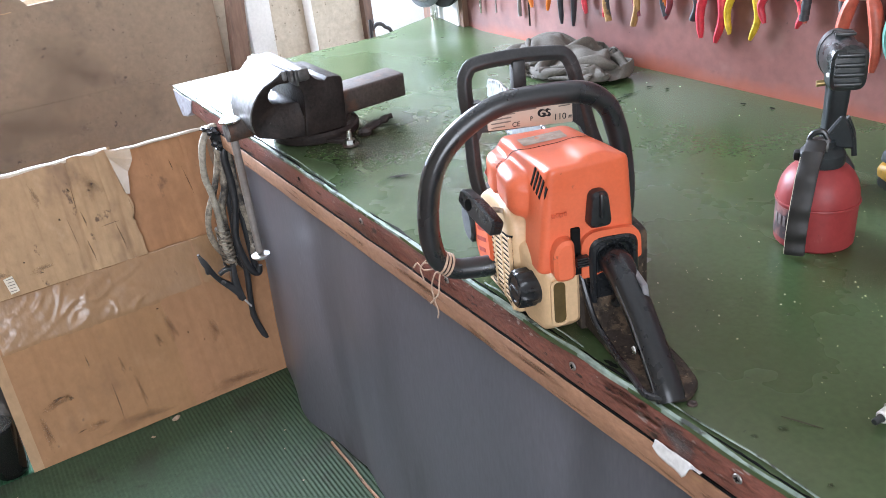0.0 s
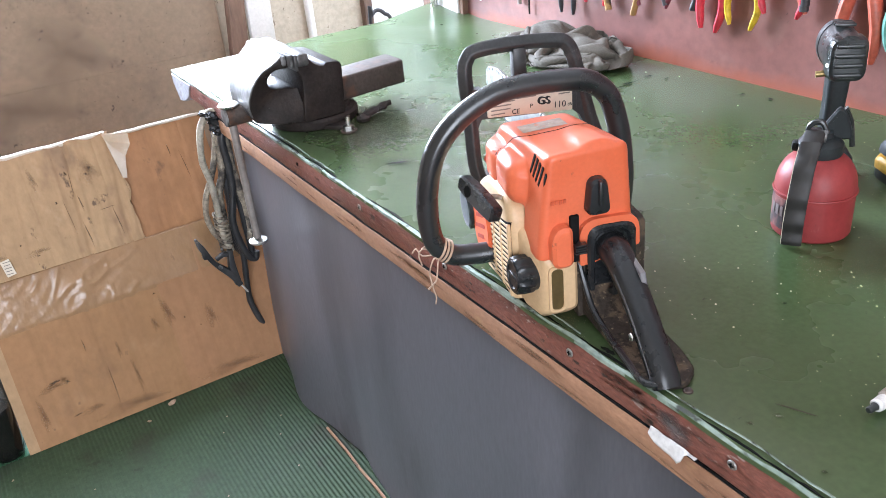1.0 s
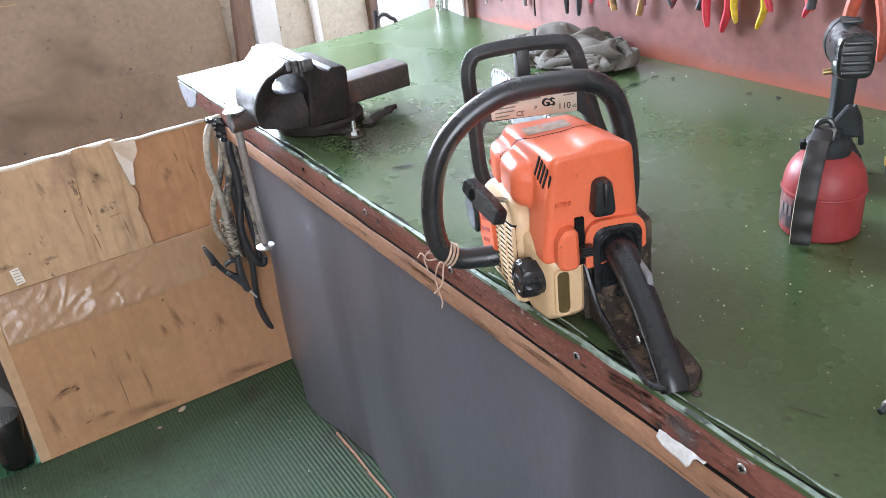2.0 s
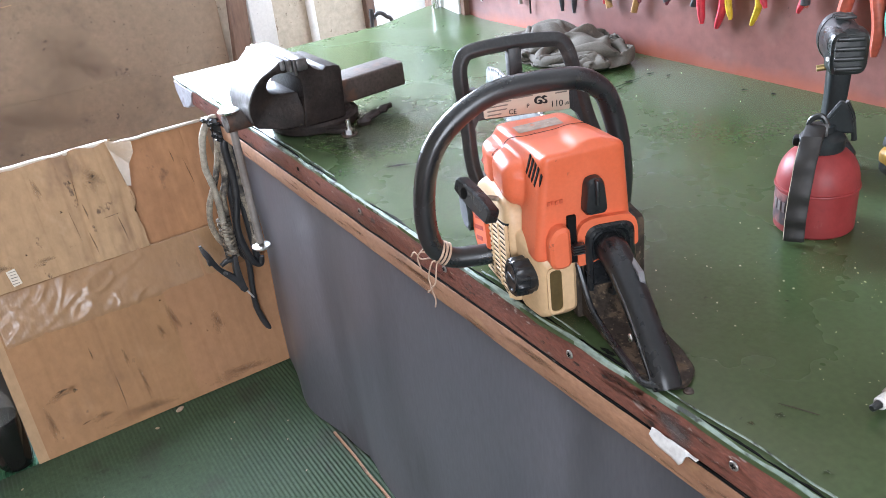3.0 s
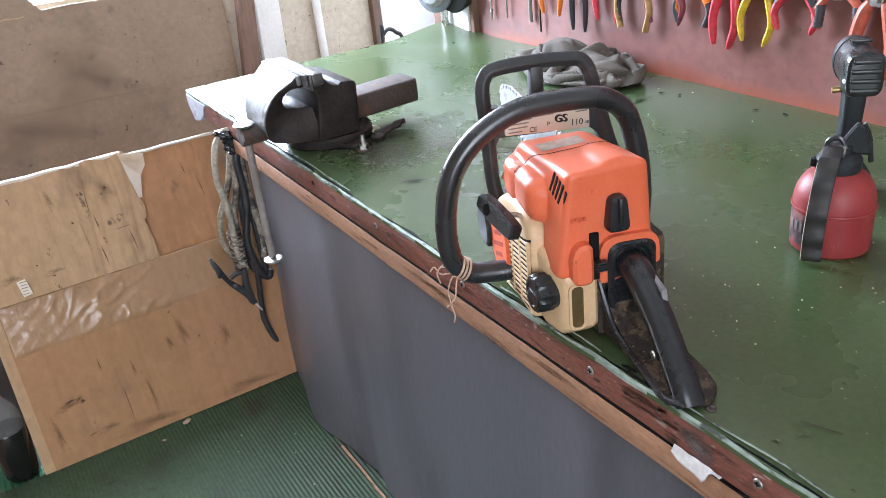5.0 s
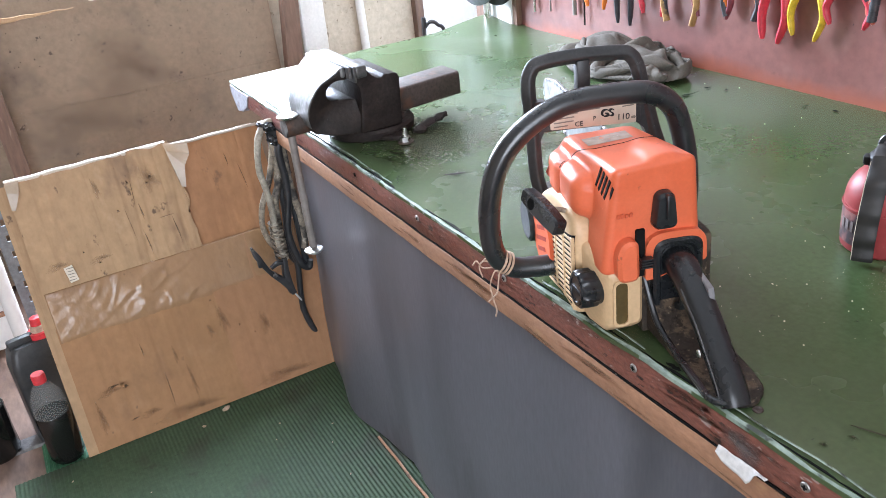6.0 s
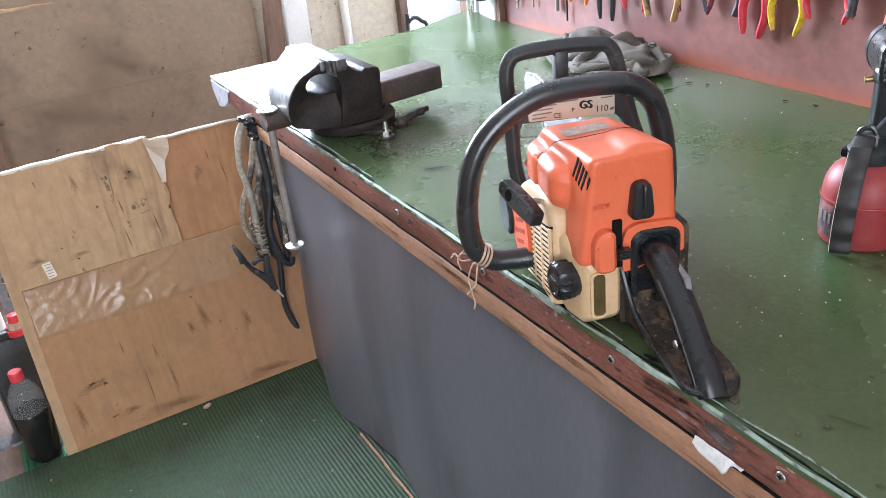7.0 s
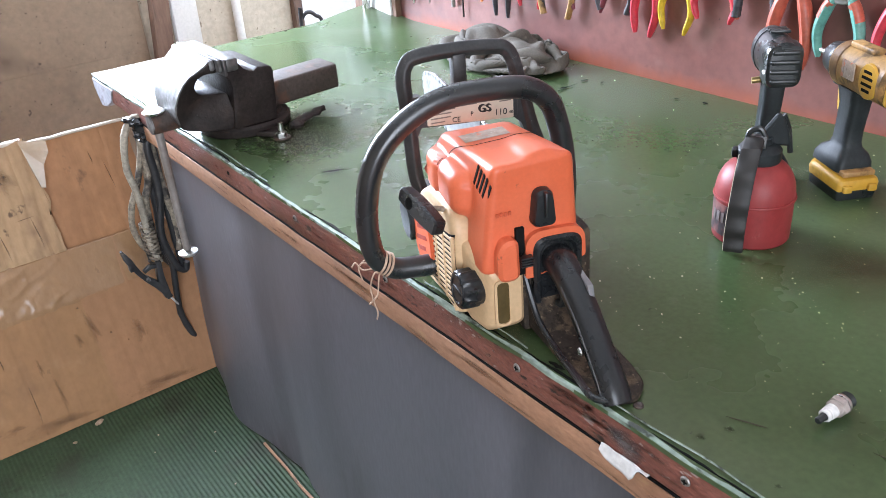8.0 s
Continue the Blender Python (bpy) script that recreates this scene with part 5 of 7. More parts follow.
loft(bm, [[(x, y * s - 0.008, z) for x, y in circle(0.060, 32)] for z, s in ((0.020, 1.0), (0.030, 0.92), (0.046, 0.74))])
part("body_foot", bm, "steel_dark", vise)
part("jaw_shoulder", box2(B(), (-0.077, -0.0424, 0.1045), (0.0775, -0.0235, 0.1235), 0.004), "iron_worn", vise, "worn top of the fixed jaw")
bm = B()
loft(bm, [[(p.x, y, p.y + dz) for p in round_poly([(-0.030, 0.0225), (0.030, 0.0225), (0.030, 0.0605), (-0.030, 0.0605)], 0.005, 3)] for y, dz in ((-0.095, 0.0), (0.03, 0.0), (0.150, 0.0040), (0.1545, 0.0040))])
part("slide_beam", bm, "steel_rust", vise, "rusty square slide beam")
# moving jaw: a hook round an open throat
ARC = [radians(a) for a in range(70, 301, 23)]
outer = [(-0.0485, 0.1240), (-0.0600, 0.1235), (-0.0690, 0.1165), (-0.0800, 0.1120), (-0.0930, 0.1065), (-0.1040, 0.0980), (-0.1130, 0.0870), (-0.1200, 0.0735), (-0.1235, 0.0600), (-0.1215, 0.0460), (-0.1165, 0.0350), (-0.0900, 0.0300), (-0.0445, 0.0270)]
inner = [(-0.0485, 0.1075)] + [(-0.0640 + 0.0192 * math.cos(a), 0.0880 + 0.0182 * math.sin(a)) for a in ARC] + [(-0.0440, 0.0735)]
# the jaw narrows downwards on both sides
slim = [min(1.0, max(0.0, (i - 2) / 7)) for i in range(13)]
outer = [(y + 0.0105 * k_, z - 0.009 * k_) for (y, z), k_ in zip(outer, slim)]
reach = [-0.067 + 0.037 * k_ for k_ in slim]
right_side = [HW - 0.030 * k_ for k_ in slim[:11]] + [0.052, 0.064]
part("moving_jaw", strip_cast(B(), outer, inner, reach, right_side, 0.0022), "steel_dark", vise, "dark hooked moving jaw with a round throat")
cap_o = [(y - 0.0016 * math.sin(radians(20 + 9 * k_)), z + 0.0016 * math.cos(radians(20 + 9 * k_))) for k_, (y, z) in enumerate(outer[1:10])]
part("jaw_back", strip_cast(B(), cap_o, [(y + 0.001, z - 0.0015) for y, z in outer[1:10]], [a - 0.0012 for a in reach[1:10]], [a - 0.0015 for a in right_side[1:10]], 0.0006, 1), "iron_bare", vise, "bare bright worn back of the moving jaw")
part("jaw_head", box2(B(), (-0.077, -0.0640, 0.1085), (0.0690, -0.0546, 0.1245), 0.004), "iron_bare", vise)
part("jaw_plate", box2(B(), (-0.078, -0.0545, 0.1075), (0.0785, -0.0497, 0.1252), 0.001), "iron_bare", vise, "bright steel jaw plate")
part("jaw_plate", box2(B(), (-0.078, -0.0468, 0.1000), (0.078, -0.0425, 0.1240), 0.0012), "iron_worn", vise, "dark steel jaw plate")
# screw head and handle bar
scr = part("screw_head", lathe(B(), [(0.0, -0.1425), (0.0135, -0.1425), (0.0158, -0.1405), (0.0158, -0.118), (0.0150, -0.090), (0.0, -0.090)], 28, "y", (0, 0, 0.037)), "steel_rust", vise, "round rusty screw head")
part("screw_rim", lathe(B(), [(0.0100, -0.1440), (0.0146, -0.1436), (0.0156, -0.1418), (0.0100, -0.1412)], 28, "y", (0, 0, 0.037)), "iron_bare", scr)
bar_ = part("handle_bar", tube(B(), [(-0.001, -0.1335, 0.055), (0.0, -0.1335, 0.020), (0.0, -0.1338, -0.080), (0.001, -0.1340, -0.170)], 0.0062, n=14, k=4), "dull_steel", vise, "steel handle bar hanging over the edge")
part("end_washer", lathe(B(), [(0.0, -0.1795), (0.0125, -0.1795), (0.0152, -0.1770), (0.0152, -0.1742), (0.006, -0.1715), (0.0, -0.1715)], 22, "z", (0.001, -0.134, 0)), "zinc", bar_)
part("end_knob", lathe(B(), [(0.0, 0.0515), (0.0150, 0.0515), (0.0165, 0.0545), (0.0120, 0.0580), (0.0, 0.0590)], 22, "z", (-0.001, -0.1335, 0)), "zinc", bar_)


def hex_bolt(at, label):
    b = thing("bolt", label, "bolt", Matrix.Translation(at))
    part("washer", lathe(B(), [(0.0, 0.0), (0.0125, 0.0), (0.0125, 0.0022), (0.0, 0.0022)], 20), "steel_rust", b)
    part("nut", cyl(B(), (0, 0, 0.0022), (0, 0, 0.0095), 0.0085, 0.0085, 6), "steel", b, smooth=False)
    part("shank", cyl(B(), (0, 0, 0.009), (0, 0, 0.024), 0.0042, 0.004, 12), "zinc", b)
    return b


hex_bolt((-0.911, 0.582, ZB + 0.0012), "zinc bolt with nut and washer beside the vise")
# stray metal clamp by the vise
cl = thing("iron_scrap", "small bent piece of dark iron beside the vise", "scrap", Matrix.Translation((-0.955, 0.644, ZB + 0.001)))
bm = B()
rings = []
for i in range(15):
    f = i / 14
    x_, y_ = 0.016 - 0.026 * f, -0.034 + 0.074 * f
    r_ = (0.007 + 0.006 * noise.noise((f * 7, 3, 1))) * (0.35 + 0.65 * math.sin(math.pi * min(0.97, max(0.03, f))))
    rings.append([(x_ + (r_ + 0.003 * noise.noise((c * 2, d * 2, f * 9))) * c * 1.5, y_, 0.0045 + 0.004 * f + (0.0045 + 0.002 * noise.noise((c * 3, d * 3, f * 8))) * d) for c, d in circle(1, 10)])
part("strap", loft(bm, rings), "steel_dark", cl)
part("lump", lathe(B(), [(0.0, 0.0), (0.010, 0.0), (0.011, 0.005), (0.005, 0.010), (0.0, 0.011)], 8, "z", (0.016, -0.022, 0.0)), "steel_dark", cl)

# ---- oil can ----
can = thing("oil_can", "red metal oil can with a black pump handle on the bench", "oil can", Matrix.Translation((-0.277, 0.799, ZB)) @ Matrix.Rotation(radians(-57), 4, "Z") @ Matrix.Diagonal((0.81, 0.81, 1.08, 1)))
# local x points at the camera
bm = B()
lathe(bm, [(0.0, 0.0), (0.045, 0.0), (0.047, 0.002), (0.0475, 0.042)], 48)
cb = part("can_body", bm, "can_red", can, "red painted can body")
part("seam", lathe(B(), [(0.046, 0.041), (0.0492, 0.0415), (0.0496, 0.0425), (0.0492, 0.0435), (0.046, 0.044)], 48), "can_red", can)
prof = [(0.0475, 0.043)] + [(0.0475 * math.cos(a) ** 0.7, 0.045 + 0.034 * math.sin(a)) for a in [0.1 + i * 0.115 for i in range(11)]] + [(0.018, 0.079), (0.0, 0.079)]
part("dome", lathe(B(), prof, 48), "can_red", can)
bm = B()
for k_ in (0,):
    rings = []
    for i in range(15):
        a = radians(-86 + 52 * i / 14)
        rings.append([(0.0479 * math.cos(a), 0.0479 * math.sin(a), z) for z in (0.008, 0.039)] + [(0.0470 * math.cos(a), 0.0470 * math.sin(a), z) for z in (0.039, 0.008)])
    loft(bm, rings)
pl = part("can_label", bm, "can_smear", can, "greasy remains of a printed label")
bars = [(-66, 0.026, 0.008), (-55, 0.026, 0.008), (-45, 0.026, 0.006)]
for a, z, l in bars:
    o = part("print_bar", box(B(), (0.0482, 0, z), (0.0006, l * 0.7, 0.010)), "can_print", pl, smooth=False)
    o.matrix_local = Matrix.Rotation(radians(a), 4, "Z")
part("collar", lathe(B(), [(0.0, 0.076), (0.0250, 0.076), (0.0262, 0.078), (0.0262, 0.087), (0.022, 0.091), (0.014, 0.093), (0.013, 0.098), (0.0, 0.098)], 28), "tool_grey", can, "dark grey screw collar")
bm = B()
hand = [(0.008, -0.004, 0.098), (0.024, -0.008, 0.097), (0.042, -0.012, 0.084), (0.054, -0.015, 0.062), (0.059, -0.017, 0.040), (0.060, -0.018, 0.020), (0.059, -0.018, 0.004)]
path = spline(hand, 6)
rings = []
for i, p in enumerate(path):
    t = (path[min(i + 1, len(path) - 1)] - path[max(i - 1, 0)]).normalized()
    side = Vector((0, 1, 0))
    nn = t.cross(side).normalized()
    wv = 0.0018 * math.sin(i * 0.95) if i > 8 else 0
    rings.append([p + nn * wv + side * y + nn * d for y, d in ((-0.0115, -0.0035), (-0.0115, 0.0035), (-0.009, 0.005), (0.009, 0.005), (0.0115, 0.0035), (0.0115, -0.0035))])
ph = part("pump_handle", loft(bm, rings), "matte_black", can, "wavy black pump handle")
part("edge_wear", loft(B(), [[Vector(r[1]) + Vector((0, dy_, 0)) for dy_ in (-0.0007, 0.0004)] + [Vector(r[0]) + Vector((0, dy_, 0)) for dy_ in (0.0004, -0.0007)] for r in rings[10:]]), "label", ph, "pale worn edge")
bm = B()
prism(bm, round_poly([(-0.006, 0.090), (0.034, 0.090), (0.031, 0.102), (0.024, 0.116), (0.016, 0.120), (0.009, 0.112), (0.000, 0.101)], 0.004, 4), "x", -0.012, -0.002, 0.002)
part("thumb_lever", bm, "tool_grey", can)
part("linkage", tube(B(), [(-0.008, 0.022, 0.118), (-0.010, 0.030, 0.104), (-0.010, 0.035, 0.082)], 0.0032, n=8), "tool_black", can)
part("side_lug", box(B(), (0.002, -0.027, 0.083), (0.014, 0.010, 0.009), 0.003), "tool_grey", can)
part("pin_loop", tube(B(), [(0.016, -0.016, 0.092), (0.016, -0.014, 0.106), (0.016, -0.002, 0.110), (0.016, 0.006, 0.100)], 0.003, n=8), "tool_black", can)
part("linkage_pin", cyl(B(), (0.018, -0.013, 0.098), (0.018, 0.006, 0.098), 0.005, 0.006, 14), "iron_bare", can)

# ---- impact driver seen from behind ----
drv = thing("impact_driver", "black cordless impact driver standing on its battery", "power tool", Matrix.Translation((-0.341, 0.909, ZB)) @ Matrix.Rotation(radians(136), 4, "Z") @ Matrix.Diagonal((0.68, 0.68, 0.88, 1)))
# local x: the way the nose points
bm = B()
box2(bm, (-0.040, -0.032, 0.0), (0.050, 0.032, 0.030), 0.006, 3)
part("battery", bm, "tool_black", drv, "black battery")
part("foot", loft(B(), [[(p.x, p.y, z) for p in round_poly([(-0.042 * s, -0.034 * s), (0.052 * s, -0.034 * s), (0.052 * s, 0.034 * s), (-0.042 * s, 0.034 * s)], 0.012, 4)] for z, s in ((0.030, 1.0), (0.040, 0.98), (0.052, 0.70))]), "tool_grey", drv)
bm = B()
sweep(bm, [(0.000, 0, 0.044), (0.003, 0, 0.070), (-0.002, 0, 0.105), (-0.006, 0, 0.140), (0.0, 0, 0.155)], [(p.x, p.y) for p in round_poly([(-0.016, -0.019), (0.016, -0.019), (0.016, 0.019), (-0.016, 0.019)], 0.011, 5)], [1.15, 1.0, 0.98, 1.05, 1.1])
part("grip", bm, "tool_grey", drv, "slate rubber grip")
bm = B()
lathe(bm, [(0.0, -0.062), (0.022, -0.062), (0.027, -0.056), (0.0290, -0.030), (0.0285, 0.020), (0.026, 0.045), (0.019, 0.062), (0.0, 0.064)], 28, "x", (0, 0, 0.172))
part("motor_body", bm, "tool_black", drv, "shiny black motor housing")
part("rear_cap", loft(B(), [[(x_, p.x * s_, 0.171 + p.y * s_) for p in round_poly([(-0.028, -0.027), (0.028, -0.027), (0.028, 0.026), (-0.028, 0.026)], 0.015, 6)] for x_, s_ in ((-0.026, 0.90), (-0.030, 1.0), (-0.052, 1.0), (-0.060, 0.92), (-0.063, 0.78))]), "tool_black", drv)
for i in range(4):
    part("rear_rib", box(B(), (-0.061, 0, 0.1535 + i * 0.0115), (0.010, 0.045 - 0.004 * abs(i - 1.5), 0.0056), 0.0022, 3), "tool_black", drv)
part("front_collar", lathe(B(), [(0.024, 0.020), (0.0295, 0.022), (0.0300, 0.030), (0.0290, 0.040), (0.024, 0.042)], 28, "x", (0, 0, 0.172)), "tool_black", drv)
for i in range(3):
    part("body_rib", box(B(), (-0.008, 0, 0.2035 - 0.0005 * i), (0.006, 0.030, 0.004), 0.0015, 2), "tool_black", drv).matrix_local = Matrix.Translation((0.012 * i - 0.006, 0, 0))
part("screw", lathe(B(), [(0.0, 0.0), (0.0028, 0.0), (0.0028, 0.002), (0.0, 0.002)], 12, "x", (-0.058, 0.0285, 0.165)), "zinc", drv)
bm = B()
lathe(bm, [(0.0, 0.060), (0.016, 0.060), (0.016, 0.078), (0.009, 0.082), (0.009, 0.092), (0.0, 0.092)], 20, "x", (0, 0, 0.172))
part("nose", bm, "steel_dark", drv)
part("trigger", box(B(), (0.026, 0, 0.125), (0.016, 0.012, 0.028), 0.004), "tool_black", drv)
part("selector", cyl(B(), (0.004, 0.012, 0.142), (0.004, 0.031, 0.140), 0.0042, 0.004, 12), surf("brass_button", (0.5, 0.36, 0.16), None, 30, 0.35, metal=0.8), drv, "brass button")

# ---- yellow drill ----
drill = thing("cordless_drill", "worn yellow and black cordless drill standing on its battery", "power drill", Matrix.Translation((-0.276, 0.962, ZB)) @ Matrix.Rotation(radians(150), 4, "Z") @ Matrix.Diagonal((0.70, 0.70, 0.83, 1)))
bm = B()
loft(bm, [[(p.x, p.y, z) for p in round_poly([(-0.052 * s, -0.033 * s), (0.038 * s, -0.033 * s), (0.054 * s, -0.016 * s), (0.054 * s, 0.016 * s), (0.038 * s, 0.033 * s), (-0.052 * s, 0.033 * s)], 0.006, 3)] for z, s in ((0.0, 0.94), (0.003, 0.97), (0.016, 0.97))])
part("battery_base", bm, "tool_black", drill)
bm = B()
loft(bm, [[(p.x, p.y, z) for p in round_poly([(-0.052 * s, -0.033 * s), (0.038 * s, -0.033 * s), (0.054 * s, -0.016 * s), (0.054 * s, 0.016 * s), (0.038 * s, 0.033 * s), (-0.052 * s, 0.033 * s)], 0.006, 3)] for z, s in ((0.014, 1.0), (0.023, 1.02), (0.028, 0.97), (0.031, 0.86))])
part("battery", bm, "yellow", drill, "yellow battery with black base")
for y in (-0.02, 0.02):
    part("battery_latch", box(B(), (-0.056, y, 0.018), (0.006, 0.014, 0.010), 0.002), "yellow", drill)
part("contact_strip", box2(B(), (-0.050, -0.026, 0.032), (0.040, 0.026, 0.040), 0.003), "tan_dirty", drill)
bm = B()
loft(bm, [[(p.x + dx, p.y, z) for p in round_poly([(-0.028 * s, -0.022 * s), (0.032 * s, -0.022 * s), (0.032 * s, 0.022 * s), (-0.028 * s, 0.022 * s)], 0.011, 4)] for z, s, dx in ((0.036, 1.36, 0.0), (0.046, 1.32, 0.0), (0.056, 1.12, -0.001), (0.063, 0.80, -0.003), (0.070, 0.72, -0.003), (0.085, 0.70, -0.004), (0.120, 0.74, -0.008), (0.142, 0.88, -0.006))])
part("grip", bm, "tool_grey", drill, "black rubber grip")
bm = B()
loft(bm, [[(x, y * s, 0.166 + z * s * (1.0 if z > 0 else 1.1)) for y, z in circle(0.027, 28)] for x, s in ((-0.100, 0.80), (-0.094, 0.98), (-0.02, 1.0), (0.010, 0.98), (0.016, 1.06), (0.034, 1.02), (0.040, 0.90))])
part("motor_body", bm, "tan_dirty", drill, "grimy yellow motor housing")
vc = part("vent_cap", lathe(B(), [(0.0, 0.0272), (0.019, 0.0272), (0.0215, 0.0262), (0.0225, 0.0225), (0.0, 0.0225)], 28, "y", (-0.066, 0, 0.166)), "yellow", drill, "round yellow vent cap")
for q_ in (-0.0115, -0.004, 0.004, 0.0115):
    part("vent_slot", box(B(), (-0.066, 0.0270, 0.166 + q_), (0.030 - abs(q_) * 0.9, 0.0016, 0.0038), 0.0006, 1), "dark", vc)
part("rear_block", box2(B(), (-0.112, -0.020, 0.142), (-0.096, 0.020, 0.186), 0.006, 3), "yellow", drill, "yellow rear cap")
part("gear_band", lathe(B(), [(0.0262, 0.012), (0.0292, 0.014), (0.0292, 0.030), (0.0262, 0.034)], 28, "x", (0, 0, 0.166)), "tan_grime", drill, "brown grimy gear collar")
part("top_ridge", box(B(), (-0.015, 0, 0.195), (0.060, 0.020, 0.008), 0.003), "tan_dirty", drill)
part("side_badge", box(B(), (-0.020, 0.0290, 0.170), (0.032, 0.003, 0.022), 0.001), "silver_label", drill, "worn pale badge")
bm = B()
lathe(bm, [(0.0, 0.038), (0.0235, 0.038), (0.0245, 0.043), (0.0235, 0.050), (0.0215, 0.052), (0.0205, 0.066), (0.0150, 0.076), (0.0095, 0.084), (0.0, 0.085)], 24, "x", (0, 0, 0.166))
part("chuck", bm, "black", drill, "black keyless chuck")
part("bit", cyl(B(), (0.082, 0, 0.166), (0.108, 0, 0.166), 0.0050, 0.0030, 8), "zinc", drill)
part("trigger", box(B(), (0.026, 0, 0.120), (0.014, 0.014, 0.034), 0.004, 2, Matrix.Rotation(radians(12), 4, "Y")), "yellow", drill)
part("selector", box(B(), (0.026, 0, 0.143), (0.014, 0.036, 0.007), 0.002), "tool_black", drill)

# another black tool further along the bench
t2 = thing("spare_battery", "small black spare battery pack on the bench", "battery", Matrix.Translation((-0.115, 0.985, ZB)) @ Matrix.Rotation(radians(20), 4, "Z"))
part("case", box2(B(), (-0.035, -0.03, 0.0), (0.035, 0.03, 0.045), 0.008, 3), "tool_black", t2)

# ---- spark plug ----
M["plug_metal"] = surf("plug_metal", (0.42, 0.36, 0.33), (0.55, 0.50, 0.47), 60, 0.32, metal=0.35, grain=0.15)
plug = thing("spark_plug", "used spark plug with white porcelain lying on the bench", "spark plug", Matrix.Translation((-0.0662, 0.5970, ZB + 0.0088)) @ Matrix.Rotation(radians(88), 4, "Z") @ Matrix.Scale(0.80, 4))
part("insulator", lathe(B(), [(0.0, -0.0150), (0.0054, -0.0150), (0.0062, -0.0138), (0.0062, -0.0112), (0.0058, -0.0106), (0.0064, -0.0100), (0.0068, -0.0050), (0.0066, 0.004), (0.0, 0.004)], 22, "x"), "porcelain", plug, "white ribbed porcelain")
part("terminal", lathe(B(), [(0.0, -0.0250), (0.0026, -0.0250), (0.0034, -0.0238), (0.0034, -0.0180), (0.0040, -0.0160), (0.0040, -0.0148), (0.0, -0.0148)], 16, "x"), "tool_black", plug, "black terminal")
part("shell", lathe(B(), [(0.0, -0.002), (0.0074, -0.002), (0.0078, 0.000), (0.0078, 0.004), (0.0, 0.004)], 22, "x"), "plug_metal", plug)
part("hex", cyl(B(), (0.003, 0, 0), (0.0100, 0, 0), 0.0102, 0.0102, 6), "plug_metal", plug, smooth=False)
part("gasket_ring", lathe(B(), [(0.006, 0.0110), (0.0094, 0.0110), (0.0098, 0.0125), (0.0094, 0.0140), (0.006, 0.0140)], 22, "x"), "zinc", plug)
part("thread", lathe(B(), [(0.0, 0.0142)] + [(0.0080 if i % 2 else 0.0072, 0.0145 + i * 0.0006) for i in range(14)] + [(0.0, 0.0235)], 18, "x"), "tool_black", plug, "sooty thread")

# ---- rag ----
rag = thing("rag", "crumpled grey-green cloth rag against the board", "rag")
bm = B()
rng = np.random.default_rng(11)
n1, n2 = 84, 70
gx_, gy_ = np.meshgrid(np.linspace(-1, 1, n1), np.linspace(-1, 1, n2), indexing="ij")
cloth_w, cloth_d = 0.47, 0.37
rest = np.stack([gx_ * cloth_w / 2, gy_ * cloth_d / 2], -1)
bumps = np.zeros((n1, n2))
for _ in range(34):
    kx, ky = rng.uniform(-8, 8, 2)
    bumps += np.cos(kx * gx_ + ky * gy_ + rng.uniform(0, 6.3)) / (1.5 + 0.16 * math.hypot(kx, ky))
bumps *= 0.030 / np.abs(bumps).max()
RX, RY = -0.968, 1.048
pos = np.stack([RX + gx_ * 0.140 + 0.012 * gy_, RY + gy_ * 0.078 - 0.006 * gx_, 0.085 + bumps], -1)
prev = pos.copy()


def heap(x, y):
    a, b = (x - RX) / 0.135, (y - RY) / 0.070
    l_ = 0.047 * np.exp(-((a + 0.46) / 0.42) ** 2 - ((b - 0.25) / 0.66) ** 2)
    r_ = 0.039 * np.exp(-((a - 0.36) / 0.44) ** 2 - ((b - 0.05) / 0.66) ** 2)
    return np.maximum(l_, r_) + 0.25 * np.minimum(l_, r_) + 0.0015


pairs = [(1, 0), (0, 1), (1, 1), (1, -1), (2, 0), (0, 2), (3, 0), (0, 3), (5, 0), (0, 5)]
for step in range(170):
    vel = (pos - prev) * 0.90
    prev = pos.copy()
    pos = pos + vel
    pos[..., 2] -= 0.00030
    for _ in range(6):
        for di, dj in pairs:
            sa = (slice(0, n1 - di), slice(max(0, -dj), n2 - max(0, dj)))
            sb = (slice(di, n1), slice(max(0, dj), n2 + min(0, dj)))
            d = pos[sb] - pos[sa]
            ln = np.linalg.norm(d, axis=-1, keepdims=True) + 1e-9
            r0 = np.linalg.norm(rest[sb] - rest[sa], axis=-1, keepdims=True)
            c = d * (1 - r0 / ln) * 0.5 * {1: 0.44, 2: 0.24, 3: 0.10, 5: 0.04}[max(abs(di), abs(dj))]
            pos[sa] += c
            pos[sb] -= c
        floor_z = heap(pos[..., 0], pos[..., 1])
        hit = pos[..., 2] < floor_z
        pos[..., 2] = np.where(hit, floor_z, pos[..., 2])
        prev[..., :2] = np.where(hit[..., None], pos[..., :2] * 0.6 + prev[..., :2] * 0.4, prev[..., :2])
        ea, eb = (pos[..., 0] - RX) / 0.146, (pos[..., 1] - RY) / 0.080
        er = np.maximum(1.0, (np.abs(ea) ** 2.4 + np.abs(eb) ** 2.4) ** (1 / 2.4))
        pos[..., 0] = RX + (pos[..., 0] - RX) / er
        pos[..., 1] = np.minimum(RY + (pos[..., 1] - RY) / er, YB - 0.004)
        pos[..., 2] = np.minimum(pos[..., 2], floor_z + 0.034)
vv = [[bm.verts.new((pos[i, j, 0], pos[i, j, 1], ZB + 0.001 + pos[i, j, 2])) for j in range(n2)] for i in range(n1)]
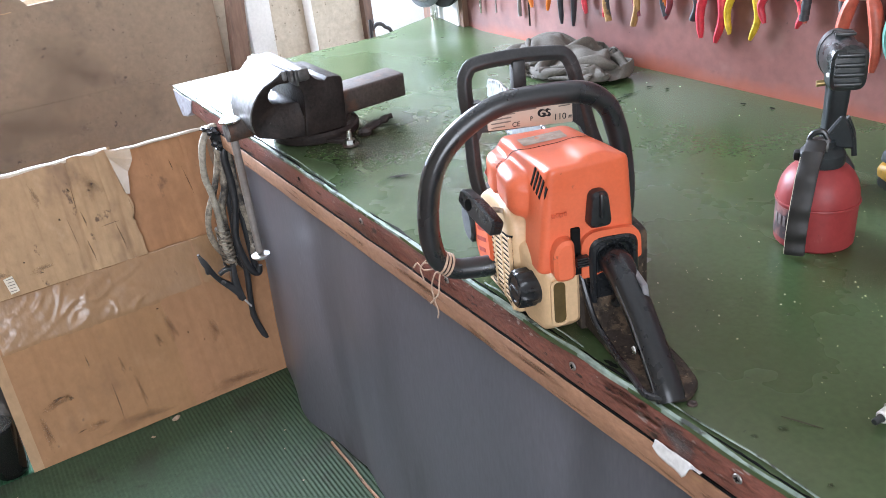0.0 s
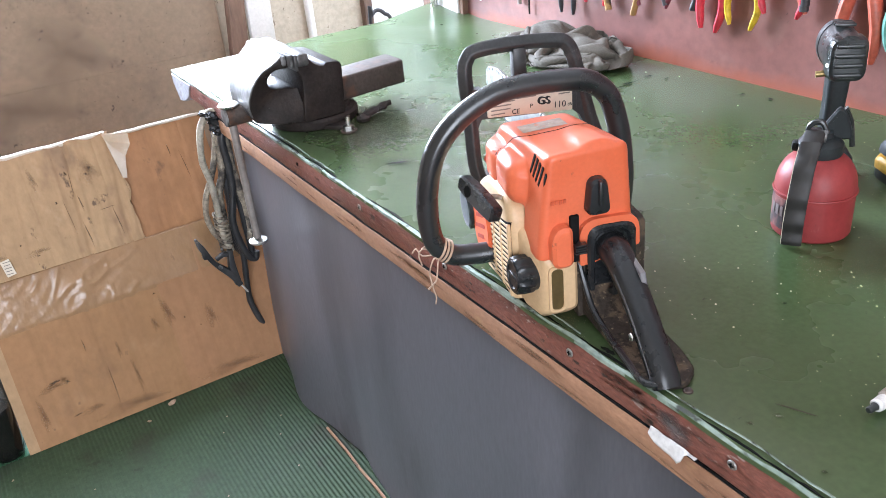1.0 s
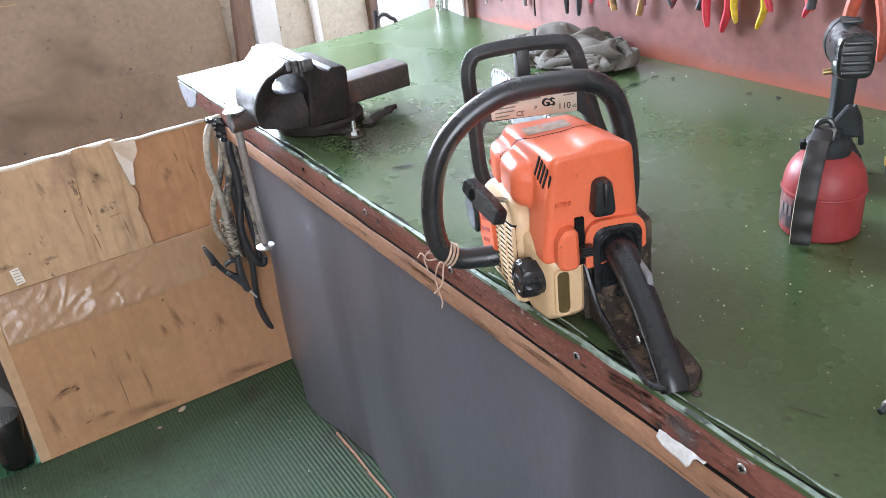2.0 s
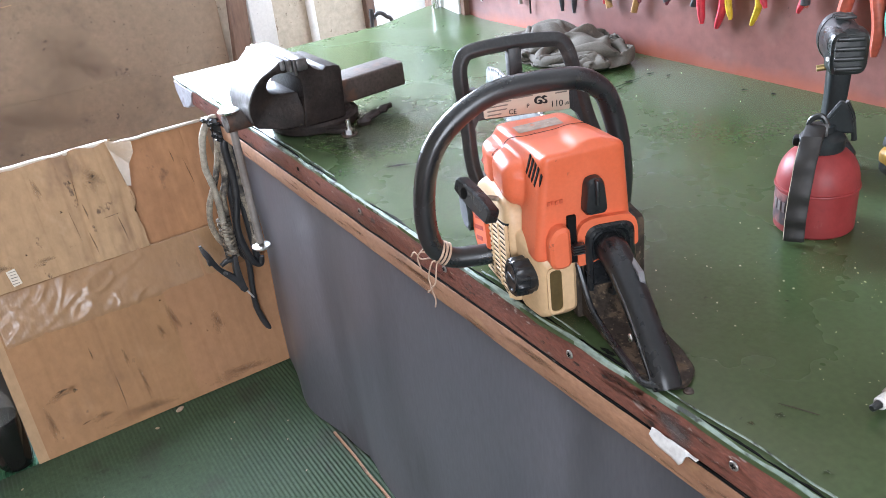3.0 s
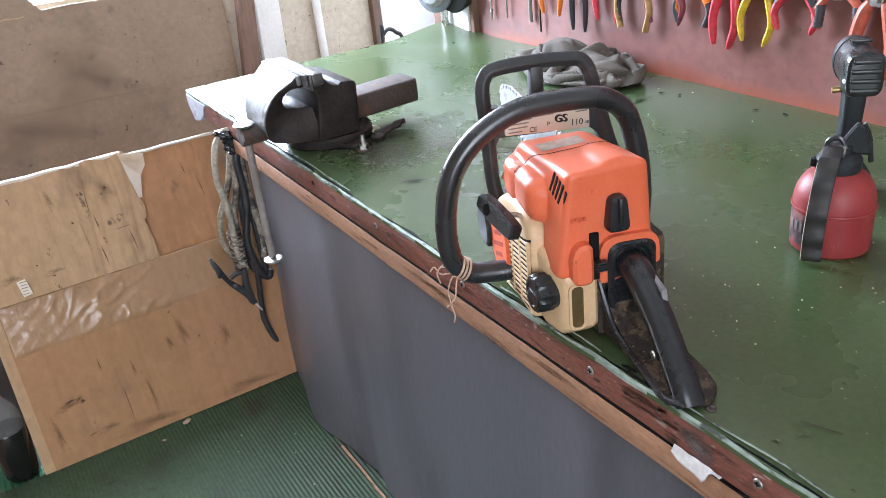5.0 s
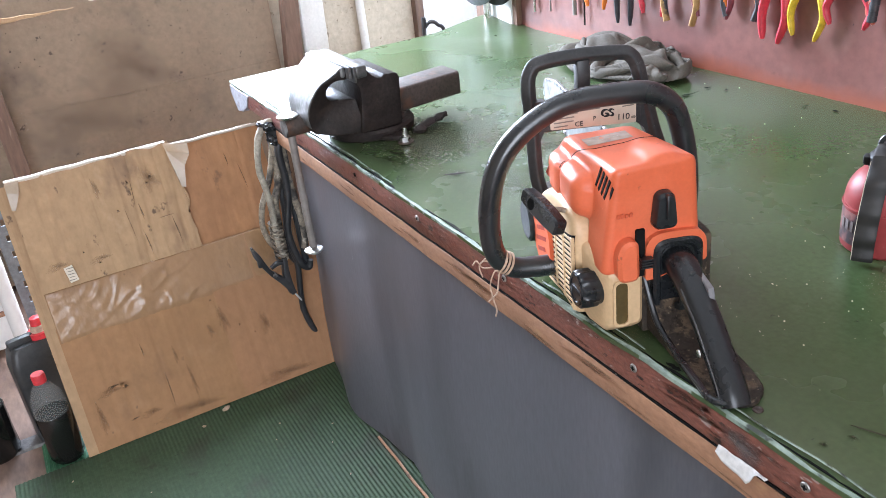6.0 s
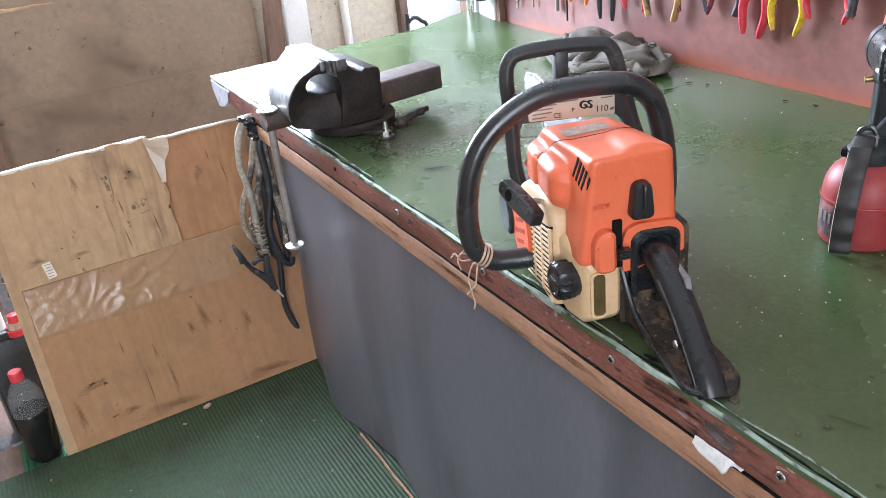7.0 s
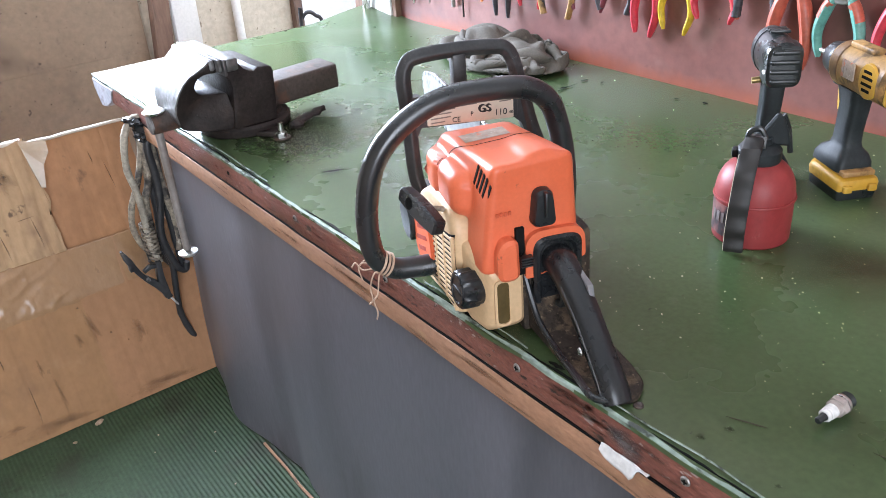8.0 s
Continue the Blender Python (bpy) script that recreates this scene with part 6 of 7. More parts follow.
for i in range(n1 - 1):
    for j in range(n2 - 1):
        bm.faces.new((vv[i][j], vv[i + 1][j], vv[i + 1][j + 1], vv[i][j + 1]))
for _ in range(2):
    bmesh.ops.smooth_vert(bm, verts=bm.verts, factor=0.5, use_axis_x=True, use_axis_y=True, use_axis_z=True)
o = part("cloth", bm, "rag", rag)
so = o.modifiers.new("thick", "SOLIDIFY")
so.thickness = 0.0014
part("hem", tube(B(), [(pos[i, 0, 0], pos[i, 0, 1], ZB + max(0.002, pos[i, 0, 2] + 0.001)) for i in range(2, n1 - 2, 2)], 0.0013, n=6, k=2), "rag", rag, "stitched hem of the cloth")

# ---- tissue, twine, shavings ----
tis = thing("paper_scrap", "torn white paper scrap stuck under the edge strip", "paper", Matrix.Translation((-0.160, YF - 0.001, ZB - 0.032)))
bm = B()
rows = []
for i in range(15):
    row = []
    for j in range(7):
        f, g = i / 14, j / 6
        low = 0.0125 * math.sin(math.pi * min(1.0, f * 1.15 + 0.08)) ** 0.6 + (0.0085 * max(0.0, 1 - abs(f - 0.66) / 0.14)) + 0.0015 * noise.noise((f * 9, 2, 2))
        row.append((-0.023 + 0.048 * f, -0.0012 - 0.0035 * g - 0.0012 * noise.noise((f * 5, g * 3, 4)), 0.0005 - low * g))
    rows.append(row)
vv = [[bm.verts.new(p) for p in r] for r in rows]
for i in range(14):
    for j in range(6):
        bm.faces.new((vv[i][j], vv[i + 1][j], vv[i + 1][j + 1], vv[i][j + 1]))
o = part("sheet", bm, "paper", tis)
o.modifiers.new("thick", "SOLIDIFY").thickness = 0.0005
tw = thing("twine", "loose hemp twine knotted round the front handle foot", "twine", Matrix.Identity(4))
sm = saw.matrix_basis


def sw(u, v, w):
    return sm @ Vector((u, v, w))


bm = B()
for d in (-0.004, 0.0, 0.004):
    tube(bm, [sw(0.115 + 0.0122 * math.cos(a), 0.098 + d * 0.8 + 0.0122 * math.sin(a) * 0.45, 0.032 + d * 0.5 + 0.0122 * math.sin(a) * -0.75) for a in [i * math.pi / 5 for i in range(11)]], 0.0013, n=6, k=3)
part("knot", bm, "string", tw)
e0 = sw(0.108, 0.103, 0.026)
for pts in (((-0.010, -0.006, 0.004), (-0.030, -0.010, -0.004), (-0.042, -0.012, 0.002), (-0.052, -0.013, -0.008)), ((-0.004, -0.008, 0.002), (-0.012, -0.012, -0.020), (-0.006, -0.014, -0.034), (-0.016, -0.014, -0.046)),
            ((0.006, -0.008, 0.002), (0.006, -0.013, -0.022), (-0.002, -0.015, -0.034), (0.004, -0.015, -0.048), (0.000, -0.015, -0.060)), ((-0.012, -0.006, 0.008), (-0.026, -0.010, 0.008), (-0.036, -0.012, -0.004), (-0.028, -0.013, -0.016)),
            ((-0.008, -0.004, 0.010), (-0.020, -0.008, 0.014), (-0.030, -0.010, 0.006))):
    part("strand", tube(B(), [e0] + [e0 + Vector(p) * 0.78 for p in pts], 0.0008, n=6, k=5), "string", tw)

# ---- tools on the board ----


def pliers(x, z, tilt, spread, length, mats, head=True, bend=0.35, thick=0.0095, guard_ring=False, bands=False, label="", pivot=True, sleeve=None):
    """A pair of pliers hanging head up: x and z of the pivot, handles below."""
    t = thing("pliers", label, "pliers", Matrix.Translation((x - 0.014, YB - 0.014, z - 0.015)) @ Matrix.Rotation(radians(tilt), 4, "Y"), "pliers hanging on the red board")
    for s in (-1, 1):
        pts = [(s * 0.010, 0, -0.004), (s * (0.012 + spread * 0.45), 0, -length * 0.22), (s * (0.012 + spread), 0, -length * 0.60), (s * (0.012 + spread * (1 - bend)), 0, -length)]
        thick_ = thick * 0.80
        sec = [(a, b) for a, b in circle(thick_, 12, 0.80, 1.0)]
        bm = B()
        sweep(bm, pts, sec, [0.66, 0.85, 0.98, 1.05, 1.08, 1.05, 0.98, 0.92, 0.86, 0.78, 0.45], up=(0, 1, 0), k=7)
        g = part("grip", bm, mats[0] if s < 0 else mats[1], t)
        if sleeve:
            sp = spline(pts, 7)
            cutp = sp[int(len(sp) * 0.52):] if sleeve[1] else sp[2:int(len(sp) * 0.5)]
            part("sleeve", sweep(B(), [p + Vector((s * 0.0012, -0.0008, 0)) for p in cutp], [(a, b) for a, b in circle(thick_ * 0.96, 12, 0.85, 1.0)], up=(0, 1, 0), k=1), sleeve[0], g)
        if guard_ring:
            part("finger_guard", box(B(), (s * 0.014, 0, -0.010), (0.022, 0.020, 0.006), 0.002), mats[0], g)
        if bands:
            for q in range(4):
                f = 0.25 + q * 0.18
                p = Vector(pts[1]).lerp(Vector(pts[3]), f)
                part("band", lathe(B(), [(thick * 0.75, -0.005), (thick * 0.90, -0.004), (thick * 0.90, 0.004), (thick * 0.75, 0.005)], 12, "z", p + Vector((s * 0.004, 0, 0))), "black_grip", g)
    if head:
        bm = B()
        prism(bm, round_poly([(-0.009, -0.010), (0.009, -0.010), (0.0105, 0.014), (0.006, 0.050), (-0.006, 0.050), (-0.0105, 0.014)], 0.004, 3), "y", -0.006, 0.006, 0.0015)
        part("jaw", bm, "steel", t)
    if pivot:
        part("pivot", lathe(B(), [(0.0, 0.0), (0.0044, 0.0), (0.0036, -0.002), (0.0, -0.0022)], 14, "y", (0, -0.0065, 0)), "zinc", t)
    part("hook", cyl(B(), (0, 0.004, 0.010), (0, 0.0155, 0.010), 0.002, 0.002, 8), "steel", t)
    return t


for args in (
    (-1.116, 0.745, 0, 0.019, 0.094, ("orange_grip", "orange_grip"), "pliers with plain orange grips hanging on the board"),
    (-1.033, 0.745, 0, 0.0075, 0.115, ("black_grip", "black_grip"), "black-gripped pliers hanging on the board"),
    (-0.956, 0.745, 0, 0.018, 0.088, ("red_grip", "red_grip"), "slim red-gripped pliers hanging on the board"),
    (-0.888, 0.745, 0, 0.026, 0.094, ("black_grip", "black_grip"), "black and tan gripped pliers hanging on the board", ("tan_dirty", 1)),
    (-0.818, 0.745, -3, 0.028, 0.076, ("plum_grip", "plum_grip"), "dark plum gripped pliers hanging on the board"),
    (-0.754, 0.738, 0, 0.0225, 0.062, ("orange_grip", "orange_grip"), "small orange and black gripped pliers", ("black_grip", 1)),
):
    pliers(args[0], args[1], args[2], args[3], args[4], args[5], label=args[6], sleeve=args[7] if len(args) > 7 else None, thick=0.0082)
pliers(-0.684, 0.744, 6, 0.010, 0.096, ("red_grip", "red_grip"), guard_ring=True, thick=0.0105, bend=0.75, label="bright red insulated pliers hanging on the board")
pliers(-0.627, 0.744, 5, 0.016, 0.083, ("yellow_grip", "yellow_grip"), guard_ring=True, thick=0.0085, bend=0.55, label="yellow insulated pliers hanging on the board")
pliers(-0.565, 0.747, 0, 0.0230, 0.060, ("red_grip", "red_grip"), thick=0.0085, label="pliers with red and black grips on the board", sleeve=("black_grip", 0))
pliers(-0.499, 0.748, -2, 0.0240, 0.052, ("salmon_grip", "salmon_grip"), thick=0.0075, bands=True, label="orange pliers wound with black tape bands")
pliers(-0.444, 0.745, 1, 0.014, 0.100, ("salmon_grip", "salmon_grip"), thick=0.0125, bend=0.05, label="large salmon red gripped pliers on the board")
pliers(-0.377, 0.745, 0, 0.016, 0.080, ("teal_grip", "teal_grip"), thick=0.0105, label="pliers with salmon and teal grips on the board", sleeve=("salmon_grip", 0))
pliers(-0.300, 0.748, 2, 0.014, 0.085, ("red_grip", "red_grip"), thick=0.0095, label="red-gripped pliers at the end of the row")
pliers(-1.375, 0.765, 0, 0.010, 0.075, ("red_grip", "red_grip"), thick=0.007, label="small red-gripped pliers by the post")

# slim files and rods hanging beside them
for x, z0, r, mt, lb in ((-1.338, 0.624, 0.0032, "zinc", "slim bright steel rod hanging on the board"), (-1.280, 0.632, 0.0024, "dull_steel", "thin dull steel rod hanging on the board"),
                         (-1.197, 0.634, 0.0052, "dull_steel", "flat dull file hanging on the board"), (-1.165, 0.618, 0.0022, "steel_dark", "thin dark wire rod hanging on the board")):
    t = thing("hanging_rod", lb, "rod", Matrix.Translation((x - 0.008, YB - 0.008, z0 - 0.022)), "rods hanging on the red board")
    part("blade", cyl(B(), (0, 0, 0), (0, 0, 0.20), r * 0.85, r, 10), mt, t)
    part("grip", lathe(B(), [(0.0, 0.19), (0.006, 0.19), (0.0075, 0.21), (0.0075, 0.27), (0.0, 0.275)], 14), "red_grip", t)
    part("hook", cyl(B(), (0, 0.002, 0.18), (0, 0.0075, 0.18), 0.002, 0.002, 8), "steel", t)

# ---- corner beyond the board ----
structure("trim_post", box2(B(), (-1.545, 1.118, 0.0), (-1.426, 1.158, 1.5), 0.002), "white_wall", "white painted corner post beside the board", "post")
structure("trim_strip", box2(B(), (-1.585, 1.122, 0.0), (-1.5455, 1.158, 1.5), 0.002), "brown_wood", "narrow brown wooden batten", "batten")
structure("trim_edge", box2(B(), (-1.4255, 1.122, ZB - 0.05), (-1.410, 1.1365, 1.5), 0.001), "brown_wood", "dark brown stained board edge", "trim")
pp = thing("conduit", "thin bright steel conduit pipe on the corner post", "pipe", Matrix.Translation((-1.508, 1.106, 0)))
part("pipe", cyl(B(), (0, 0, 0.0), (0, 0, 1.5), 0.009, 0.009, 14), "zinc", pp)
part("clip", box2(B(), (-0.014, -0.004, 0.85), (0.014, 0.0099, 0.862), 0.002), "zinc", pp)
gd = thing("hanging_reel", "grey disc with a black hub hanging on the corner post", "disc", Matrix.Translation((-1.482, 1.072, 0.662)) @ Matrix.Rotation(radians(20), 4, "Z"))
part("rim", lathe(B(), [(0.0, -0.012), (0.044, -0.012), (0.050, -0.008), (0.050, 0.000), (0.0, 0.000)], 36, "y"), "paint_grey", gd, "grey metal disc")
part("hub", lathe(B(), [(0.0, -0.026), (0.026, -0.024), (0.034, -0.016), (0.036, -0.011), (0.0, -0.011)], 32, "y"), "grey_plastic", gd)
part("backing", lathe(B(), [(0.0, 0.001), (0.044, 0.001), (0.047, 0.005), (0.044, 0.026), (0.0, 0.026)], 32, "y", (0.045, 0, -0.004)), "black", gd, "black drum behind the disc")

# end wall: boards, pipe, rotten batten
structure("trim_white_board", prism(B(), [(0.848, 0.0), (0.918, 0.0), (0.938, 0.699), (0.868, 0.699)], "x", XL + 0.001, XL + 0.025, 0.002), "white_board", "stained white board leaning on the end wall", "board")
structure("trim_brown_board", prism(B(), [(0.740, 0.0), (0.790, 0.0), (0.862, 0.699), (0.815, 0.699)], "x", XL + 0.026, XL + 0.060, 0.002), "brown_wood", "grey-brown upright timber", "timber")
structure("trim_batten", box2(B(), (XL + 0.001, 1.224, 0.0), (XL + 0.03, 1.252, 1.2), 0.003), "brown_wood", "peeling brown upright batten", "batten")
structure("wall_corner", box2(B(), (XL + 0.0005, 1.2525, 0.0), (XL + 0.012, YA - 0.001, 1.2)), "white_wall", "white painted strip of the corner", "wall")
wp = thing("wall_pipe", "pale painted pipe running up the end wall", "pipe", Matrix.Translation((XL + 0.016, 1.050, 0)))
part("pipe", cyl(B(), (0, 0, 0), (0, 0, 1.2), 0.0125, 0.0125, 14), "white_board", wp)
part("clip", box2(B(), (-0.0155, -0.018, 0.70), (0.004, 0.018, 0.712), 0.002), "steel_dark", wp)
cw = thing("loose_cable", "short loop of black cable behind the bench", "cable")
part("cable", tube(B(), [(-1.64, 0.99, -0.008), (-1.62, 0.991, 0.535), (-1.62, 0.998, 0.559), (-1.62, 1.012, 0.568), (-1.62, 1.030, 0.558), (-1.615, 1.048, 0.520), (-1.61, 1.055, 0.30), (-1.60, 1.08, -0.008)], 0.0045, n=10), "cable", cw)

# ---- cardboard ----
sheet = thing("cardboard_sheet", "large grey-brown cardboard sheet standing against the end wall", "cardboard")
for lo, hi in ((0.0, 0.446), (0.4464, 0.735)):
    bm = B()
    rows = []
    for i in range(25):
        y = -0.062 + 0.838 * i / 24
        top = hi if hi < 0.6 else (0.737 if y < 0.32 else 0.690) + 0.004 * noise.noise((y * 9, 0, 0))
        rows.append([(XL + 0.026 + 0.008 * noise.noise((y * 3, z * 2, 1)), y, z) for z in [lo + (top - lo) * j / 8 for j in range(9)]])
    vf = [[bm.verts.new(p) for p in r] for r in rows]
    vk = [[bm.verts.new((p[0] - 0.006, p[1], p[2])) for p in r] for r in rows]
    for i in range(24):
        for j in range(8):
            bm.faces.new((vf[i][j], vf[i + 1][j], vf[i + 1][j + 1], vf[i][j + 1]))
            bm.faces.new((vk[i][j], vk[i][j + 1], vk[i + 1][j + 1], vk[i + 1][j]))
        for j in (0, 8):
            bm.faces.new((vf[i][j], vk[i][j], vk[i + 1][j], vf[i + 1][j]))
    for i in (0, 24):
        for j in range(8):
            bm.faces.new((vf[i][j], vf[i][j + 1], vk[i][j + 1], vk[i][j]))
    part("panel", bm, "cardboard_grey", sheet)
# sheet_shade paints the grey shadow over the sheet's middle; sheet_spot is dark specks
M["sheet_shade"] = film_mat("grey_card_shade", (0.15, 0.110, 0.078), 0.10, 0.16, 0.8)
M["sheet_spot"] = film_mat("dark_card_speck", (0.07, 0.052, 0.042), 0.004, 0.6, 0.8)


def sheet_mark(y, z, r, material, wide=1.0, high=1.0):
    o = part("stain", prism(B(), circle(r * 1.3, 24), "x", 0.0, 0.0002), material, sheet, smooth=False)
    o.matrix_local = Matrix.Translation((XL + 0.0272 + 0.008 * noise.noise((y * 3, z * 2, 1)) + (0.004 if r > 0.05 else 0.0), y, z)) @ Matrix.Diagonal((1, wide, high, 1))


for st in ((0.36, 0.52, 2.0, 1.6), (0.20, 0.40, 2.6, 1.1)):
    sheet_mark(st[0], st[1], 0.10, "sheet_shade", st[2], st[3])
spots_ = random.Random(8)
for i in range(60):
    sheet_mark(spots_.gauss(0.60, 0.12) if i % 2 else spots_.uniform(0.05, 0.74), spots_.uniform(0.36, 0.66), 0.004, "sheet_spot", spots_.uniform(0.3, 0.8), spots_.uniform(0.3, 0.8))
part("torn_layer", loft(B(), [[(XL + 0.037 + dx, y, 0.683 + 0.004 * noise.noise((y * 40, 2, 2)) + dz * max(0.1, 1 - (y - 0.06) / 0.22)) for dx, dz in ((0, -0.012), (0.003, -0.010), (0.003, 0.005), (0, 0.006))] for y in [-0.05 + 0.33 * q / 24 for q in range(25)]]), "cardboard_pale", sheet, "pale torn layer along the top")

LEAN_CARD = Matrix.Translation((-1.25, 0.0, 0.0)) @ Matrix.Rotation(radians(-22), 4, "Y")
boxc = thing("cardboard_box", "worn flattened brown cardboard box leaning on the mat", "cardboard box", LEAN_CARD)


def board(name, xf, y0, y1, z0, z1, mat_, parent, rough_edge=0.0, thick=0.005, label="", tilt=0.0, seedv=0, n_=22, creases=()):
    """An upright sheet of card facing +x with slightly uneven edges; creases: y at the top, y at the foot, depth, half width."""
    bm = B()
    m_ = 18
    rows = []
    for i in range(n_ + 1):
        row = []
        for j in range(m_ + 1):
            f, g = i / n_, j / m_
            y = y0 + (y1 - y0) * f
            z = z0 + (z1 - z0) * g
            if j == m_:
                z += rough_edge * noise.noise((y * 30, seedv, 3))
            if i == n_:
                y += rough_edge * noise.noise((z * 25, seedv, 7)) * 2
            dx_ = sum(d_ * math.exp(-((y - (b_ + (a_ - b_) * g + 0.004 * noise.noise((z * 14, a_ * 50, 3)))) / w_) ** 2) for a_, b_, d_, w_ in creases)
            row.append((xf + 0.004 * noise.noise((y * 5, z * 5, seedv)) + tilt * g + dx_, y, z))
        rows.append(row)
    vf = [[bm.verts.new(p) for p in r] for r in rows]
    vk = [[bm.verts.new((p[0] - thick, p[1], p[2])) for p in r] for r in rows]
    for i in range(n_):
        for j in range(m_):
            bm.faces.new((vf[i][j], vf[i + 1][j], vf[i + 1][j + 1], vf[i][j + 1]))
            bm.faces.new((vk[i][j], vk[i][j + 1], vk[i + 1][j + 1], vk[i + 1][j]))
        for j in (0, m_):
            bm.faces.new((vf[i][j], vk[i][j], vk[i + 1][j], vf[i + 1][j]))
    for i in (0, n_):
        for j in range(m_):
            bm.faces.new((vf[i][j], vf[i][j + 1], vk[i][j + 1], vk[i][j]))
    return part(name, bm, mat_, parent, label)


board("front_wall", 0.0, 0.020, 0.3115, 0.001, 0.318, "cardboard", boxc, 0.001, seedv=1, n_=90, creases=((0.176, 0.177, -0.0012, 0.003), (0.205, 0.207, 0.0008, 0.003), (0.243, 0.240, -0.0008, 0.003), (0.090, 0.095, 0.0009, 0.004)))
board("front_wall", 0.0006, 0.3105, 0.575, 0.001, 0.318, "cardboard_fold", boxc, 0.001, label="slightly redder panel past the fold", seedv=1, n_=60, creases=((0.360, 0.356, -0.0009, 0.003), (0.402, 0.400, 0.0009, 0.003), (0.447, 0.445, -0.0009, 0.003)))
board("upper_wall", -0.006, 0.021, 0.498, 0.316, 0.524, "cardboard_red", boxc, 0.003, label="reddish inner cardboard", seedv=2, n_=110, creases=((0.450, 0.436, -0.0016, 0.003), (0.410, 0.402, 0.0012, 0.003), (0.372, 0.366, -0.0012, 0.003), (0.458, 0.444, 0.0012, 0.003)))
board("flap", 0.006, 0.021, 0.320, 0.318, 0.530, "cardboard_pale", boxc, 0.006, label="torn outer flap, dented and stained", seedv=3, n_=110,
      creases=((0.236, 0.219, -0.0030, 0.004), (0.243, 0.232, 0.0022, 0.004), (0.327, 0.306, 0.0030, 0.005), (0.314, 0.296, -0.0022, 0.004), (0.286, 0.281, -0.0018, 0.003), (0.205, 0.200, 0.0012, 0.003), (0.140, 0.120, -0.0014, 0.004), (0.085, 0.075, 0.0014, 0.004), (0.262, 0.256, 0.0012, 0.003)))
board("back_layer", -0.016, 0.012, 0.482, 0.001, 0.520, "cardboard", boxc, 0.003, seedv=5)
board("side_edge", -0.0008, 0.0015, 0.0225, 0.001, 0.526, "cardboard_pale", boxc, 0.002, 0.022, "pale folded side edge", seedv=9)


def film(name, y0, y1, z0, z1, x0, mat_, label, seedv, wrinkle=0.0036, slant=0.0):
    """Crinkled packing film stuck on the card, with sharp little folds."""
    bm = B()
    n_, m_ = 150, 30
    rows = []
    for i in range(n_ + 1):
        row = []
        for j in range(m_ + 1):
            f, g = i / n_, j / m_
            y = y0 + (y1 - y0) * f
            z = z0 + (z1 - z0) * g + slant * f
            if j in (0, m_):
                z += 0.003 * noise.noise((y * 22, seedv, j))
            if j < 5:
                z -= 0.007 * (0.4 + noise.noise((y * 7, seedv, 2))) * (1 - j / 5)
            bend_ = 0.6 * noise.noise((y * 9, z * 9, seedv))
            across = (z * 0.72 - y * 0.69) * 30 + bend_ * 3
            along = (z * 0.69 + y * 0.72) * 8
            a1 = noise.noise((across, along, seedv))
            a2 = noise.noise((across * 0.9 + 4, along * 1.6 + z * 12, seedv + 3))
            edge = min(1.0, 6 * g * (1 - g))
            loose = max(0.25, min(1.0, 0.75 + 1.6 * noise.noise((y * 8, z * 10, 8)))) * (1.0 if y < 0.30 else max(0.15, 1 - (y - 0.30) / 0.06))
            d = wrinkle * (0.9 * max(0.0, 1 - abs(a1) / 0.22) + 0.7 * max(0.0, 1 - abs(a2) / 0.16)) * loose * edge
            sink = 0.0035 * max(0.0, 1 - g / 0.12)
            row.append((x0 + 0.004 * noise.noise((y * 5, z * 5, 1)) + d - sink, y, z))
        rows.append(row)
    vf = [[bm.verts.new(p) for p in r] for r in rows]
    for i in range(n_):
        for j in range(m_):
            bm.faces.new((vf[i][j], vf[i + 1][j], vf[i + 1][j + 1], vf[i][j + 1]))
    ob = part(name, bm, mat_, boxc, label)
    ob.modifiers.new("thick", "SOLIDIFY").thickness = 0.0005
    return ob


film("tape_strip", 0.022, 0.508, 0.215, 0.319, 0.0010, "tape", "wrinkled brown packing tape", 4)
bm = B()
loft(bm, [[(0.012, 0.306, 0.531), (0.013, 0.352, 0.519), (0.013, 0.352, 0.5184), (0.012, 0.306, 0.530)],
          [(0.015, 0.308, 0.515), (0.019, 0.349, 0.498), (0.018, 0.349, 0.4975), (0.014, 0.308, 0.5145)],
          [(0.013, 0.312, 0.485), (0.017, 0.334, 0.478), (0.016, 0.334, 0.4775), (0.012, 0.312, 0.4845)],
          [(0.010, 0.318, 0.440), (0.011, 0.325, 0.438), (0.010, 0.325, 0.4375), (0.009, 0.318, 0.4395)]])
part("loose_tape", bm, "milky_film", boxc, "torn milky tape end", smooth=False)
# pale beads added along the top edges to paint their bright lit line
part("edge_tape", sweep(B(), [(0.003, 0.022 + 0.29 * q / 12, 0.530 + 0.003 * noise.noise((q * 0.7, 5, 5))) for q in range(13)], circle(0.0050, 10), None, k=3), "clear_tape", boxc, "pale bead painting the window light on the top edge")
part("edge_tape", sweep(B(), [(-0.006, 0.318 + 0.180 * q / 8, 0.524 + 0.002 * noise.noise((q * 0.7, 8, 5))) for q in range(9)], circle(0.0032, 10), None, k=3), "clear_tape", boxc)
bm = B()
loft(bm, [[(0.0105, 0.022, 0.530), (0.0108, 0.046, 0.529), (0.0100, 0.046, 0.529), (0.0095, 0.022, 0.530)],
          [(0.0120, 0.021, 0.512), (0.0135, 0.040, 0.505), (0.0120, 0.040, 0.505), (0.0105, 0.021, 0.512)],
          [(0.0105, 0.020, 0.480), (0.0110, 0.026, 0.478), (0.0100, 0.026, 0.478), (0.0095, 0.020, 0.480)]])
part("corner_tape", bm, "milky_film", boxc, smooth=False)
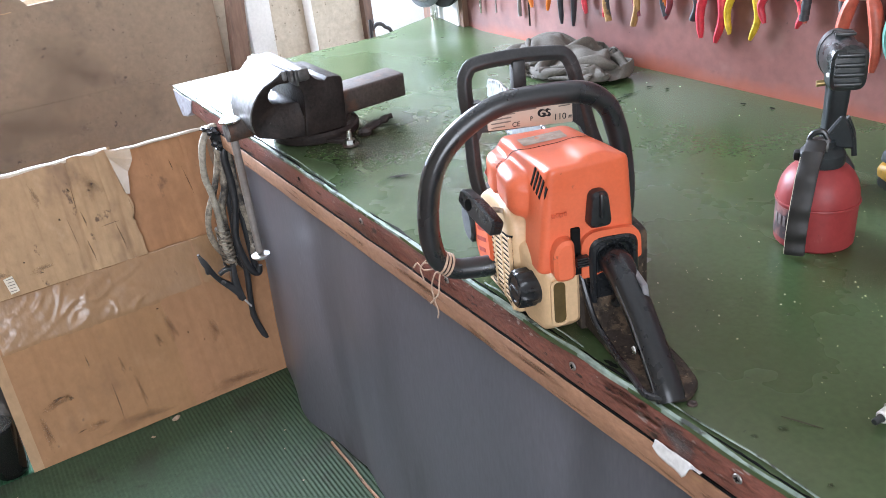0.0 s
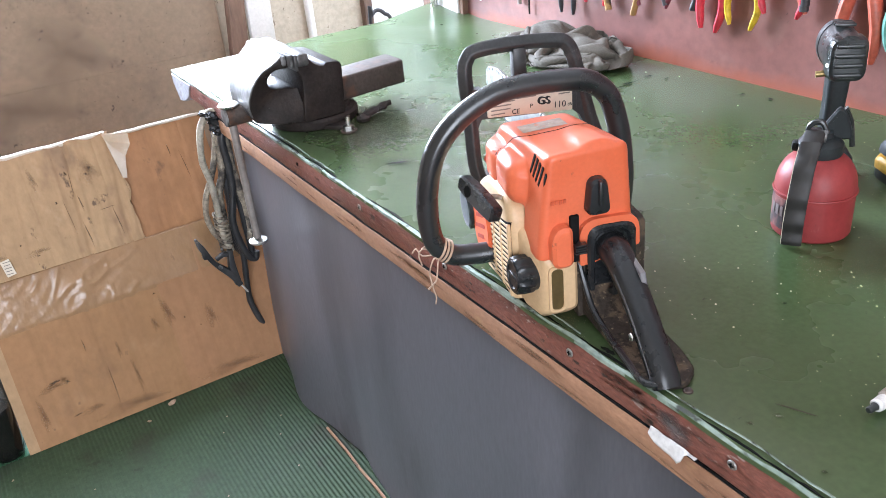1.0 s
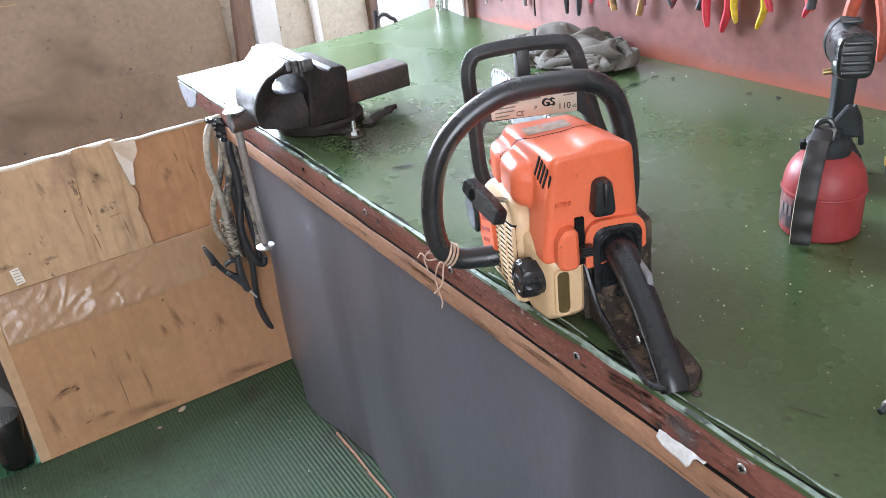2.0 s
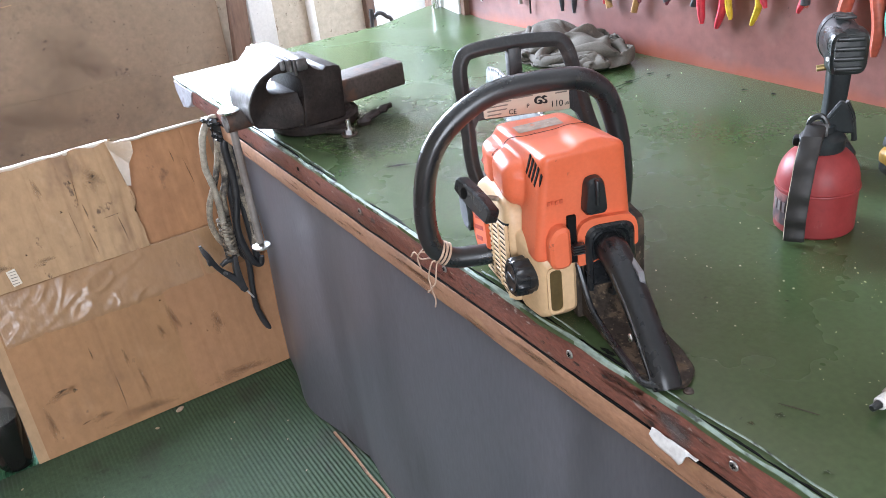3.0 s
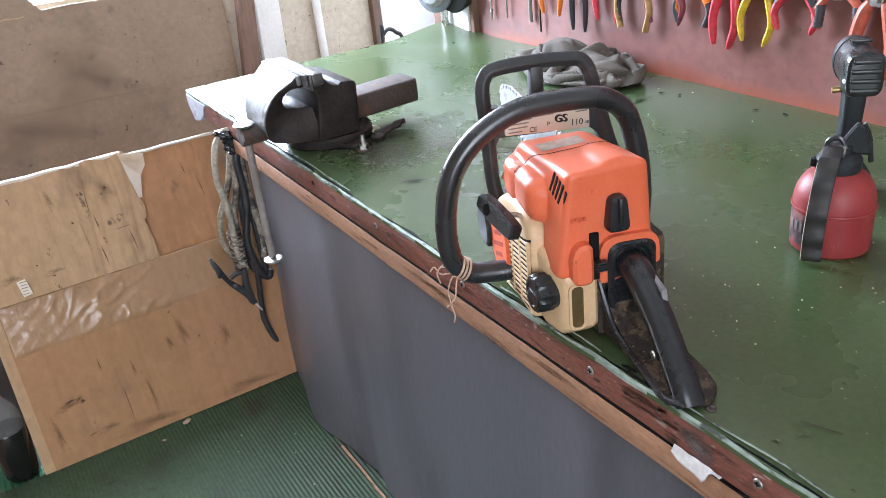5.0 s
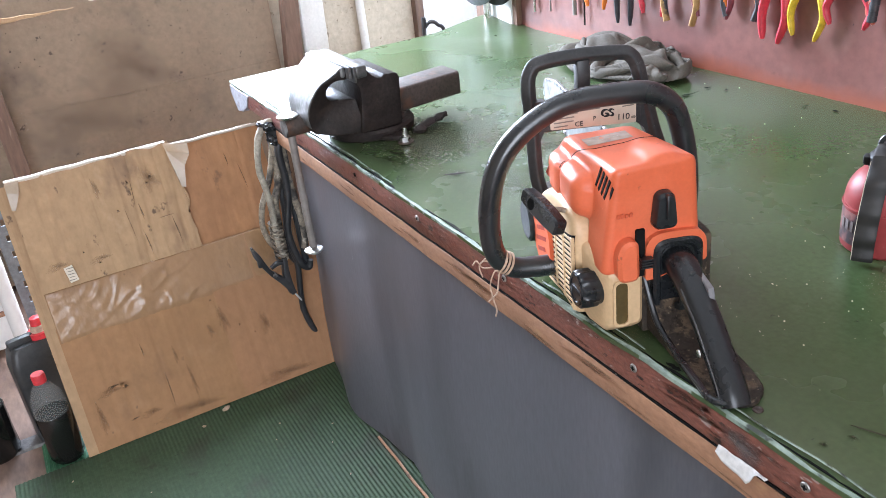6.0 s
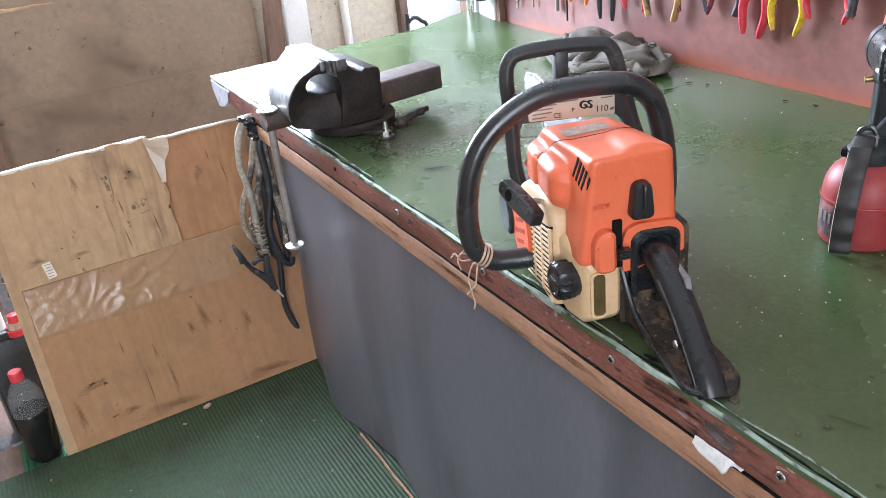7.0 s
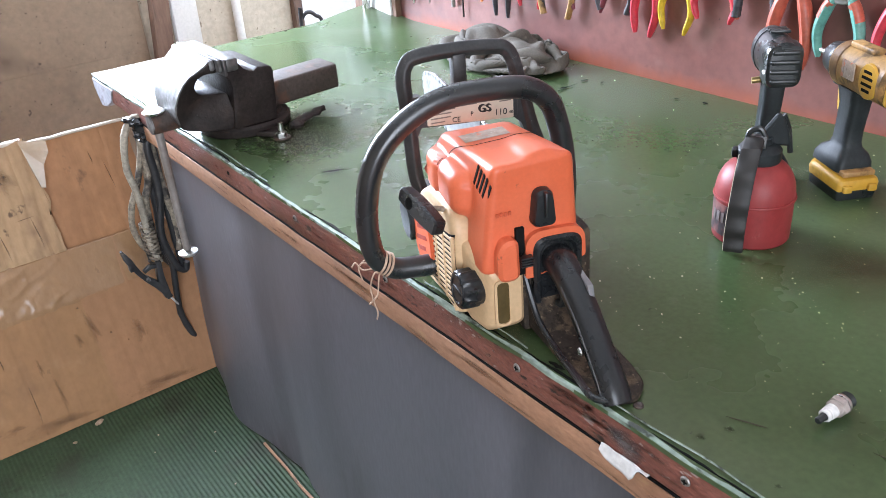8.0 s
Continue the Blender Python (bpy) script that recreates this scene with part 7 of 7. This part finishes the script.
stk = part("sticker", box(B(), (0.0122, 0.078, 0.340), (0.0010, 0.016, 0.030), 0.0004, 1, Matrix.Rotation(radians(8), 4, "X")), "label", boxc, "small torn printed sticker")
for q in range(5):
    part("print_bar", box(B(), (0.0129, 0.078, 0.329 + q * 0.0055), (0.0006, 0.012 - 0.002 * (q % 2), 0.0014)), "ink_grey", stk, smooth=False)


M["card_spot"] = film_mat("dark_card_stain", (0.105, 0.060, 0.034), 0.01, 0.65, 0.8)
M["card_line"] = film_mat("dark_card_crease", (0.17, 0.094, 0.048), 0.01, 0.60, 0.8)


def stain(y_, z_, l_, h_, a_, m_="card_spot"):
    x_ = 0.004 * noise.noise((y_ * 5, z_ * 5, 3 if z_ > 0.32 else 1)) + (0.0062 if z_ > 0.32 and y_ < 0.32 else (-0.0058 if z_ > 0.32 else 0.0002))
    if z_ > 0.32 and y_ > 0.32:
        x_ = 0.004 * noise.noise((y_ * 5, z_ * 5, 2)) - 0.0058
    o = part("stain", prism(B(), [(c, d) for c, d in circle(0.0130, 18)], "x", 0.0, 0.0003), m_, boxc, smooth=False)
    o.matrix_local = Matrix.Translation((x_ + 0.0016, y_, z_)) @ Matrix.Rotation(radians(a_), 4, "X") @ Matrix.Diagonal((1, l_ / 0.015, h_ / 0.015, 1))


for st in ((0.080, 0.1125, 0.030, 0.0075, 12), (0.102, 0.106, 0.012, 0.010, 4), (0.100, 0.0400, 0.022, 0.0026, 8), (0.265, 0.4755, 0.009, 0.008, 20), (0.2565, 0.4655, 0.007, 0.005, -20), (0.222, 0.4755, 0.006, 0.012, 5), (0.191, 0.428, 0.006, 0.007, 0), (0.322, 0.499, 0.010, 0.005, -25),
           (0.110, 0.372, 0.005, 0.005, 0), (0.132, 0.345, 0.008, 0.003, 0), (0.340, 0.145, 0.005, 0.005, 0), (0.365, 0.120, 0.004, 0.004, 0), (0.300, 0.210, 0.006, 0.004, 0)):
    stain(*st)
# thin darker lines along the creases and dents
for st in ((0.2315, 0.416, 0.0040, 0.038, 4), (0.2262, 0.356, 0.0034, 0.058, 5), (0.2845, 0.366, 0.0030, 0.066, 5), (0.2262, 0.455, 0.0020, 0.060, -5), (0.316, 0.455, 0.0022, 0.110, 7), (0.205, 0.400, 0.0012, 0.090, 4), (0.272, 0.3945, 0.044, 0.0016, 3), (0.1765, 0.070, 0.0030, 0.085, 0), (0.150, 0.160, 0.003, 0.030, 2), (0.418, 0.470, 0.003, 0.030, 4), (0.440, 0.430, 0.0022, 0.070, 6)):
    stain(*st, "card_line")

M["card_dirt"] = film_mat("brown_card_dirt", (0.110, 0.060, 0.031), 0.02, 0.22, 0.8)


def card_dirt(y_, z_, wide, high, a_):
    """A soft smear on the card: its middle, half width, half height and lean."""
    if z_ < 0.32:
        x_ = 0.004 * noise.noise((y_ * 5, z_ * 5, 1)) + 0.0012
    else:
        x_ = 0.004 * noise.noise((y_ * 5, z_ * 5, 3)) + 0.0080
    o = part("dirt_smear", prism(B(), [(c, d) for c, d in circle(0.026, 20)], "x", 0.0, 0.0002), "card_dirt", boxc, smooth=False)
    o.matrix_local = Matrix.Translation((x_, y_, z_)) @ Matrix.Rotation(radians(a_), 4, "X") @ Matrix.Diagonal((1, wide / 0.02, high / 0.02, 1))


for sm in ((0.283, 0.152, 0.010, 0.024, 4), (0.312, 0.165, 0.016, 0.050, 4), (0.222, 0.070, 0.007, 0.055, 3), (0.205, 0.130, 0.006, 0.030, 0), (0.130, 0.040, 0.034, 0.012, 8), (0.075, 0.105, 0.040, 0.010, 8), (0.20, 0.020, 0.110, 0.020, 1), (0.40, 0.018, 0.100, 0.018, 1), (0.045, 0.060, 0.012, 0.050, 0), (0.39, 0.13, 0.020, 0.040, 0),
           (0.262, 0.470, 0.030, 0.040, 6), (0.060, 0.360, 0.034, 0.012, 8), (0.135, 0.352, 0.034, 0.010, 8), (0.165, 0.480, 0.010, 0.034, 5)):
    card_dirt(*sm)

# ---- cables hanging under the bench corner ----
cabl = thing("jumper_cables", "bundle of taped and black cables hanging under the bench", "cables", Matrix.Translation((-1.29, 0.010, 0)))
for dx, pts, r, mt in (
    (0.012, [(0.478, 0.530), (0.462, 0.532), (0.442, 0.505), (0.432, 0.450), (0.437, 0.407), (0.439, 0.373), (0.438, 0.326), (0.438, 0.286), (0.446, 0.254)], 0.0074, "tape_pale"),
    (0.010, [(0.486, 0.520), (0.486, 0.501), (0.476, 0.473), (0.478, 0.418), (0.475, 0.372), (0.463, 0.318), (0.464, 0.278), (0.475, 0.233), (0.489, 0.220), (0.494, 0.235)], 0.0082, "cable"),
    (0.000, [(0.484, 0.515), (0.488, 0.470), (0.486, 0.377), (0.487, 0.309), (0.488, 0.248), (0.488, 0.224), (0.480, 0.222)], 0.0080, "cable"),
    (0.004, [(0.484, 0.500), (0.485, 0.420), (0.489, 0.371), (0.494, 0.334), (0.494, 0.290), (0.490, 0.262)], 0.0088, "tape_cream"),
    (-0.006, [(0.474, 0.520), (0.469, 0.475), (0.449, 0.412), (0.428, 0.372), (0.419, 0.332), (0.425, 0.296), (0.444, 0.258)], 0.0068, "tape_cream"),
    (-0.002, [(0.476, 0.520), (0.468, 0.416), (0.453, 0.374), (0.449, 0.322), (0.449, 0.270)], 0.0085, "tape_cream"),
    (-0.010, [(0.472, 0.520), (0.472, 0.440), (0.470, 0.340), (0.462, 0.260), (0.470, 0.234)], 0.0090, "cable"),
    (0.006, [(0.462, 0.270), (0.468, 0.234), (0.462, 0.169), (0.461, 0.126), (0.471, 0.082), (0.484, 0.050), (0.490, 0.012)], 0.0072, "cable"),
):
    part("cable", tube(B(), [(dx, y, z) for y, z in pts], r * 0.86, [1 + 0.12 * noise.noise((q * 1.7, r * 900, dx * 300)) for q in range(24)], n=12, k=7), mt, cabl)
bm = B()
wp_ = spline([(0.012, 0.456, 0.536), (0.016, 0.468, 0.526), (0.016, 0.474, 0.508), (0.014, 0.472, 0.488)], 6)
loft(bm, [[(p.x + (0.012 + 0.008 * noise.noise((c * 2, d * 2, i * 0.55))) * c, p.y + (0.014 + 0.010 * noise.noise((c * 2.2, d * 2.2, i * 0.6 + 7))) * d, p.z + 0.006 * noise.noise((c * 3, d * 3, i * 0.8))) for c, d in circle(1.0 if 1 < i < len(wp_) - 3 else 0.55, 16)] for i, p in enumerate(wp_)])
part("wrap", bm, "bag_black", cabl, "crumpled black plastic wrap")
part("binding", tube(B(), [(0.004 + 0.014 * math.cos(t), 0.441 + 0.011 * math.sin(t), 0.337 - 0.009 * t / (2 * math.pi) + 0.002 * math.cos(t * 1.3)) for t in [j * math.pi / 4 for j in range(73)]], 0.0030, n=6, k=2), "tape_cream", cabl, "strip of grey cloth wound round the bundle")
part("hook", tube(B(), [(0.0, 0.505, 0.520), (0.0, 0.480, 0.512), (0.0, 0.462, 0.518), (0.0, 0.458, 0.530)], 0.0035, n=8), "steel_dark", cabl)
csec = [(p.x, p.y) for p in round_poly([(-0.0065, -0.009), (0.0065, -0.009), (0.0065, 0.009), (-0.0065, 0.009)], 0.003, 2)]
part("clamp_jaw", sweep(B(), [(0.022, 0.381, 0.304), (0.022, 0.389, 0.281), (0.022, 0.406, 0.243), (0.022, 0.432, 0.210), (0.022, 0.444, 0.183)], csec, [0.35, 0.9, 0.7, 1.1, 0.9], up=(1, 0, 0)), "cable", cabl, "black spring clamp")
part("clamp_tooth", box(B(), (0.024, 0.390, 0.268), (0.012, 0.008, 0.016), 0.002), "cable", cabl)
part("clamp_arm", sweep(B(), [(0.022, 0.440, 0.262), (0.022, 0.437, 0.229), (0.022, 0.441, 0.187)], csec, [0.7, 1.0, 1.0], up=(1, 0, 0)), "cable", cabl)
part("clamp_bridge", sweep(B(), [(0.022, 0.410, 0.250), (0.022, 0.425, 0.256), (0.022, 0.440, 0.252)], csec, [0.5, 0.6, 0.6], up=(1, 0, 0)), "cable", cabl)
part("clamp_rivet", cyl(B(), (0.020, 0.413, 0.236), (0.033, 0.413, 0.236), 0.0045, 0.004, 10), "iron_bare", cabl)
part("lead_wire", tube(B(), [(0.020, 0.443, 0.186), (0.016, 0.452, 0.168), (0.008, 0.462, 0.148)], 0.002, n=6), "paper", cabl)

# ---- floor mat and odds on it ----
mat_t = thing("rubber_mat", "ribbed green rubber mat, dusty, on the floor", "mat")
bm = B()
prof = []
y = -0.13
while y < 0.52:
    prof += [(y + 0.0074 * q / 6, 0.0008 + 0.0008 * math.sin(2 * math.pi * q / 6)) for q in range(6)]
    y += 0.0074
prof = [(-0.131, -0.008)] + [(a, b - 0.002) for a, b in prof] + [(y, -0.008)]
rings = []
for i in range(41):
    x = -1.256 + 2.6 * i / 40
    d = 0.003 * noise.noise((x * 4, 1, 1))
    rings.append([(x, a, b + (d * 0.15 if b > -0.005 else -0.0035)) for a, b in prof])
part("ribs", loft(bm, rings), "mat", mat_t)
dm = thing("small_mat", "dark green ribbed offcut of mat under the bottles", "mat")
bm = B()
prof = [(-0.076, -0.012)]
y = -0.076
while y < 0.02:
    prof += [(y, -0.007), (y + 0.003, -0.007), (y + 0.004, -0.004), (y + 0.008, -0.004), (y + 0.009, -0.007)]
    y += 0.0105
prof.append((y, -0.012))
loft(bm, [[(x, a, b) for a, b in prof] for x in (-1.36, -1.258)])
part("ribs", bm, "mat_dark", dm, smooth=False)
for i in range(26):
    x, y = random.uniform(-1.2, -0.6), random.uniform(-0.1, 0.46)
    if i == 0:
        x, y = -1.205, 0.21
    if i == 1:
        x, y = -1.232, 0.262
    s = random.uniform(0.0015, 0.004) if i > 1 else (0.005, 0.010)[i]
    c = thing("crumb", "pale crumb of debris on the rubber mat", "debris", Matrix.Translation((x, y, 0.0012)) @ Matrix.Rotation(random.uniform(0, 6), 4, "Z"), "crumbs on the mat")
    bm = B()
    loft(bm, [[(a * s, b * s * 0.6, h * s) for a, b in circle(q, 7)] for h, q in ((0, 0.7), (0.35, 1.0), (0.6, 0.5))])
    part("chip", bm, "string" if i % 5 or i < 2 else "paper", c)


lath = thing("floor_lath", "thin splintered wooden lath on the floor along the bench", "lath")
part("strip", loft(B(), [[(x_, YF - 0.009 + 0.002 * noise.noise((x_ * 15, 2, 2)) + dy, 0.001 + dz) for dy, dz in ((-0.0022, 0), (-0.0018, 0.003), (0.0018, 0.0035), (0.0022, 0))] for x_ in [-0.97 + 0.9 * q / 40 for q in range(41)]]), "brown_rail", lath)

# ---- bottles, canister and rack by the box ----
def bottle(at, label, r=0.041, h=0.205, level=0.105, cap=True):
    t = thing("bottle", label, "bottle", Matrix.Translation(at), "oil bottles by the box")
    prof = [(0.0, 0.0), (r * 0.85, 0.0), (r, 0.010), (r * 0.97, 0.06), (r, 0.075), (r, level + 0.008), (r * 0.95, level + 0.014), (r * 0.98, level + 0.022), (r * 0.90, h - 0.050), (r * 0.62, h - 0.030), (0.0110, h - 0.020), (0.0105, h - 0.010), (0.0, h - 0.010)]
    o = part("shell", lathe(B(), prof, 28), "bottle", t, "clear crinkled plastic")
    o.visible_shadow = False
    part("oil", lathe(B(), [(0.0, 0.0004), (r * 0.86, 0.0004), (r * 1.012, 0.010), (r * 0.985, 0.06), (r * 1.012, 0.075), (r * 1.012, level), (r * 0.98, level + 0.0015), (0.0, level + 0.0015)], 28), "oil", t, "dark used oil")
    if cap:
        part("cap", lathe(B(), [(0.0, h - 0.018), (0.0120, h - 0.018), (0.0123, h - 0.004), (0.011, h), (0.0, h)], 24), "red_cap", t, "red screw cap")
    return t


bottle((-1.290, -0.031, -0.004), "plastic bottle with red cap half full of dark oil", 0.031, 0.190, 0.105)
bottle((-1.39, -0.150, -0.012), "clear plastic bottle with dark oil on the floor", 0.04, 0.26, 0.11)
jc = thing("canister", "dark grey oil canister with red and yellow cap", "canister", Matrix.Translation((-1.405, -0.030, -0.012)) @ Matrix.Rotation(radians(12), 4, "Z") @ Matrix.Scale(0.90, 4))
bm = B()
loft(bm, [[(p.x, p.y, z) for p in round_poly([(-0.035 * s, -0.055 * s), (0.035 * s, -0.055 * s), (0.035 * s, 0.055 * s), (-0.035 * s, 0.055 * s)], 0.014, 4)] for z, s in ((0.0, 0.92), (0.006, 1.0), (0.19, 1.0), (0.225, 0.86), (0.235, 0.7))])
part("body", bm, "jerry", jc)
part("carry_handle", box2(B(), (-0.010, -0.045, 0.225), (0.010, 0.01, 0.250), 0.006), "jerry", jc)
part("neck", lathe(B(), [(0.0, 0.232), (0.024, 0.232), (0.024, 0.248), (0.0, 0.248)], 24, "z", (0, 0.024, 0)), "red_cap", jc)
part("cap_band", lathe(B(), [(0.0, 0.248), (0.017, 0.248), (0.016, 0.262), (0.0, 0.262)], 24, "z", (0, 0.024, 0)), "string", jc)
part("spout", lathe(B(), [(0.0, 0.262), (0.013, 0.262), (0.011, 0.278), (0.0, 0.280)], 24, "z", (0, 0.024, 0)), "red_cap", jc)
rk = thing("slotted_post", "grey slotted steel angle post of a rack", "rack post", Matrix.Translation((-1.485, 0.0, -0.012)))
bm = B()
box2(bm, (0, -0.024, 0), (0.003, -0.0090, 0.62))
box2(bm, (0, -0.0022, 0), (0.003, 0.006, 0.62))
for i in range(19):
    box2(bm, (0, -0.0092, i * 0.033), (0.003, -0.0020, 0.020 + i * 0.033))
part("web", bm, "paint_grey", rk, smooth=False)
part("flange", box2(B(), (-0.036, -0.024, 0), (-0.0005, -0.021, 0.62)), "paint_grey", rk)
fs_ = thing("floor_strip", "scuffed dark metal strip lying on the floor boards", "metal strip")
part("strip", loft(B(), [[(-1.412 + dx, y, -0.0118 + dz) for dx, dz in ((0, 0), (0.004, 0.004), (0.042, 0.004), (0.046, 0))] for y in [-0.30 + 0.25 * q / 10 for q in range(11)]]), "iron_worn", fs_)
wf = thing("picture_frame", "brown wooden frame round a white panel by the wall", "frame", Matrix.Translation((-1.796, -0.085, 0.10)))
part("backing_panel", box2(B(), (0.0, -0.20, 0.0), (0.006, 0.0, 0.072), 0.001), "white_wall", wf)
for lo, hi in (((-0.20, -0.012), (0.026, 0.0)), ((-0.20, 0.072), (0.026, 0.084)), ((0.0, 0.0), (0.026, 0.072))):
    part("moulding", box2(B(), (0.0, lo[0], lo[1]), (0.012, hi[0], hi[1]), 0.002), "brown_rail", wf)
structure("trim_leg", prism(B(), [(0.022, 0.0), (0.070, 0.0), (0.060, 0.62), (0.026, 0.62)], "x", XL + 0.062, XL + 0.090, 0.002), "brown_wood", "dark brown timber leg by the cardboard sheet", "timber")
structure("trim_shelf", box2(B(), (XL + 0.001, -0.60, 0.29), (-1.55, -0.085, 0.305), 0.002), "white_board", "pale shelf board beside the box", "shelf")
# made-up white board that gives the bright glare behind the canister
structure("trim_low_board", box2(B(), (-1.83, -0.75, 0.0), (-1.80, -0.085, 0.285), 0.002), "white_wall", "white board added behind the canister in place of bright glare", "board")
pl_ = thing("pipe_upright", "white painted pipe standing by the cardboard sheet", "pipe", Matrix.Translation((-1.70, -0.065, -0.012)))
part("pipe", cyl(B(), (0, 0, 0), (0, 0.01, 0.75), 0.016, 0.016, 16), "white_wall", pl_)

# ---- everything to its true size ----
for ob in list(scene.objects):
    if ob.parent is None and ob.type in {"MESH", "EMPTY"}:
        ob.matrix_basis = Matrix.Scale(SIZE, 4) @ ob.matrix_basis
